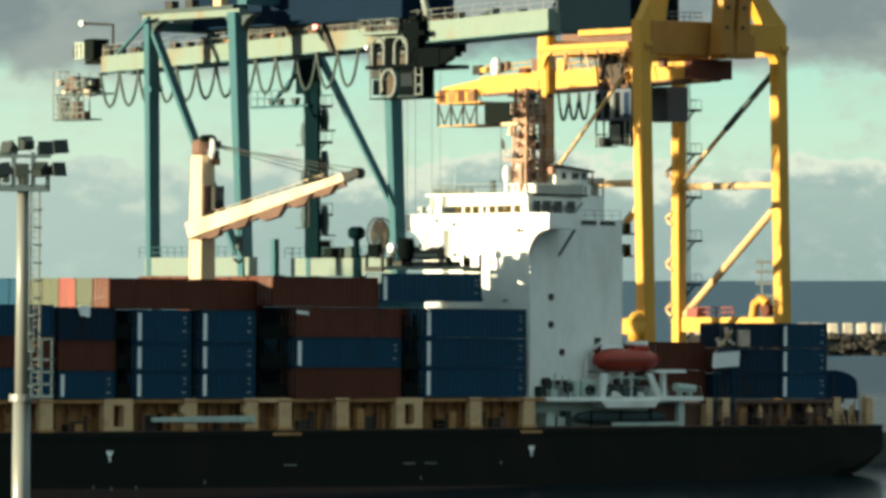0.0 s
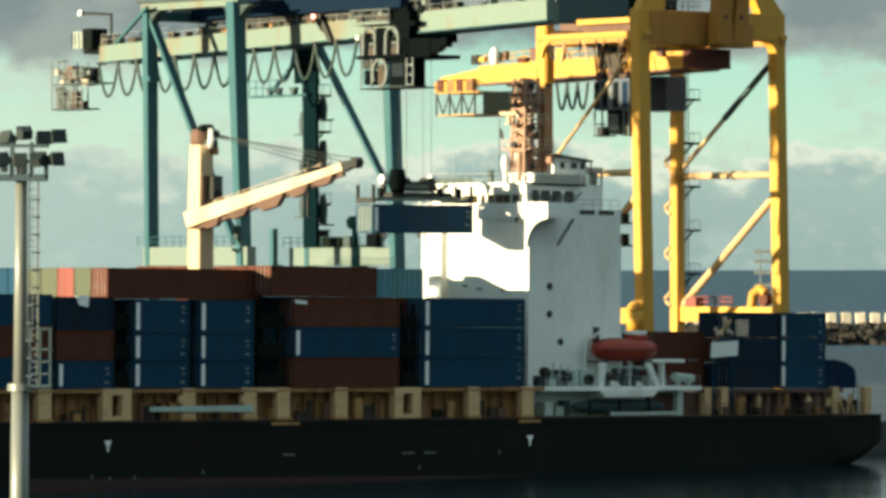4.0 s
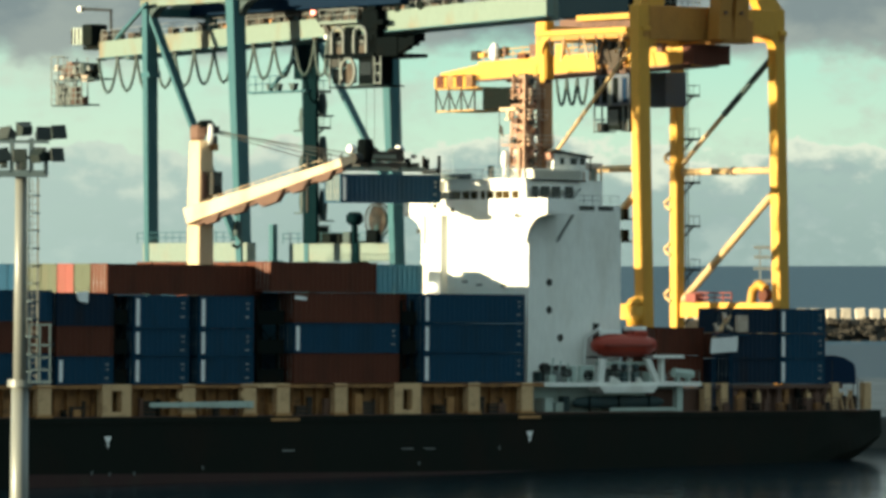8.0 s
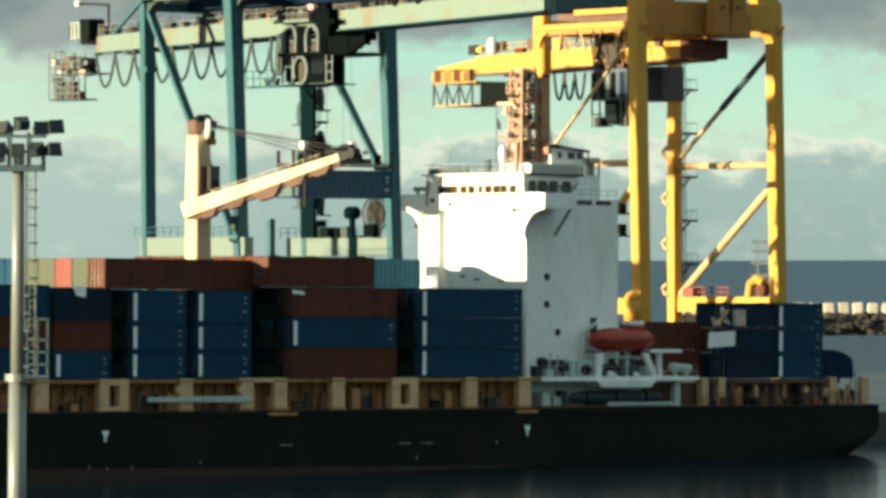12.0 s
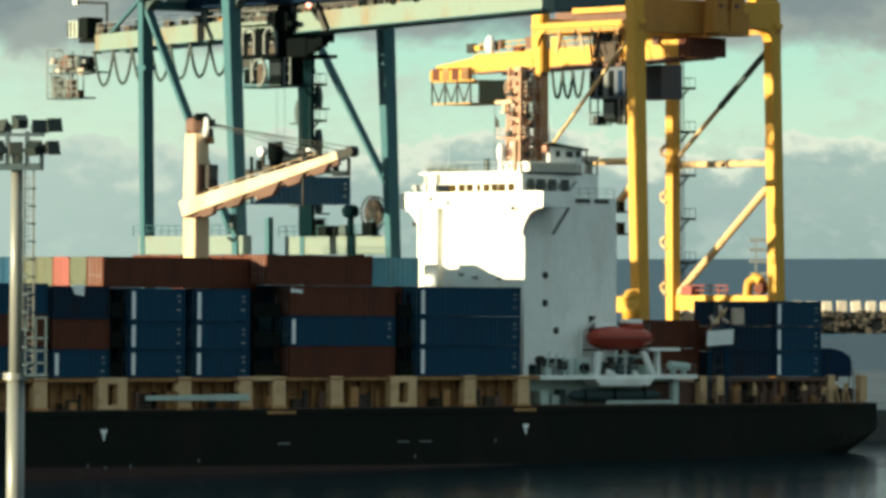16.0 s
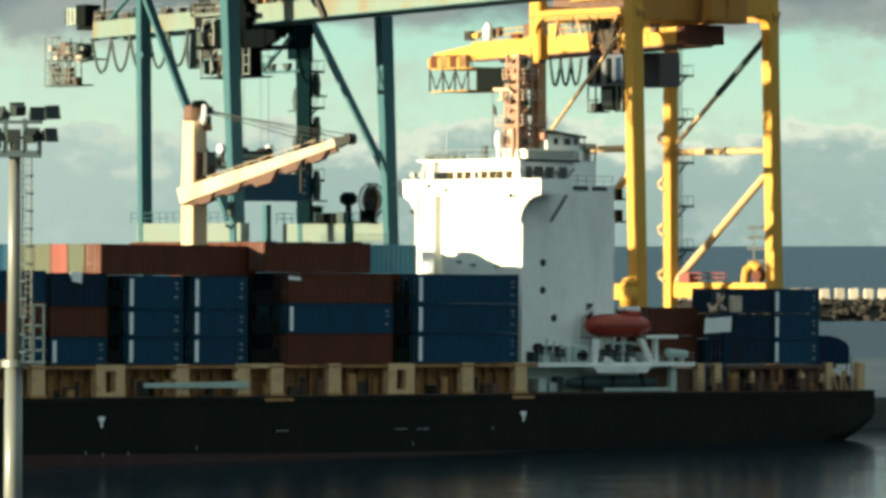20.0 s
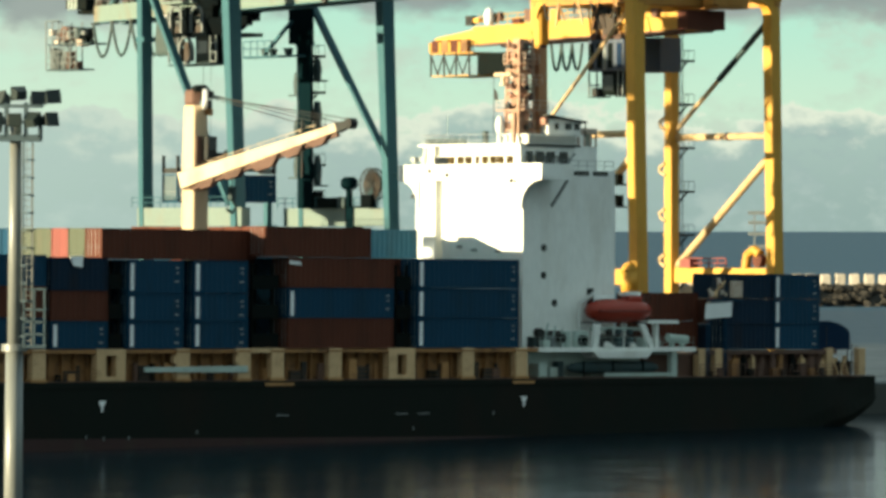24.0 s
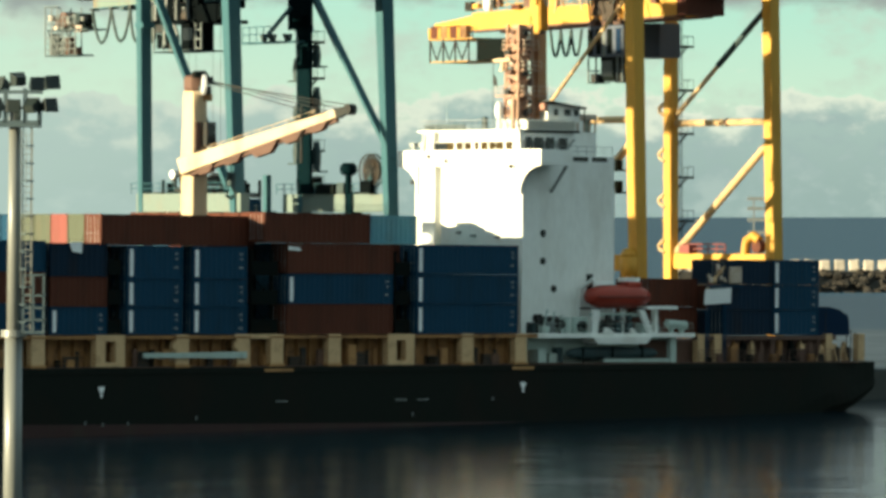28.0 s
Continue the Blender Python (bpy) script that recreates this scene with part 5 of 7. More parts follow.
def build_blue_crane():
    c = thing("gantry_crane", QUAY, "teal ship-to-shore gantry crane with a level boom", "crane", "quay cranes")
    us, vs, vl = (0.0, 18.9), 26.0, 41.2
    TOP = 44.6
    for u in us:
        far = u > 1
        made("leg", M_TEAL, c, [(bar, (u, vs, 4.6), (u - 0.3, vs + 1.7, TOP), 1.2, 0.6, 1.5, 1.2)], bevel=0.04)
        off = -1.1 if far else 0.0
        made("leg", M_TEAL, c, [(bar, (u, vl + off, 4.6), (u, vl + 0.5 + off, TOP), 1.25, 0.6, 1.3, 0.85)], bevel=0.04)
        made("top_beam", M_MINT, c, [(box, u - 0.6, vs + 1.0, TOP - 0.35, u + 0.6, vl + 1.2, TOP + 0.35)], bevel=0.04)
        made("top_walkway", M_DTEAL, c, [(box, u - 0.9, vs + 1.6, TOP + 0.36, u + 0.9, vl + 1.5, TOP + 0.7)])
        made("portal_beam", M_PALE, c, [(box, u - 0.55, vs + (0.3 if far else -0.4), 19.5, u + 0.55, vl + (1.9 if far else 0.9), 21.3)], bevel=0.04)
        if far:
            made("brace", M_TEAL, c, [(bar, (u, vl - 1.6, 42.0), (u, vs + 0.4, 24.6), 0.8, 0.35)])
        else:
            made("brace", M_TEAL, c, [(bar, (u, vl + 0.2, TOP - 1.0), (u, vs + 2.0, 21.6), 0.8, 0.42)])
        for v0, dv in ((vs + 1.9, 1), (vl + 0.2, -1)):
            made("haunch", M_DTEAL, c, [(gusset, u + 0.1, v0, dv, TOP - 0.3, 2.6, 0.9)])
        made("haunch", M_DTEAL, c, [(gusset, u + 0.1, vs + 1.3, -1, TOP - 0.3, 2.5, 0.9)])
        for v in (vs + 4.0, vs + 8.5, vl - 3.5):
            made("beam_fitting", M_CREAM if v < 31 else M_DARK, c, [(box, u - 0.5, v, TOP + 0.7, u + 0.4, v + 1.2, TOP + 1.5)], bevel=0.06)
        made("collar", M_TEAL, c, [(box, u - 0.7, vl - 0.4 + off, 37.4, u + 0.7, vl + 0.9 + off, 37.9)])
        for v in (vs, vl):
            bogie = made("bogie", M_TEAL, c, [(box, u - 2.6, v - 0.5, 3.7, u + 2.6, v + 0.5, 4.7)], bevel=0.06)
            for k in (-2.0, -0.8, 0.8, 2.0):
                made("wheel", M_DARK, bogie, [(tube, (u + k, v - 0.15, 3.7), (u + k, v + 0.15, 3.7), 0.4, 14)])
    for v in (vs, vl):
        made("sill_beam", M_TEAL, c, [(box, us[0] - 0.4, v - 0.6, 4.7, us[1] + 0.4, v + 0.6, 6.2)])
    made("cross_beam", M_TEAL, c, [(box, us[0] + 0.3, vs + 1.0, TOP + 0.8, us[1] - 0.3, vs + 2.4, TOP + 2.4)])
    made("cross_beam", M_TEAL, c, [(box, us[0] + 0.3, vl, TOP - 1.3, us[1] - 0.3, vl + 1.2, TOP - 0.4)])
    made("cross_rail", M_PALE, c, [(box, us[0] + 2.0, vl - 0.5, TOP - 0.5, us[1] - 4, vl - 0.3, TOP - 0.1)])
    # twin girders and boom
    for k, s in (("near", -1), ("far", 1)):
        uu = UG + 1.7 * s
        tip = -8.6 if s < 0 else -5.4
        g = made("girder", M_MINT, c, [(bar, (uu, 59.5, girder_z(59.5) + 0.85), (uu, tip, girder_z(tip) + 0.95), 0.9, 1.65, 0.9, 1.95)], "pale teal box girder")
        made("flange", M_TEAL, g, [(bar, (uu, 59.5, girder_z(59.5) - 0.02), (uu, tip, girder_z(tip) - 0.06), 1.15, 0.12)])
        bm = bmesh.new()
        rail_run(bm, (uu + 0.55 * s, 59, girder_z(59) + 1.7), (uu + 0.55 * s, tip + 0.6, girder_z(tip) + 1.95), 34)
        part("walkway_rail", bm, M_STEEL, g)
        rng = random.Random(5)
        for i in range(24):
            v = 58 - i * 2.6 + rng.uniform(-1, 1)
            made("girder_box", (M_GRIME, M_DARK, M_BLACK, M_DTEAL, M_GRIME)[i % 5], g, [(box, uu - 0.4, v, girder_z(v) + 1.72, uu + 0.4, v + rng.uniform(0.4, 1.4), girder_z(v) + 1.8 + rng.uniform(0.3, 0.9))])
    for v in (59.2, 42.5, 27.8, 14, 0, -5.0):
        made("tie", M_TEAL, c, [(box, UG - 1.3, v - 0.3, girder_z(v) + 0.3, UG + 1.3, v + 0.3, girder_z(v) + 1.3)])
    for v in (vs + 1.7, vl + 0.5):
        for s in (-1.7, 1.7):
            made("hanger", M_TEAL, c, [(box, UG + s - 0.4, v - 0.5, girder_z(v) + 1.6, UG + s + 0.4, v + 0.5, TOP + 0.3)])
    # machinery house
    mh = made("machinery_house", M_HOUSE, c, [(box, UG - 3.2, 10.9, 43.55, UG + 3.2, 43.2, 52.5)], "navy machinery house on top of the girders", bevel=0.08)
    made("house_plinth", M_DARK, mh, [(box, UG - 2.2, 17.6, 43.0, UG + 2.2, 38.0, 43.55)])
    # feet of the boom stays standing on the girder
    for v, lean in ((12.5, -0.9), (9.1, 0.7)):
        made("stay_foot", M_DOOR, c, [(path_tube, [(UG - 1.7, v, girder_z(v) + 1.7), (UG - 1.7, v - 0.1, girder_z(v) + 2.7), (UG - 1.7, v + lean * 0.5, girder_z(v) + 3.9), (UG - 1.7, v + lean * 1.8, girder_z(v) + 7.5)], 0.36, 10)], "pale grey boom stay")
        made("stay_pin", M_BLACK, c, [(tube, (UG - 2.3, v, girder_z(v) + 2.1), (UG - 1.1, v, girder_z(v) + 2.1), 0.45, 12)])
    rng = random.Random(91)
    for i in range(26):
        v = 6.0 + i * 1.35 + rng.uniform(-0.4, 0.4)
        z = girder_z(v) + 1.66
        made("girder_clutter", (M_GRIME, M_DARK, M_GRIME, M_BLACK, M_TAN_DARK)[i % 5], c, [(box, UG - 2.1, v, z, UG - 1.5, v + rng.uniform(0.3, 1.2), z + rng.uniform(0.2, 0.75)), (bar, (UG - 2.05, v, z + 0.1), (UG - 2.05, v + rng.uniform(-0.9, 0.9), z + 0.9), 0.09)])
    lamp = made("warning_lamp", M_LAMP, c, [(tube, (UG - 3.4, 23.6, 43.0), (UG - 3.4, 23.6, 43.4), 0.2, 10)], "lit red warning lamp")
    made("lamp_arm", M_DARK, c, [(bar, (UG - 2.2, 23.6, 41.9), (UG - 3.4, 23.6, 43.3), 0.3), (bar, (UG - 2.3, 22.2, 40.8), (UG - 2.4, 23.8, 43.4), 0.5)])
    # inland end: cage platform, winches, cabin and lamp arm
    zb = girder_z(62)
    end = made("end_platform", M_DTEAL, c, [(box, UG - 3.0, 59.2, zb - 2.05, UG - 0.6, 66.2, zb - 1.9)])
    made("lower_floor", M_DTEAL, end, [(box, UG - 3.0, 61.0, zb - 4.6, UG - 1.0, 66.5, zb - 4.45)])
    for v in (61.4, 62.4, 63.4, 64.4, 65.4, 66.5):
        made("cage_post", M_DOOR, end, [(tube, (UG - 3, v, zb - 4.5), (UG - 3, v, zb + (0.4 if v > 64 else -0.4)), 0.08, 6)])
    for v in (63.0, 64.8, 66.5):
        made("cage_post", M_DOOR, end, [(tube, (UG - 1.05, v, zb - 4.5), (UG - 1.05, v, zb + 0.3), 0.08, 6)])
    for z in (zb - 3.9, zb - 3.3, zb - 2.7, zb - 1.3, zb - 0.7, zb + 0.4):
        made("cage_rail", M_DOOR, end, [(path_tube, [(UG - 3, 61.2 if z < zb else 64.4, z), (UG - 3, 66.5, z), (UG - 1.05, 66.5, z)], 0.06)])
    rng = random.Random(77)
    for i in range(26):
        v, z, s = rng.uniform(60.0, 65.6), zb + rng.uniform(-1.9, -0.6), rng.uniform(0.25, 0.7)
        made("winch_gear", (M_DARK, M_PALECREAM, M_DOOR, M_DECK, M_DOOR, M_BLACK)[i % 6], end, [(box, UG - 2.9 + rng.random(), v, z - s / 2, UG - 1.6, v + s * rng.uniform(0.7, 1.8), z + s / 2)], bevel=0.05)
    for i in range(9):
        v = rng.uniform(61.4, 65.8)
        made("cage_gear", (M_DOOR, M_DOOR, M_DECK)[i % 3], end, [(box, UG - 2.6, v, zb - 4.45, UG - 1.8, v + rng.uniform(0.3, 0.9), zb - 4.45 + rng.uniform(0.5, 2.2))], bevel=0.05)
    for k in range(3):
        v = 61.6 + k * 1.5
        made("cage_brace", M_DARK, end, [(bar, (UG - 2.95, v, zb - 4.4), (UG - 2.95, v + 1.4, zb - 2.1), 0.09)])
    for v, r in ((63.8, 0.75), (61.6, 0.6)):
        made("winch_drum", M_DECK if v > 63 else M_DTEAL, end, [(tube, (UG - 2.7, v, zb - 0.9), (UG - 0.9, v, zb - 0.9), r, 14)])
    made("end_cabin", M_BLACK, c, [(box, UG - 1.6, 61.6, zb + 1.5, UG + 0.4, 63.2, zb + 3.6), (box, UG - 0.8, 60.0, zb + 1.1, UG + 0.8, 64.2, zb + 1.5)], "dark winch cabin at the inland end", bevel=0.06)
    made("cabin_panel", M_WHITE2, c, [(box, UG - 1.6, 63.3, zb + 1.6, UG + 0.2, 65.0, zb + 3.3)], bevel=0.08)
    for k in (63.6, 64.2, 64.7):
        made("panel_rib", M_DARK, c, [(box, UG - 1.68, k, zb + 1.7, UG - 1.6, k + 0.2, zb + 3.2)])
    made("lamp_bracket", M_DARK, c, [(path_tube, [(UG - 1.2, 58.8, zb + 1.7), (UG - 1.2, 58.8, zb + 4.9), (UG - 1.2, 63.6, zb + 5.2)], 0.16)])
    made("lamp_head", M_WHITE, c, [(tube, (UG - 1.2, 63.6, zb + 5.2), (UG - 1.2, 64.2, zb + 5.2), 0.3, 10)])
    made("end_stay", M_TEAL, c, [(bar, (UG - 1.7, 57.5, zb + 1.8), (0.3, 42.2, TOP), 0.3)])
    # access platform beside the far inland leg
    made("side_platform", M_TEAL, c, [(box, 17.2, 39.0, 36.3, 18.0, 48.2, 36.5)])
    bm = bmesh.new()
    rail_run(bm, (17.2, 43.6, 36.5), (17.2, 48.1, 36.5), 4, 1.5, 0.05)
    bar(bm, (17.4, 40.6, 39.8), (17.4, 44.6, 36.9), 0.3)
    part("platform_rail", bm, M_TEAL, c)
    for v, w in ((40.9, 0.8), (43.4, 0.7), (44.8, 0.5)):
        made("platform_fitting", M_DTEAL, c, [(hexa, [(17.2, v, 36.52), (17.7, v, 36.52), (17.7, v + w * 0.5, 36.52), (17.2, v + w * 0.5, 36.52)], [(17.2, v - w * 0.3, 37.2), (17.7, v - w * 0.3, 37.2), (17.7, v + w, 37.2), (17.2, v + w, 37.2)])])
    stair_tower(c, 19.4, vl - 0.6, 22.0, 40.0, 3.6, M_BLACK)
    # caged ladder runs on both sides of the shaft
    for z, v, h in ((34.0, 38.5, 2.1), (29.4, 38.5, 2.5), (23.6, 38.5, 2.9), (32.6, 41.6, 2.2), (28.6, 41.6, 1.5), (24.4, 41.6, 2.4)):
        cage = made("ladder_cage", M_DTEAL, c, [(tube, (19.0, v, z), (19.0, v, z + h * 0.5), 0.36, 8, 0.46), (tube, (19.0, v, z + h * 0.5), (19.0, v, z + h), 0.46, 8, 0.3)])
        made("cage_landing", M_DTEAL, cage, [(box, 18.3, v - 0.75, z - 0.16, 19.8, v + 0.6, z)])
    made("lift_shaft", M_SHAFT, c, [(box, 17.9, vl - 3.0, 21.3, 18.24, vl - 0.9, 39.0), (box, 17.9, vl - 3.05, 37.6, 18.26, vl + 0.5, 41.2)])
    for i in range(9):
        z = 22.6 + i * 1.9
        made("shaft_frame", M_SHAFT, c, [(box, 17.84, vl - 3.04, z, 18.3, vl - 0.86, z + 0.14)])
    # reels and drives on the far portal beam
    for v, r, w in ((28.9, 1.6, 0.4),):
        reel = made("cable_reel", M_STEEL, c, [(tube, (18.0, v, 22.6 + r * 0.6), (18.0 + w, v, 22.6 + r * 0.6), 0.5, 16)])
        bm = bmesh.new()
        for s in (17.9, 18.1 + w):
            for i in range(20):
                a, b2 = 2 * math.pi * i / 20, 2 * math.pi * (i + 1) / 20
                tube(bm, (s, v + r * math.cos(a), 22.6 + r * 0.6 + r * math.sin(a)), (s, v + r * math.cos(b2), 22.6 + r * 0.6 + r * math.sin(b2)), 0.08, 5)
                tube(bm, (s, v, 22.6 + r * 0.6), (s, v + r * math.cos(a), 22.6 + r * 0.6 + r * math.sin(a)), 0.06, 5)
        part("reel_rim", bm, M_DARK, reel)
        made("cable_coil", M_GRIME, reel, [(tube, (18.05, v, 22.6 + r * 0.6), (18.05 + w, v, 22.6 + r * 0.6), r * 0.78, 20)])
        made("reel_stand", M_TEAL, reel, [(bar, (18.2, v, 21.3), (18.2, v, 23.2), 0.6)])
    dish = made("cable_drum", M_SHAFT, c, [(tube, (18.2, 32.5, 23.1), (18.2, 32.5, 23.4), 0.5, 18, 0.85), (tube, (18.2, 32.5, 23.4), (18.2, 32.5, 24.0), 0.85, 18, 0.85), (tube, (18.2, 32.5, 24.0), (18.2, 32.5, 24.35), 0.85, 18, 0.5)], "rounded dark cable drum on a post")
    made("drum_post", M_SHAFT, dish, [(bar, (18.2, 32.5, 21.3), (18.2, 32.5, 23.2), 0.45)])
    made("post_cover", M_SHAFT, dish, [(box, 18.15, 31.9, 19.3, 18.2 + 1.3, 33.1, 21.5)], bevel=0.05)
    made("drum_box", M_DTEAL, dish, [(box, 17.7, 32.7, 21.3, 18.9, 33.8, 22.4)], bevel=0.05)
    made("reel_motor", M_GREASE, c, [(box, 17.4, 28.2, 21.3, 18.0, 29.9, 22.6)], bevel=0.1)
    made("drive_box", M_BLACK, c, [(box, 18.0, 34.6, 21.3, 19.2, 37.4, 22.3), (box, 18.2, 38.0, 21.3, 19.4, 40.0, 23.0)], bevel=0.05)
    bm = bmesh.new()
    rail_run(bm, (18.3, 27.0, 21.3), (18.3, 44.0, 21.3), 14, 1.0, 0.05)
    rail_run(bm, (-0.5, 27.0, 21.3), (-0.5, 43.0, 21.3), 14, 1.0, 0.04)
    part("portal_rail", bm, M_TEAL, c)
    for ob in c.children:
        if ob.name.split(".")[0] in UPPER:
            ob.location = HOIST.to_translation()
    made("mooring_stub", M_TEAL, c, [(bar, (16.6, 43.4, 19.4), (16.6, 43.4, 23.2), 0.6), (box, 15.9, 42.8, 19.2, 17.3, 44.0, 19.6)])


build_blue_crane()


GAP, DROP = 3.15, 3.35
LOOPS = []
CURRENT = {}


def half_loop(parent, way, material):
    """Half of a hanging cable loop, from its carriage down to the lowest point."""
    bm = bmesh.new()
    path_tube(bm, [(0, way * a * GAP, -DROP * (1 - abs(2 * a - 1) ** 2.2)) for a in (i / 16 for i in range(9))], 0.14, 8)
    return part("cable_half", bm, material, parent)


def build_festoon():
    """Cable loops hung between small carriages along the blue girder; the trolley gathers them as it runs inland."""
    for i in range(14):
        v = 58.98 - i * GAP
        e = thing("festoon_carriage", QUAY @ HOIST @ pose(UG - 2.6, v, girder_z(v) - 0.15), "black cable loop on a small rolling carriage", "cable", "festoon cable loops")
        made("carriage", M_DARK, e, [(box, -0.15, -0.25, -0.1, 0.7, 0.25, 0.12)])
        LOOPS.append((e, v, i, half_loop(e, -1, M_RUBBER) if i < 13 else None, half_loop(e, 1, M_RUBBER) if i else None))


build_festoon()


def build_trolley():
    t = thing("trolley", QUAY @ HOIST @ pose(UG, 11.58, girder_z(11.58)), "dark crane trolley with arched sheave guards and driver's cab", "trolley")
    X = -2.9
    made("frame", M_GREASE, t, [(box, -3.3, -2.7, -2.3, 3.3, 4.6, -1.95), (box, -3.2, -2.4, -0.75, -2.4, 3.6, -0.35), (box, 2.4, -2.4, -0.75, 3.2, 3.6, 0.5)])
    # sunlit walkway over the girder, with its gear
    made("walkway", M_PALE, t, [(box, X - 0.6, -0.4, 0.92, X + 0.6, 5.3, 1.2)], "pale service walkway over the girder")
    bm = bmesh.new()
    rail_run(bm, (X - 0.55, -0.4, 1.2), (X - 0.55, 5.3, 1.2), 5, 1.1, 0.05)
    part("walkway_rail", bm, M_DOOR, t)
    rng = random.Random(21)
    for i in range(18):
        v, z, sz = rng.uniform(-0.2, 4.8), rng.uniform(1.25, 2.0), rng.uniform(0.15, 0.45)
        made("trolley_gear", (M_GRIME, M_DARK, M_DOOR, M_GREASE, M_GRIME)[i % 5], t, [(box, X - 0.2 - 0.3 * rng.random(), v, z - 0.2, X + 0.4, v + sz * 2, z + sz)], bevel=0.03)
    made("hoist_housing", M_GREASE, t, [(box, X - 0.3, -3.1, 0.2, X + 0.8, -0.7, 2.0), (box, X, -2.4, 2.0, X + 0.7, -1.2, 2.6), (box, X - 0.4, -4.0, 0.6, X + 0.5, -3.0, 1.1)], "dark hoist housing", bevel=0.08)
    # two arched guards over the rope sheaves, and the dark gear in them
    for v, top, w in ((2.75, 0.6, 0.88), (-0.6, 0.55, 0.92)):
        arch = [(X - 0.35, v + w * math.cos(q), top - w + w * math.sin(q)) for q in (math.pi * i / 10 for i in range(11))]
        guard = made("sheave_guard", M_DOOR, t, [(path_tube, [(X - 0.35, v + w, -1.95)] + arch + [(X - 0.35, v - w, -1.95)], 0.15, 8)], "pale arched sheave guard")
        made("sheave", M_DARK, guard, [(tube, (X - 0.1, v - 0.05, -0.75), (X + 0.3, v - 0.05, -0.75), 0.55, 16)])
        made("sheave_hub", M_DOOR, guard, [(tube, (X - 0.2, v - 0.05, -0.75), (X - 0.1, v - 0.05, -0.75), 0.2, 10)])
        made("sheave_bracket", M_GRIME, guard, [(box, X - 0.1, v - 0.6, -1.95, X + 0.3, v + 0.5, -1.25)], bevel=0.04)
    made("gear_column", M_GREASE, t, [(box, X - 0.2, 0.95, -1.95, X + 0.6, 2.0, 0.6)], bevel=0.05)
    made("gear_column", M_GREASE, t, [(box, X - 0.2, -2.9, -1.95, X + 0.6, -1.3, 0.5)], bevel=0.05)
    made("gear_column", M_DARK, t, [(box, X - 0.1, 4.0, -1.95, X + 0.5, 4.5, 0.1)], bevel=0.05)
    # maintenance arm reaching seawards
    made("service_arm", M_GREASE, t, [(hexa, [(-3.1, -5.9, -2.35), (-2.3, -5.9, -2.35), (-2.3, -1.4, -2.3), (-3.1, -1.4, -2.3)],
                                     [(-3.1, -5.9, -0.55), (-2.3, -5.9, -0.55), (-2.3, -1.4, -0.6), (-3.1, -1.4, -0.6)]),
                                    (hexa, [(-3.0, -7.4, -1.7), (-2.4, -7.4, -1.7), (-2.4, -5.9, -2.2), (-3.0, -5.9, -2.2)],
                                     [(-3.0, -7.4, -0.75), (-2.4, -7.4, -0.75), (-2.4, -5.9, -0.6), (-3.0, -5.9, -0.6)])], "dark maintenance platform")
    made("arm_end", M_GREASE, t, [(box, -3.1, -8.3, -1.5, -2.3, -7.4, -0.55)], bevel=0.06)
    # cab and cabinets hung below
    cab = made("cab", M_GREASE, t, [(box, X + 0.1, -2.1, -4.95, -0.4, 0.25, -2.3)], "driver's cab hung under the trolley", bevel=0.08)
    made("cab_window", M_GLASS, cab, [(box, X + 0.04, -1.8, -4.0, X + 0.1, -0.1, -2.8)])
    made("cab_sill", M_DTEAL, cab, [(box, X, -2.2, -5.05, -0.3, 0.35, -4.9)])
    v, w = 1.5, 1.05
    hoop = made("cable_hoop", M_DOOR, t, [(path_tube, [(X - 0.1, v + w * math.cos(q), -3.65 + 1.3 * math.sin(q)) for q in (2 * math.pi * i / 16 - 0.6 for i in range(15))], 0.17, 8)], "pale round cable hoop")
    made("hoop_gear", M_GRIME, hoop, [(box, X, 0.9, -4.7, X + 0.5, 1.9, -3.4), (tube, (X, 1.5, -3.2), (X + 0.4, 1.5, -3.2), 0.4, 12)], bevel=0.0)
    made("electric_cabinet", M_GREASE, t, [(box, X, 2.9, -4.7, X + 1.2, 4.0, -3.3)], bevel=0.06)
    made("electric_cabinet", M_DARK, t, [(box, X, 3.0, -3.2, X + 1.0, 4.2, -2.35)], bevel=0.06)
    for v in (2.75, 4.3, -2.4, -3.3):
        made("cab_hanger", M_DOOR, t, [(bar, (X - 0.05, v, -4.9), (X - 0.05, v, -2.2), 0.14)])
    for z in (-3.0, -3.9, -4.8):
        made("side_rung", M_DOOR, t, [(bar, (X - 0.05, -3.35, z), (X - 0.05, -2.3, z), 0.12)])
    made("cab_brace", M_GREASE, t, [(bar, (X, -3.3, -4.8), (X, -2.2, -2.3), 0.16)])
    made("cab_walkway", M_GREASE, t, [(box, X - 0.1, -3.5, -5.12, -0.2, 4.4, -5.0)])
    made("walkway_lamp", M_MARK, t, [(tube, (X - 0.7, 4.15, -0.3), (X - 0.4, 4.15, -0.3), 0.22, 10)], "white lamp housing")
    for k in (0.7, 3.9):
        made("hanger_plate", M_GREASE, t, [(box, X + 0.2, k - 0.3, -2.0, X + 0.6, k + 0.3, 0.2)])
    return t


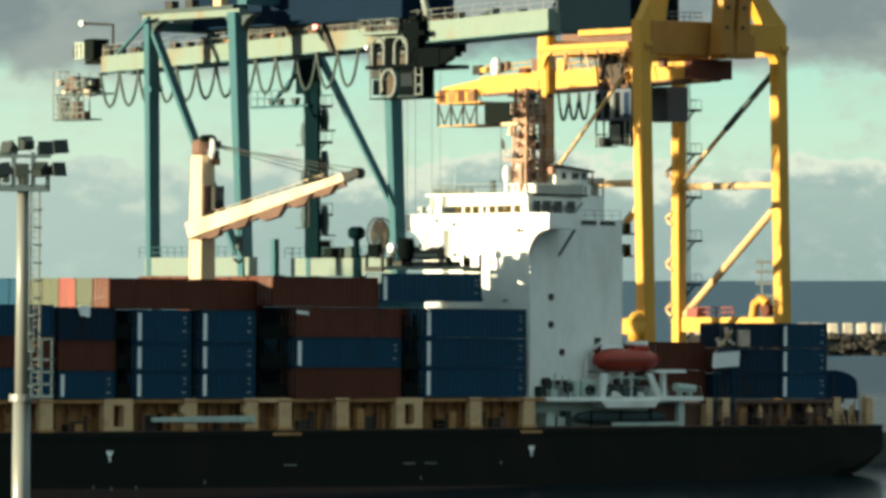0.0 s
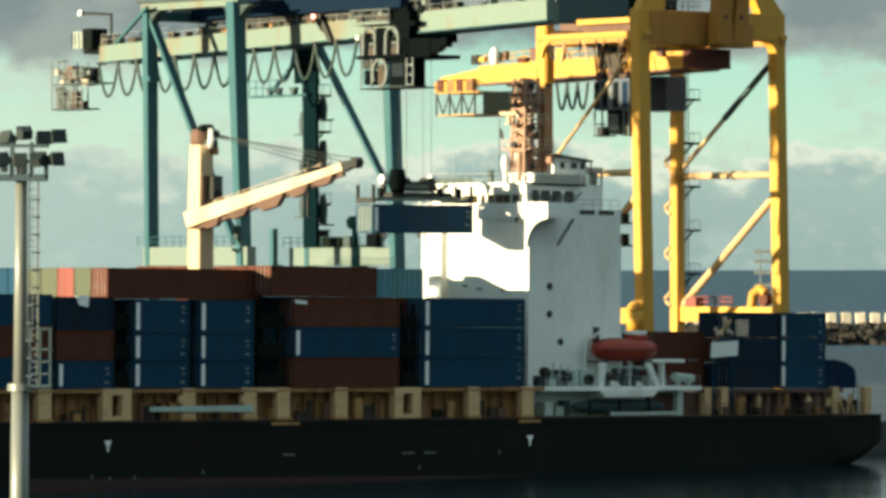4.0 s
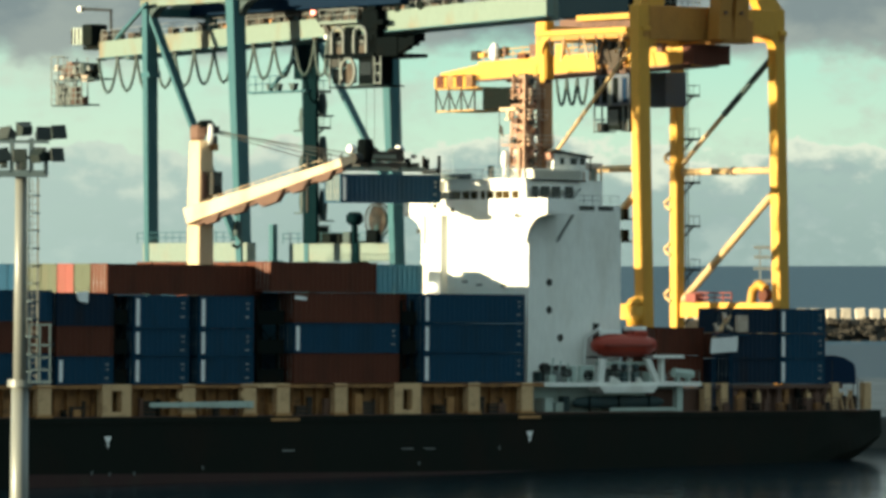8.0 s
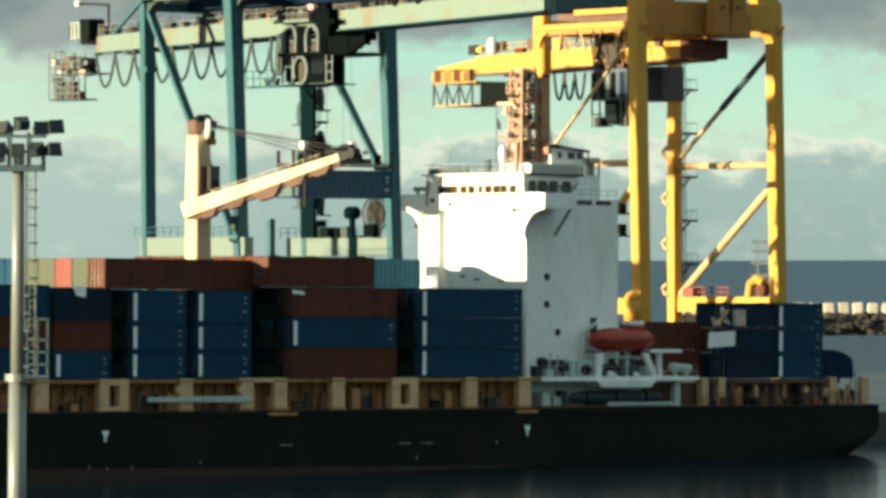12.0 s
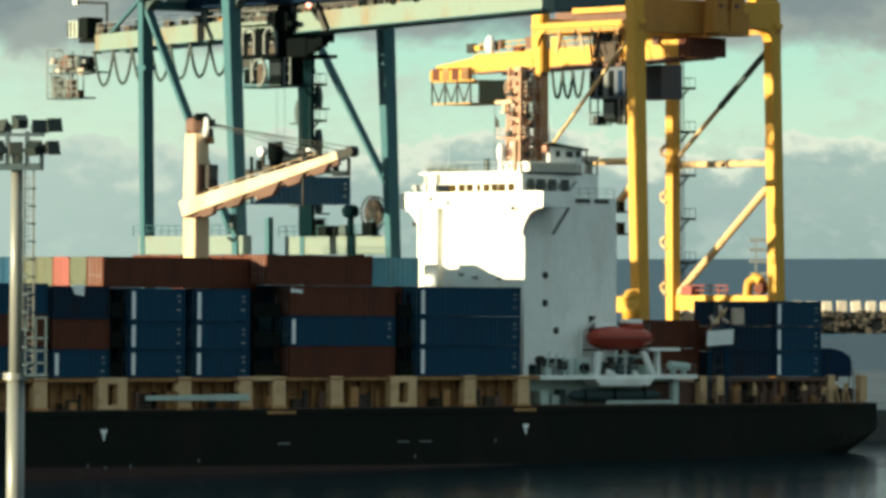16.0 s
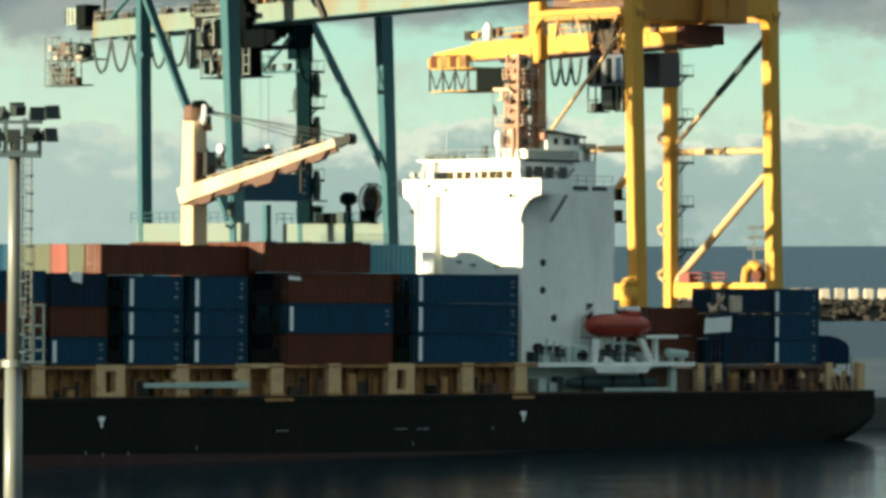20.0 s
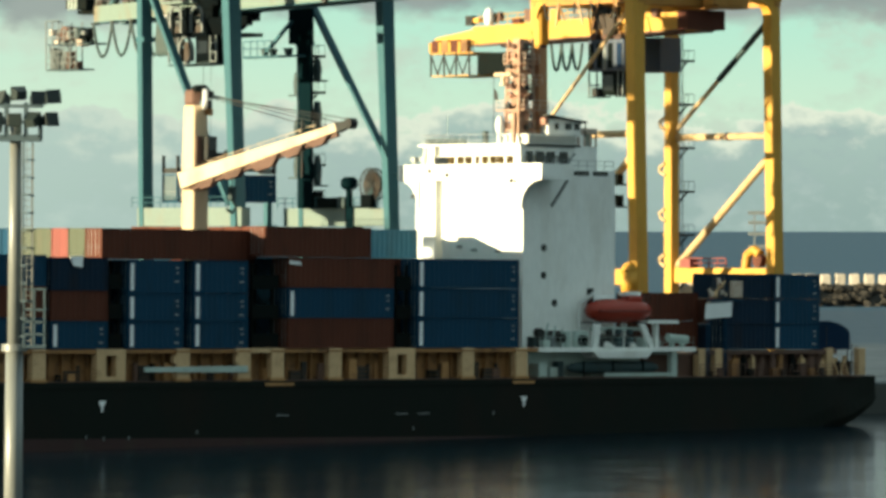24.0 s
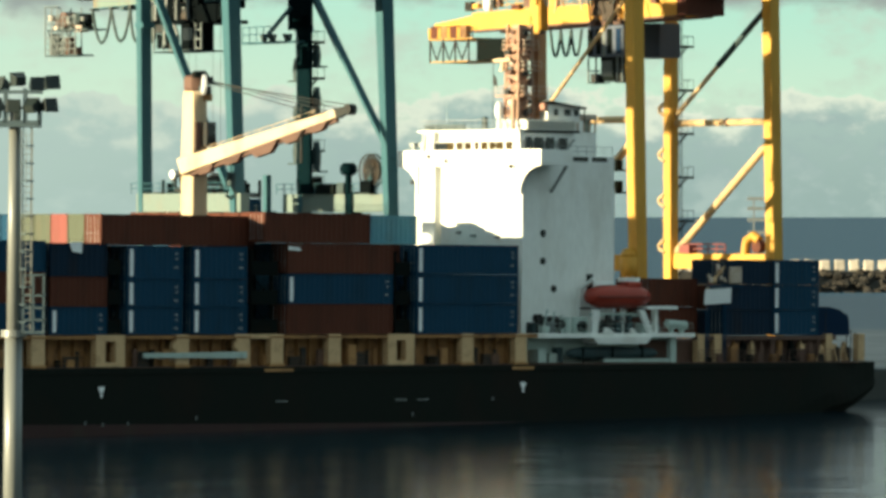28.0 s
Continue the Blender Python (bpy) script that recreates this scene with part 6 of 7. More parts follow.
def build_spreader():
    """Head block, spreader frame and flippers; the origin is the top of the head block."""
    s = thing("spreader", QUAY @ HOIST @ pose(UG, 11.58, 22.3), "dark telescopic container spreader with cream-white sheave covers", "spreader")
    hb = made("head_block", M_DARK, s, [(box, -1.9, -1.0, -1.25, 1.9, 1.0, -0.7), (box, -1.2, -0.7, -0.7, 1.2, 0.7, -0.3)], bevel=0.05)
    for u in (-1.5, 1.5):
        made("sheave", M_DARK, hb, [(tube, (u, -0.7, -0.45), (u, 0.7, -0.45), 0.5, 14)])
    made("cable_basket", M_GREASE, s, [(tube, (-2.9, -0.95, -1.4), (-2.9, -0.95, -0.2), 0.6, 14, 0.85), (tube, (-2.9, -0.95, -0.2), (-2.9, -0.95, 0.8), 0.85, 14, 0.7)], "dark cable basket")
    made("basket_mouth", M_STEEL, s, [(tube, (-3.5, -1.3, 0.1), (-3.35, -1.2, 0.1), 0.3, 12)], "pale cable bundle in the basket")
    for u in (-2.95, 2.95):
        bracket = made("sheave_bracket", M_DARK, s, [(box, u - 0.15, 0.8, -1.4, u + 0.15, 1.2, 0.1)])
        made("sheave_cover", M_MARK, bracket, [(tube, (u - 0.38, 1.0, -0.1), (u - 0.3, 1.0, -0.1), 0.34, 18, 0.44), (tube, (u - 0.3, 1.0, -0.1), (u + 0.2, 1.0, -0.1), 0.44, 18)], "cream-white round sheave cover")
    made("head_cover", M_PALE, s, [(box, -2.2, -1.12, -0.98, 0.7, -1.02, -0.62)], "pale grey head block cover")
    made("main_frame", M_DARK, s, [(box, -3.6, -1.1, -1.9, 3.6, -0.6, -1.35), (box, -3.6, 0.6, -1.9, 3.6, 1.1, -1.35), (box, -3.6, -0.6, -1.85, -3.0, 0.6, -1.4), (box, 3.0, -0.6, -1.85, 3.6, 0.6, -1.4)])
    made("telescopic_arm", M_STEEL, s, [(box, -5.9, -0.95, -2.15, 5.9, -0.7, -1.9), (box, -5.9, 0.7, -2.15, 5.9, 0.95, -1.9)])
    for u in (-5.95, 5.95):
        e = made("end_beam", M_DARK, s, [(box, u - 0.16, -1.22, -2.35, u + 0.16, 1.22, -1.85)])
        for v in (-1.15, 1.15):
            made("flipper", M_DARK, e, [(box, u - 0.14, v - 0.09, -2.35, u + 0.14, v + 0.09, -0.65)])
            made("twist_lock", M_STEEL, e, [(tube, (u, v * 0.96, -2.47), (u, v * 0.96, -2.3), 0.08, 8)])
    for u in (-3.0, 3.0):
        made("frame_lamp", M_STEEL, s, [(tube, (u, -1.15, -0.75), (u, -0.75, -0.75), 0.2, 12)], "grey floodlight housing")
    for u in (-4.9, -2.4, 2.3, 4.6):
        made("frame_bracket", M_BLACK, s, [(box, u - 0.18, -1.16, -1.9, u + 0.18, -0.62, -0.95)], bevel=0.04)
    for u0, u1 in ((-5.5, -3.1), (-2.6, 0.1), (1.2, 4.2)):
        made("beam_cover", M_PALE, s, [(box, u0, -1.16, -2.12, u1, -1.0, -1.78)], "pale grey spreader beam cover")
    return s


def build_hoist():
    CURRENT["trolley"] = build_trolley()
    CURRENT["spreader"] = build_spreader()
    CURRENT["box"] = container(QUAY @ HOIST @ pose(UG - 6.095, 10.36, 17), 12.19, 2.70, M_BLUE, True, "hanging from the crane's spreader")
    CURRENT["box"].name = "hoisted_container"
    # door end swapped to the paler colour that stands for sunlight
    pale = {}
    for ch in CURRENT["box"].children:
        if ch.name.startswith("door"):
            if ch.data.name not in pale:
                me = ch.data.copy()
                me.materials[0] = M_LITDOOR
                pale[ch.data.name] = me
            ch.data = pale[ch.data.name]
            ch["label"] = "container door with sunlight in its pale colour"
    for k in range(3):
        r = thing("hoist_ropes", QUAY @ HOIST @ pose(UG, 11.58, 30), "thin steel hoist ropes", "rope", "hoist ropes")
        for u in (-1.5, 1.5):
            for v in (-0.6, 0.6):
                made("rope", M_ROPE, r, [(tube, (u, v, -6.6), (u, v, 0), 0.022, 5)])
        CURRENT["rope%d" % k] = r


build_hoist()


def build_yellow_crane():
    c = thing("gantry_crane", QUAY, "yellow ship-to-shore gantry crane with its boom raised", "crane", "quay cranes")
    us, vs, vl = (50.6, 69.6), 26.0, 41.6
    Y = M_YELLOW
    for u in us:
        near = u < 60
        k = 1.35 if near else 1.25
        ul = u + (0.3 if near else -0.3)
        made("leg", Y, c, [(bar, (u + 0.15, vs, 4.6), (u - 0.25, vs + 0.5, 45.45), k + 0.05, k, k + 0.1, k + 0.05)], bevel=0.05)
        made("leg", Y, c, [(bar, (ul, vl, 4.6), (ul, vl, 44.0), 1.15, 1.1)], bevel=0.05)
        made("portal_beam", Y, c, [(box, u - 0.5, vs + 0.4, 13.6, u + 0.5, vl, 15.2)], bevel=0.05)
        tie = made("tie_beam", M_PIPE, c, [(tube, (u, vs + 0.5, 28.9), (u, vl - 0.4, 28.9), 0.36, 14)], smooth=False)
        for v in (vs + 0.9, vs + 7.0, vl - 1.0):
            made("pipe_flange", M_DECK if v > 30 and v < 36 else M_PIPE, tie, [(tube, (u, v, 28.9), (u, v + 0.28, 28.9), 0.44, 14)])
        made("brace", M_PIPE, c, [(tube, (u, vl - 0.4, 15.2), (u, vs + 0.8, 26.8), 0.40, 14)])
        if near:
            made("brace", M_PIPE, c, [(tube, (ul, vl - 0.4, 29.6), (u, vs + 0.8, 42.2), 0.2, 12)])
        else:
            # one brace in two colours: the dark stretch is a painted shadow
            made("brace", M_DTEAL, c, [(tube, (u, 34.6, 34.85), (u, vs + 0.8, 41.0), 0.32, 12)])
            made("brace_foot", M_PIPE, c, [(tube, (u, vl - 0.4, 29.6), (u, 34.6, 34.85), 0.24, 12)])
        made("top_beam", Y, c, [(box, u - 0.55, vs - 0.4, 42.75, u + 0.55, vl + 0.6, 43.25)], bevel=0.05)
        made("beam_web", M_YELLOW_SHADED, c, [(box, u - 0.35, vs - 0.3, 42.2, u + 0.4, vl + 0.5, 42.75)])
        made("top_girt", M_DECK, c, [(box, u + 0.2, vs + 0.9, 43.26, u + 0.5, vl - 1.0, 43.42)])
        made("knee", Y, c, [(gusset, u, vl - 0.4, -1, 42.6, 1.7, 1.0)])
        made("knee", Y, c, [(gusset, u, vs + 0.75, 1, 42.6, 1.9, 1.0)])
        for v in (vs, vl):
            bogie = made("bogie", Y, c, [(box, u - 2.6, v - 0.5, 3.7, u + 2.6, v + 0.5, 4.7)], bevel=0.06)
            for q in (-2.0, -0.8, 0.8, 2.0):
                made("wheel", M_DARK, bogie, [(tube, (u + q, v - 0.15, 3.7), (u + q, v + 0.15, 3.7), 0.4, 14)])
    # hanger column that carries the girder beside the inland leg
    hang = made("girder_hanger", Y, c, [(box, us[0] - 0.2, 40.9, 38.3, us[0] + 1.0, 42.6, 44.4)], bevel=0.12)
    made("hanger_foot", M_DECK, hang, [(box, us[0] - 0.24, 41.0, 37.9, us[0] + 0.8, 42.3, 38.3)], bevel=0.08)
    for v in (vs, vl):
        made("sill_beam", Y, c, [(box, us[0] - 0.4, v - 0.6, 4.7, us[1] + 0.4, v + 0.6, 6.2)])
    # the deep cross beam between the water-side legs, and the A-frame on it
    # near stretch takes the darkened yellow, so its shade is painted in
    made("cross_beam", M_YELLOW_SHADED, c, [(box, us[0] + 0.5, vs - 0.2, 41.9, 61.4, vs + 1.2, 45.4)], "deep yellow cross beam, shade in its brown colour", bevel=0.1)
    made("cross_beam", Y, c, [(box, 61.4, vs - 0.18, 42.6, us[1] - 0.8, vs + 1.18, 45.4)], bevel=0.1)
    made("cross_beam", Y, c, [(box, us[0] + 0.5, vl - 0.7, 42.2, us[1] - 0.5, vl + 0.7, 43.8)], bevel=0.1)
    made("knee", Y, c, [(gusset_u, us[1] - 0.85, vs + 0.45, -1, 42.62, 1.5, 1.2)])
    made("knee", Y, c, [(gusset_u, us[0] + 0.6, vs + 0.45, 1, 41.92, 1.2, 1.2)])
    uy = 59.95
    for lo, hi in (((49.9, 53.2), (52.4, 54.2)), ((66.7, 70.0), (64.4, 66.2))):
        made("a_frame", Y, c, [(hexa, [(lo[0], vs - 0.1, 45.3), (lo[1], vs - 0.1, 45.3), (lo[1], vs + 1.1, 45.3), (lo[0], vs + 1.1, 45.3)],
                                [(hi[0], vs + 0.2, 49.6), (hi[1], vs + 0.2, 49.6), (hi[1], vs + 1.2, 49.6), (hi[0], vs + 1.2, 49.6)]),
                               (hexa, [(hi[0], vs + 0.2, 49.6), (hi[1], vs + 0.2, 49.6), (hi[1], vs + 1.2, 49.6), (hi[0], vs + 1.2, 49.6)],
                                [(57.4 if hi[0] < 60 else 61.0, vs + 0.6, 58.0), (58.9 if hi[0] < 60 else 62.5, vs + 0.6, 58.0), (58.9 if hi[0] < 60 else 62.5, vs + 1.5, 58.0), (57.4 if hi[0] < 60 else 61.0, vs + 1.5, 58.0)])])
    made("walkway_rail", M_DOOR, c, [(rail_run, (53.4, vs, 45.4), (58.2, vs, 45.4), 6, 0.9, 0.05)])
    hinge = made("boom_hinge", M_YELLOW_SHADED, c, [(box, uy - 0.7, vs - 2.4, 41.7, uy + 3.6, vs - 0.2, 44.2)], bevel=0.1)
    made("hinge_pin", M_DECK, hinge, [(tube, (uy - 1.3, vs - 1.4, 42.9), (uy + 3.9, vs - 1.4, 42.9), 0.55, 14)])
    # raised boom: two box girders with a recessed web of ties
    for u0, u1 in ((58.5, 60.2), (60.7, 62.5)):
        boom = made("raised_boom", M_YELLOW_SHADED, c, [(hexa, [(u0, 23.5, 42.0), (u1, 23.5, 42.0), (u1, 25.2, 42.0), (u0, 25.2, 42.0)],
                                                [(u0, 21.0, 70), (u1, 21.0, 70), (u1, 22.6, 70), (u0, 22.6, 70)])], "raised yellow boom girder, shade in its brown colour", bevel=0.05)
        for z in (44.6, 46.6, 48.6):
            y = 23.5 - (z - 42) * 0.0893
            made("boom_bracket", M_DECK, boom, [(box, u0 + 0.5, y - 0.16, z, u0 + 0.9, y + 0.05, z + 0.35)])
    for z in range(43, 70, 3):
        y = 24.4 - (z - 42) * 0.09
        made("boom_tie", M_YELLOW_SHADED, c, [(box, 60.2, y - 0.4, z, 60.7, y + 0.4, z + 0.4)])
    for s in (-2.0, 2.0):
        g = made("girder", Y, c, [(bar, (uy + s, vs + 1.6, 40.6), (uy + s, 60.0, 39.85), 1.0, 1.9)])
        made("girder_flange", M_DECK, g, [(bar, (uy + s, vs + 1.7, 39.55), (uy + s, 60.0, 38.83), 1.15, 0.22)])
        made("girder_nose", Y, g, [(bar, (uy + s, 60.0, 39.75), (uy + s, 66.4, 39.4), 1.0, 1.5, 0.8, 0.7)])
        bm = bmesh.new()
        rail_run(bm, (uy + s * 1.3, 59.0, 40.8), (uy + s * 1.3, 43.0, 41.3), 10, 1.1, 0.05)
        part("walkway_rail", bm, Y, g)
    made("girder_end", M_BROWN, c, [(box, uy - 2.55, vs + 0.1, 39.6, uy + 2.6, vs + 1.7, 41.6)], "oxide-red girder end")
    mh = made("machinery_house", M_HOUSE_DARK, c, [(hexa, [(uy - 3.4, 35.0, 44.75), (uy + 3.4, 35.0, 44.75), (uy + 3.4, 48.7, 45.0), (uy - 3.4, 48.7, 45.0)], [(uy - 3.4, 35.0, 49.6), (uy + 3.4, 35.0, 49.6), (uy + 3.4, 46.4, 49.6), (uy - 3.4, 46.4, 49.6)])], "blue-black machinery house over the girders", bevel=0.08)
    made("house_beam", M_DECK, mh, [(box, uy - 3.2, 34.0, 43.85, uy + 3.6, 46.0, 44.74)])
    made("house_ledge", Y, mh, [(box, uy - 3.95, 34.3, 44.5, uy - 3.43, 42.5, 45.05)])
    plat = made("inland_platform", Y, c, [(box, uy - 3, 59.4, 38.0, uy + 3, 66.6, 38.15), (box, uy - 3, 60.0, 35.6, uy + 3, 66.4, 35.72)])
    bm = bmesh.new()
    for v in (60.0, 62.2, 64.2, 66.4):
        tube(bm, (uy - 3, v, 35.6), (uy - 3, v, 38.1), 0.11, 6)
    for v in (60.0, 62.1, 64.2):
        bar(bm, (uy - 3, v, 38.0), (uy - 3, v + 1.1, 35.8), 0.12)
        bar(bm, (uy - 3, v + 1.1, 35.8), (uy - 3, v + 2.2, 38.0), 0.12)
    rail_run(bm, (uy - 3, 59.4, 38.15), (uy - 3, 66.6, 38.15), 6, 1.1, 0.06)
    part("platform_truss", bm, M_DARK, plat)
    for k, v in enumerate((60.4, 62.0, 63.6, 65.2)):
        made("drum_guard", Y, plat, [(box, uy - 3.1, v + 1.05, 38.2, uy - 2.6, v + 1.4, 39.3)])
        made("rope_drum", M_BROWN if k % 2 else M_TAN_DARK, plat, [(box, uy - 3.05, v, 38.2, uy - 2.4, v + 1.0, 39.5)])
    made("under_box", M_BLACK, c, [(box, uy - 2.4, 53.4, 35.7, uy + 1.0, 59.4, 38.0)], "dark drive box under the girder")
    made("girder_dome", M_MARK, c, [(tube, (57.2, 57.0, 40.9), (57.2, 57.0, 41.3), 0.35, 14, 0.55), (tube, (57.2, 57.0, 41.3), (57.2, 57.0, 42.2), 0.55, 14, 0.55), (tube, (57.2, 57.0, 42.2), (57.2, 57.0, 42.7), 0.55, 14, 0.25)], "white rounded tank on the girder")
    gear = made("hoist_gear", M_GRIME, c, [(box, 56.5, 36.4, 39.3, 57.3, 38.3, 41.4), (box, 56.6, 38.3, 39.9, 57.3, 40.1, 41.9)], "grimy brown hoist gear beside the girder", bevel=0.1)
    for v, z, q in ((36.6, 41.5, 0.5), (37.9, 41.9, 0.42), (39.4, 42.2, 0.5)):
        made("gear_drum", M_DARK, gear, [(tube, (56.5, v, z), (57.2, v, z), q, 14)])
    # parked trolley with cab
    tr = made("trolley_frame", M_PANEL, c, [(box, uy - 2.8, 35.6, 35.6, uy - 1.0, 41.2, 38.9)], "dark blue-grey parked trolley", bevel=0.1)
    for v in (35.9, 37.3, 39.0, 40.3):
        made("trolley_panel", M_NAVY if v < 37 else M_BLACK, tr, [(box, uy - 2.87, v, 35.9, uy - 2.8, v + 0.75, 38.5)])
    made("trolley_panel", M_DOOR, tr, [(box, uy - 2.86, 38.3, 35.7, uy - 2.8, 38.8, 38.4)], "pale trolley panel")
    cab = made("trolley_cab", M_BLACK, tr, [(box, uy - 2.7, 37.1, 33.1, uy - 0.9, 39.2, 35.6)], bevel=0.06)
    made("cab_window", M_GLASS, cab, [(box, uy - 2.76, 37.35, 33.6, uy - 2.7, 38.95, 35.2)])
    for v in (35.8, 36.6, 39.9, 41.1):
        made("cab_post", M_DOOR, tr, [(bar, (uy - 2.7, v, 33.0), (uy - 2.7, v, 35.6), 0.14)])
    for v0, v1 in ((35.8, 36.9), (39.4, 41.2)):
        made("cab_rail", M_DTEAL, tr, [(box, uy - 2.76, v0, 34.1, uy - 2.66, v1, 34.25)])
        made("cab_floor", M_DTEAL, tr, [(box, uy - 2.8, v0, 32.9, uy - 1.2, v1, 33.04)])
        made("cab_gear", M_DARK, tr, [(box, uy - 2.5, v0 + 0.2, 33.05, uy - 1.8, v1 - 0.2, 33.9)], bevel=0.05)
    for v, z in ((36.0, 38.9), (37.9, 38.9), (39.7, 38.9)):
        made("trolley_gear", M_DECK, tr, [(box, uy - 2.9, v, z, uy - 1.6, v + 1.1, z + 0.7)], bevel=0.08)
    rng = random.Random(17)
    for i in range(7):
        v = 35.0 + i * 0.9
        made("trolley_strut", (M_PIPE, M_TAN, M_PALECREAM)[i % 3], tr, [(bar, (uy - 3.0, v, 39.4), (uy - 3.0, v + rng.uniform(-1.6, 1.6), 42.2), 0.16)])
    made("rear_cabin", M_PANEL, c, [(box, uy + 3.0, 36.4, 35.6, uy + 6.0, 40.6, 39.2)], bevel=0.06)
    for i in range(3):
        bm = bmesh.new()
        pts = [(uy - 2.7, 47.1 - i * 1.64 - a * 1.64, 38.6 - 2.75 * (1 - abs(2 * a - 1) ** 2.2)) for a in (j / 10 for j in range(11))]
        path_tube(bm, pts, 0.15, 8)
        part("cable_loop", bm, M_RUBBER, c)
    stair_tower(c, us[1] + 0.6, vl, 14.0, 42.0, 4.6, M_DARK)
    for z in (15.9, 20.7, 25.5, 30.3):
        made("leg_bracket", M_PIPE, c, [(path_tube, [(us[1] - 0.9, vl + 0.3, z - 0.6), (us[1] - 0.95, vl + 0.95, z - 0.25), (us[1] - 0.95, vl + 1.15, z + 0.2), (us[1] - 0.9, vl + 0.4, z + 0.7)], 0.2, 8)])
    for i in range(11):
        made("cage_ring", Y, c, [(box, us[1] - 0.75, vl + 0.45, 16.2 + i * 2.3, us[1] - 0.6, vl + 0.78, 16.32 + i * 2.3)])
    rng = random.Random(31)
    for i in range(18):
        v = rng.uniform(30, 60)
        z = 40.8 + rng.uniform(0.1, 0.5)
        made("girder_fitting", (M_DECK, M_DARK, M_BROWN, Y)[i % 4], c, [(box, uy - 2.9, v, z, uy - 2.3, v + rng.uniform(0.4, 1.8), z + rng.uniform(0.3, 1.2))])
    for i in range(9):
        v = 28.5 + i * 1.4
        made("pipe_run", (M_TAN_DARK, M_CREAM, M_DARK)[i % 3], c, [(bar, (us[0] - 0.4, v, 41.0 + rng.uniform(-1.5, 0.6)), (us[0] - 0.4, v + rng.uniform(-1.8, 1.8), 42.5), 0.14)])
    for z0, z1 in ((23.65, 24.8), (21.4, 22.7)):
        land = made("leg_landing", M_BLACK, c, [(box, us[0] - 1.9, vs + 1.2, z0, us[0] - 0.5, vs + 2.4, z0 + 0.18)])
        made("landing_box", M_BLACK, land, [(box, us[0] - 1.7, vs + 1.4, z0 + 0.18, us[0] - 0.8, vs + 2.1, z1)], bevel=0.05)
    # fittings round the portal beam
    made("portal_box", M_PINK, c, [(box, us[1] - 1.0, 38.0, 15.2, us[1] + 0.2, 39.6, 16.1)], "faded red electrical box")
    made("portal_rail", M_PINK, c, [(rail_run, (us[1] - 0.5, 33.0, 15.2), (us[1] - 0.5, 39.5, 15.2), 5, 1.0, 0.08)])
    made("portal_drum", Y, c, [(path_tube, [(us[1] - 0.3, 30.2, 15.2), (us[1] - 0.3, 29.9, 16.6), (us[1] - 0.3, 28.9, 17.1), (us[1] - 0.3, 28.0, 16.6)], 0.5, 12)])
    made("drum_hub", M_BROWN, c, [(tube, (us[1] - 0.6, 28.2, 16.0), (us[1] + 0.2, 28.2, 16.0), 0.7, 14)])
    made("leg_bulge", Y, c, [(tube, (us[0] - 0.75, vs + 0.5, z0), (us[0] - 0.75, vs + 0.5, z1), r0, 20, r1) for z0, z1, r0, r1 in ((12.4, 12.9, 0.6, 0.95), (12.9, 15.0, 0.95, 1.0), (15.0, 15.6, 1.0, 0.75), (15.6, 15.9, 0.75, 0.35))], smooth=True)


build_yellow_crane()


# ---- the high mast on the near pier ----


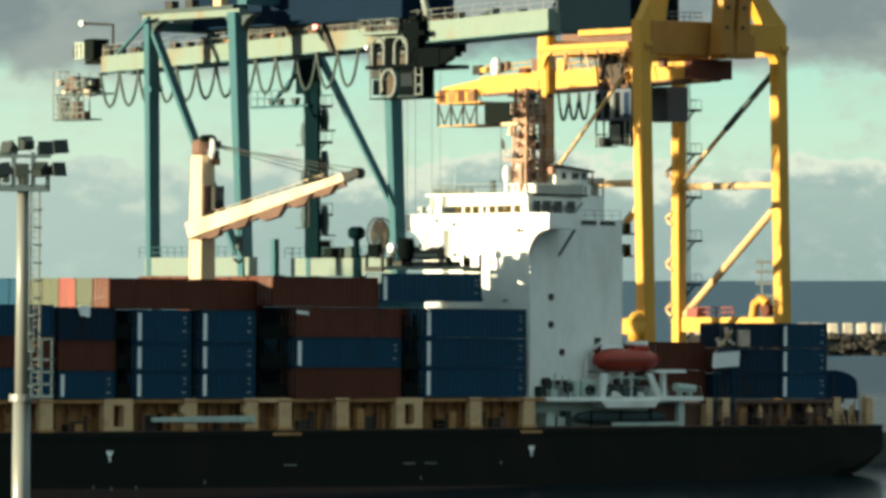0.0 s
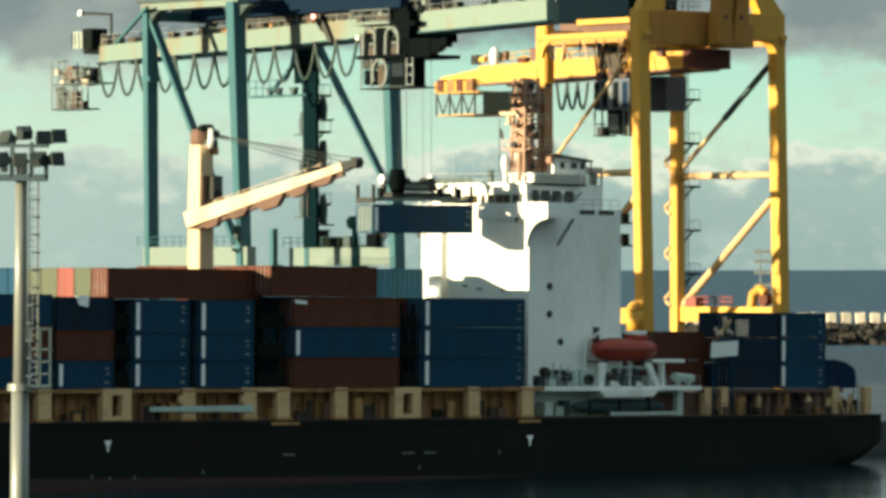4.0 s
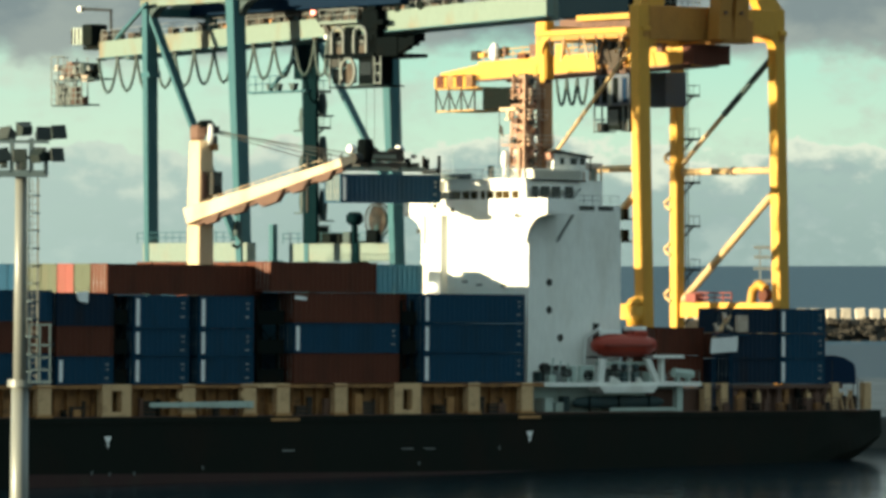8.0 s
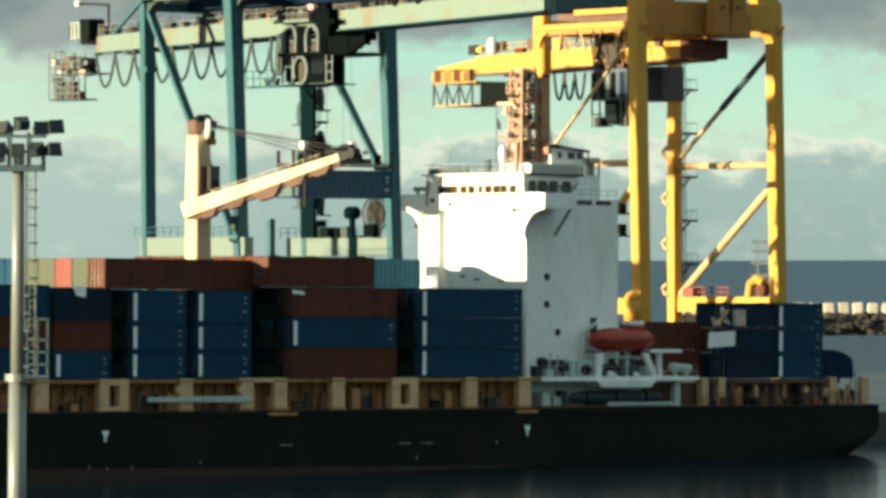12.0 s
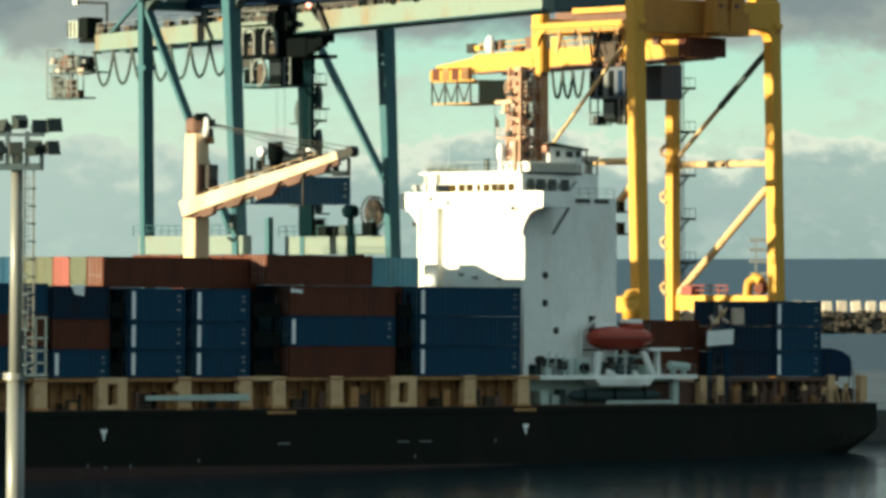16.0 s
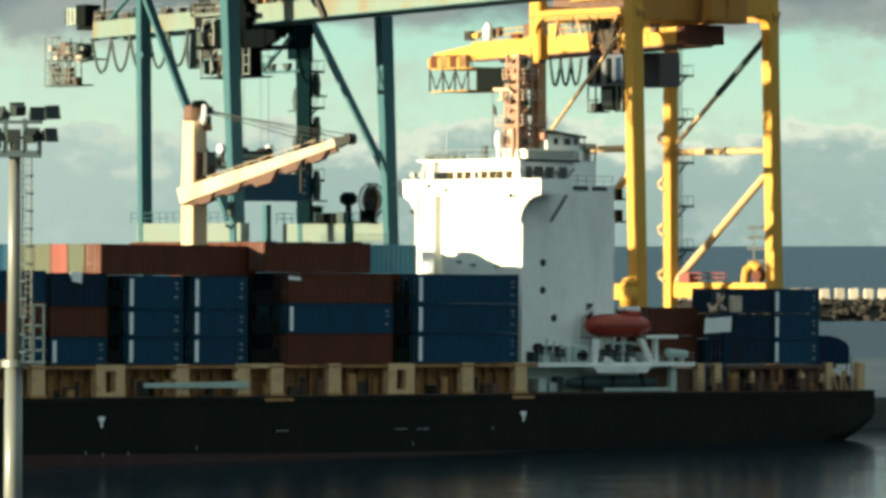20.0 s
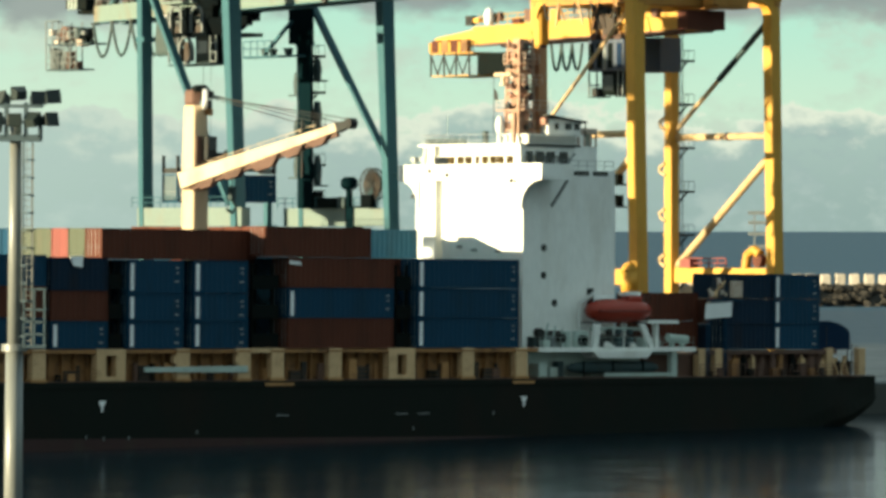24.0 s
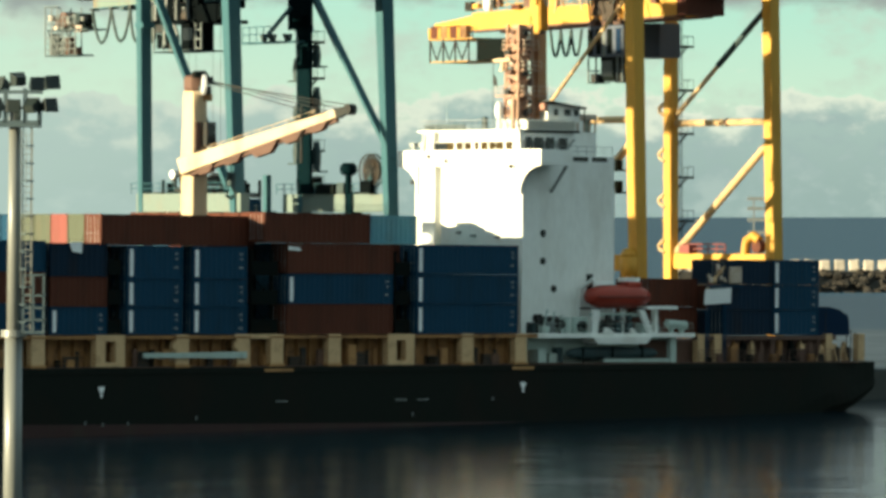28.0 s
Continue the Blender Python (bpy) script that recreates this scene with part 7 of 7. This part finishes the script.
def build_mast():
    Y = 262.0
    x = -(784 - 26) / 9500 * Y
    m = thing("high_mast_light", pose(x - 0.14, Y, 3.0, 0, 0.42, 0), "tall pale grey floodlight mast with a ladder", "light mast")
    pole = made("pole", M_POLE, m, [(tube, (0, 0, 0), (0, 0, 10.2), 0.46, 28, 0.42), (tube, (0, 0, 10.45), (0, 0, 21.2), 0.33, 28, 0.28)], smooth=True)
    made("collar", M_POLE, m, [(tube, (0, 0, 10.15), (0, 0, 10.5), 0.62, 20)])
    made("base_plate", M_STEEL, m, [(tube, (0, 0, 0), (0, 0, 0.12), 0.85, 20)])
    lad = made("ladder", M_POLE, m, [(bar, (0.42, -0.1, 10.4), (0.42, -0.1, 20.4), 0.06), (bar, (0.82, -0.1, 10.4), (0.82, -0.1, 20.4), 0.06)])
    for px, py in ((0.36, -0.45), (0.62, -0.66), (0.9, -0.45)):
        made("cage_strip", M_POLE, lad, [(bar, (px, py, 12.6), (px, py, 20.3), 0.035)])
    hoop = rung = None
    for i in range(11):
        z = 10.9 + i * 0.86
        if hoop is None:
            hoop = made("ladder_hoop", M_CAGE, lad, [(path_tube, [(0.34, -0.05, 0), (0.34, -0.45, 0), (0.62, -0.68, 0), (0.92, -0.45, 0), (0.92, -0.05, 0)], 0.04)])
            hoop.location.z = z
        else:
            share(hoop, "ladder_hoop", lad, pose(0, 0, z))
    for i in range(31):
        z = 10.7 + i * 0.31
        if rung is None:
            rung = made("rung", M_POLE, lad, [(bar, (0.42, -0.1, 0), (0.82, -0.1, 0), 0.035)])
            rung.location.z = z
        else:
            share(rung, "rung", lad, pose(0, 0, z))
    # resting platform
    rest = made("rest_platform", M_CAGE, m, [(box, 0.45, -0.6, 10.35, 1.55, 0.6, 10.45)], "blue-grey caged rest platform")
    for px in (0.5, 1.0, 1.5):
        made("cage_post", M_CAGE, rest, [(bar, (px, -0.58, 10.4), (px, -0.58, 13.2), 0.09)])
    for z in (11.0, 11.6, 12.2, 13.2):
        made("cage_rail", M_CAGE, rest, [(bar, (0.45, -0.58, z), (1.55, -0.58, z), 0.09), (bar, (1.5, -0.58, z), (1.5, 0.58, z), 0.09)])
    # head frame with floodlights
    head = made("head_frame", M_CAGE, m, [(box, -1.25, -0.7, 20.42, 1.25, 0.7, 20.5), (box, -1.25, -0.72, 20.4, 1.25, -0.62, 20.72), (box, -1.25, 0.62, 20.4, 1.25, 0.72, 20.72)])
    for px in (-1.2, -0.45, 0.5, 1.2):
        for py in (-0.66, 0.66):
            made("head_post", M_CAGE, head, [(bar, (px, py, 20.6), (px, py, 22.3 if abs(px) < 1 else 21.5), 0.12)])
    for py in (-0.66, 0.66):
        for z, w in ((21.35, 1.9), (22.12, 1.3)):
            made("head_rail", M_CAGE, head, [(bar, (-w, py, z), (w, py, z), 0.13)])
    made("junction_box", M_LAMPBODY, head, [(box, -0.35, -0.9, 21.1, 0.35, -0.66, 21.75)], bevel=0.04)
    for px, py, z in ((0.15, -0.75, 20.95), (-0.8, -0.75, 21.0)):
        made("ballast_box", M_LAMPBODY, head, [(box, px - 0.15, py - 0.1, z - 0.2, px + 0.2, py + 0.1, z + 0.2)], bevel=0.03)
    lamp = None
    spots = [(-1.7, 22.6), (-0.8, 22.5), (0.2, 22.7), (1.02, 22.5), (1.85, 22.55), (-1.6, 21.4), (-0.9, 21.4), (0.95, 21.45), (1.75, 21.45)]
    rng = random.Random(2)
    for i, (px, z) in enumerate(spots):
        turn = pose(px, rng.choice((-0.75, 0.7)), z, rng.uniform(-30, -10), rng.uniform(-10, 10), rng.choice((-40, -25, 25, 40, 150, 205)))
        if lamp is None:
            lamp = made("floodlight", M_LAMPBODY, head, [(hexa, [(-0.34, -0.12, -0.31), (0.34, -0.12, -0.31), (0.34, -0.12, 0.31), (-0.34, -0.12, 0.31)],
                                                      [(-0.26, 0.45, -0.2), (0.26, 0.45, -0.2), (0.26, 0.45, 0.2), (-0.26, 0.45, 0.2)]), (box, -0.37, -0.17, -0.34, 0.37, -0.1, 0.34)])
            lamp.matrix_basis = turn
        else:
            share(lamp, "floodlight", head, turn)


def build_far_masts():
    e = thing("far_light_mast", pose(44.0, 760, 0.0), "thin grey lattice light mast across the harbour", "light mast", "far light masts")
    made("lattice_pole", M_STEEL, e, [(bar, (0, 0, -1), (0, 0, 21.6), 0.5, 0.5, 0.22, 0.22)])
    for z in (16.6, 18.4, 20.0, 21.4):
        made("lamp_bar", M_STEEL, e, [(box, -0.9, -0.2, z, 0.9, 0.2, z + 0.5)])
    made("footing", M_CONC, e, [(box, -2.5, -2.5, -6, 2.5, 2.5, 0.9)])
    copy_thing(e, pose(46.3, 770, 0.0))


build_far_masts()


build_mast()


# ---- movement ----
# seconds, trolley's place across the quay, height of the head block
RUN = [(0, 11.58, 22.3), (1, 11.58, 23.3), (2, 11.62, 24.7), (3, 12.1, 26.0), (4, 12.65, 27.75), (5, 13.4, 29.2), (6, 14.4, 30.05), (7, 15.76, 30.3),
       (8, 17.35, 30.25), (9, 19.04, 30.2), (10, 20.8, 30.25), (11, 22.42, 30.28), (12, 24.18, 30.22), (13, 25.8, 30.15), (14, 27.3, 30.0), (15, 28.87, 29.7),
       (16, 30.33, 29.55), (17, 31.98, 29.25), (18, 33.55, 29.05), (19, 34.94, 28.9), (20, 36.35, 28.7), (21, 37.8, 28.4), (22, 39.3, 28.05), (23, 40.7, 27.7),
       (24, 41.75, 27.1), (25, 42.76, 26.3), (26, 43.42, 25.55), (27, 43.8, 24.6), (28, 44.0, 23.4)]


def motions():
    walk(CURRENT["trolley"], [(t, QUAY @ HOIST @ pose(UG, v, girder_z(v), 0, 0, 0)) for t, v, z in RUN])
    walk(CURRENT["spreader"], [(t, QUAY @ HOIST @ pose(UG, v, z)) for t, v, z in RUN])
    walk(CURRENT["box"], [(t, QUAY @ HOIST @ pose(UG - 6.095, v - 1.22, z - 2.47 - 2.70)) for t, v, z in RUN])
    for k in range(3):
        rows = []
        for t, v, z in RUN:
            top = girder_z(v) - 0.5
            free = (top - z) - 6.6 + 0.4
            rows.append((t, QUAY @ HOIST @ pose(UG, v, top - free * k / 2)))
        walk(CURRENT["rope%d" % k], rows)
    place = [[max(v0, v + 4.9 + 0.17 * (13 - i)) for t, v, z in RUN] for e, v0, i, sea, land in LOOPS]
    reach = math.hypot(GAP / 2, DROP)
    rest = math.degrees(math.asin(GAP / 2 / reach))
    for e, v0, i, sea, land in LOOPS:
        if place[i][-1] > v0 + 0.01:
            walk(e, [(row[0], QUAY @ HOIST @ pose(UG - 2.6, v, girder_z(v) - 0.15)) for row, v in zip(RUN, place[i])])
        for half, other, way in ((sea, i + 1, 1), (land, i - 1, -1)):
            if half is None or place[other][-1] == place[other][0] and place[i][-1] == v0:
                continue
            rows = []
            for k, row in enumerate(RUN):
                gap = min(GAP, abs(place[i][k] - place[other][k]))
                rows.append((row[0], pose(0, 0, 0, way * (rest - math.degrees(math.asin(gap / 2 / reach))), 0, 0)))
            walk(half, rows)


motions()
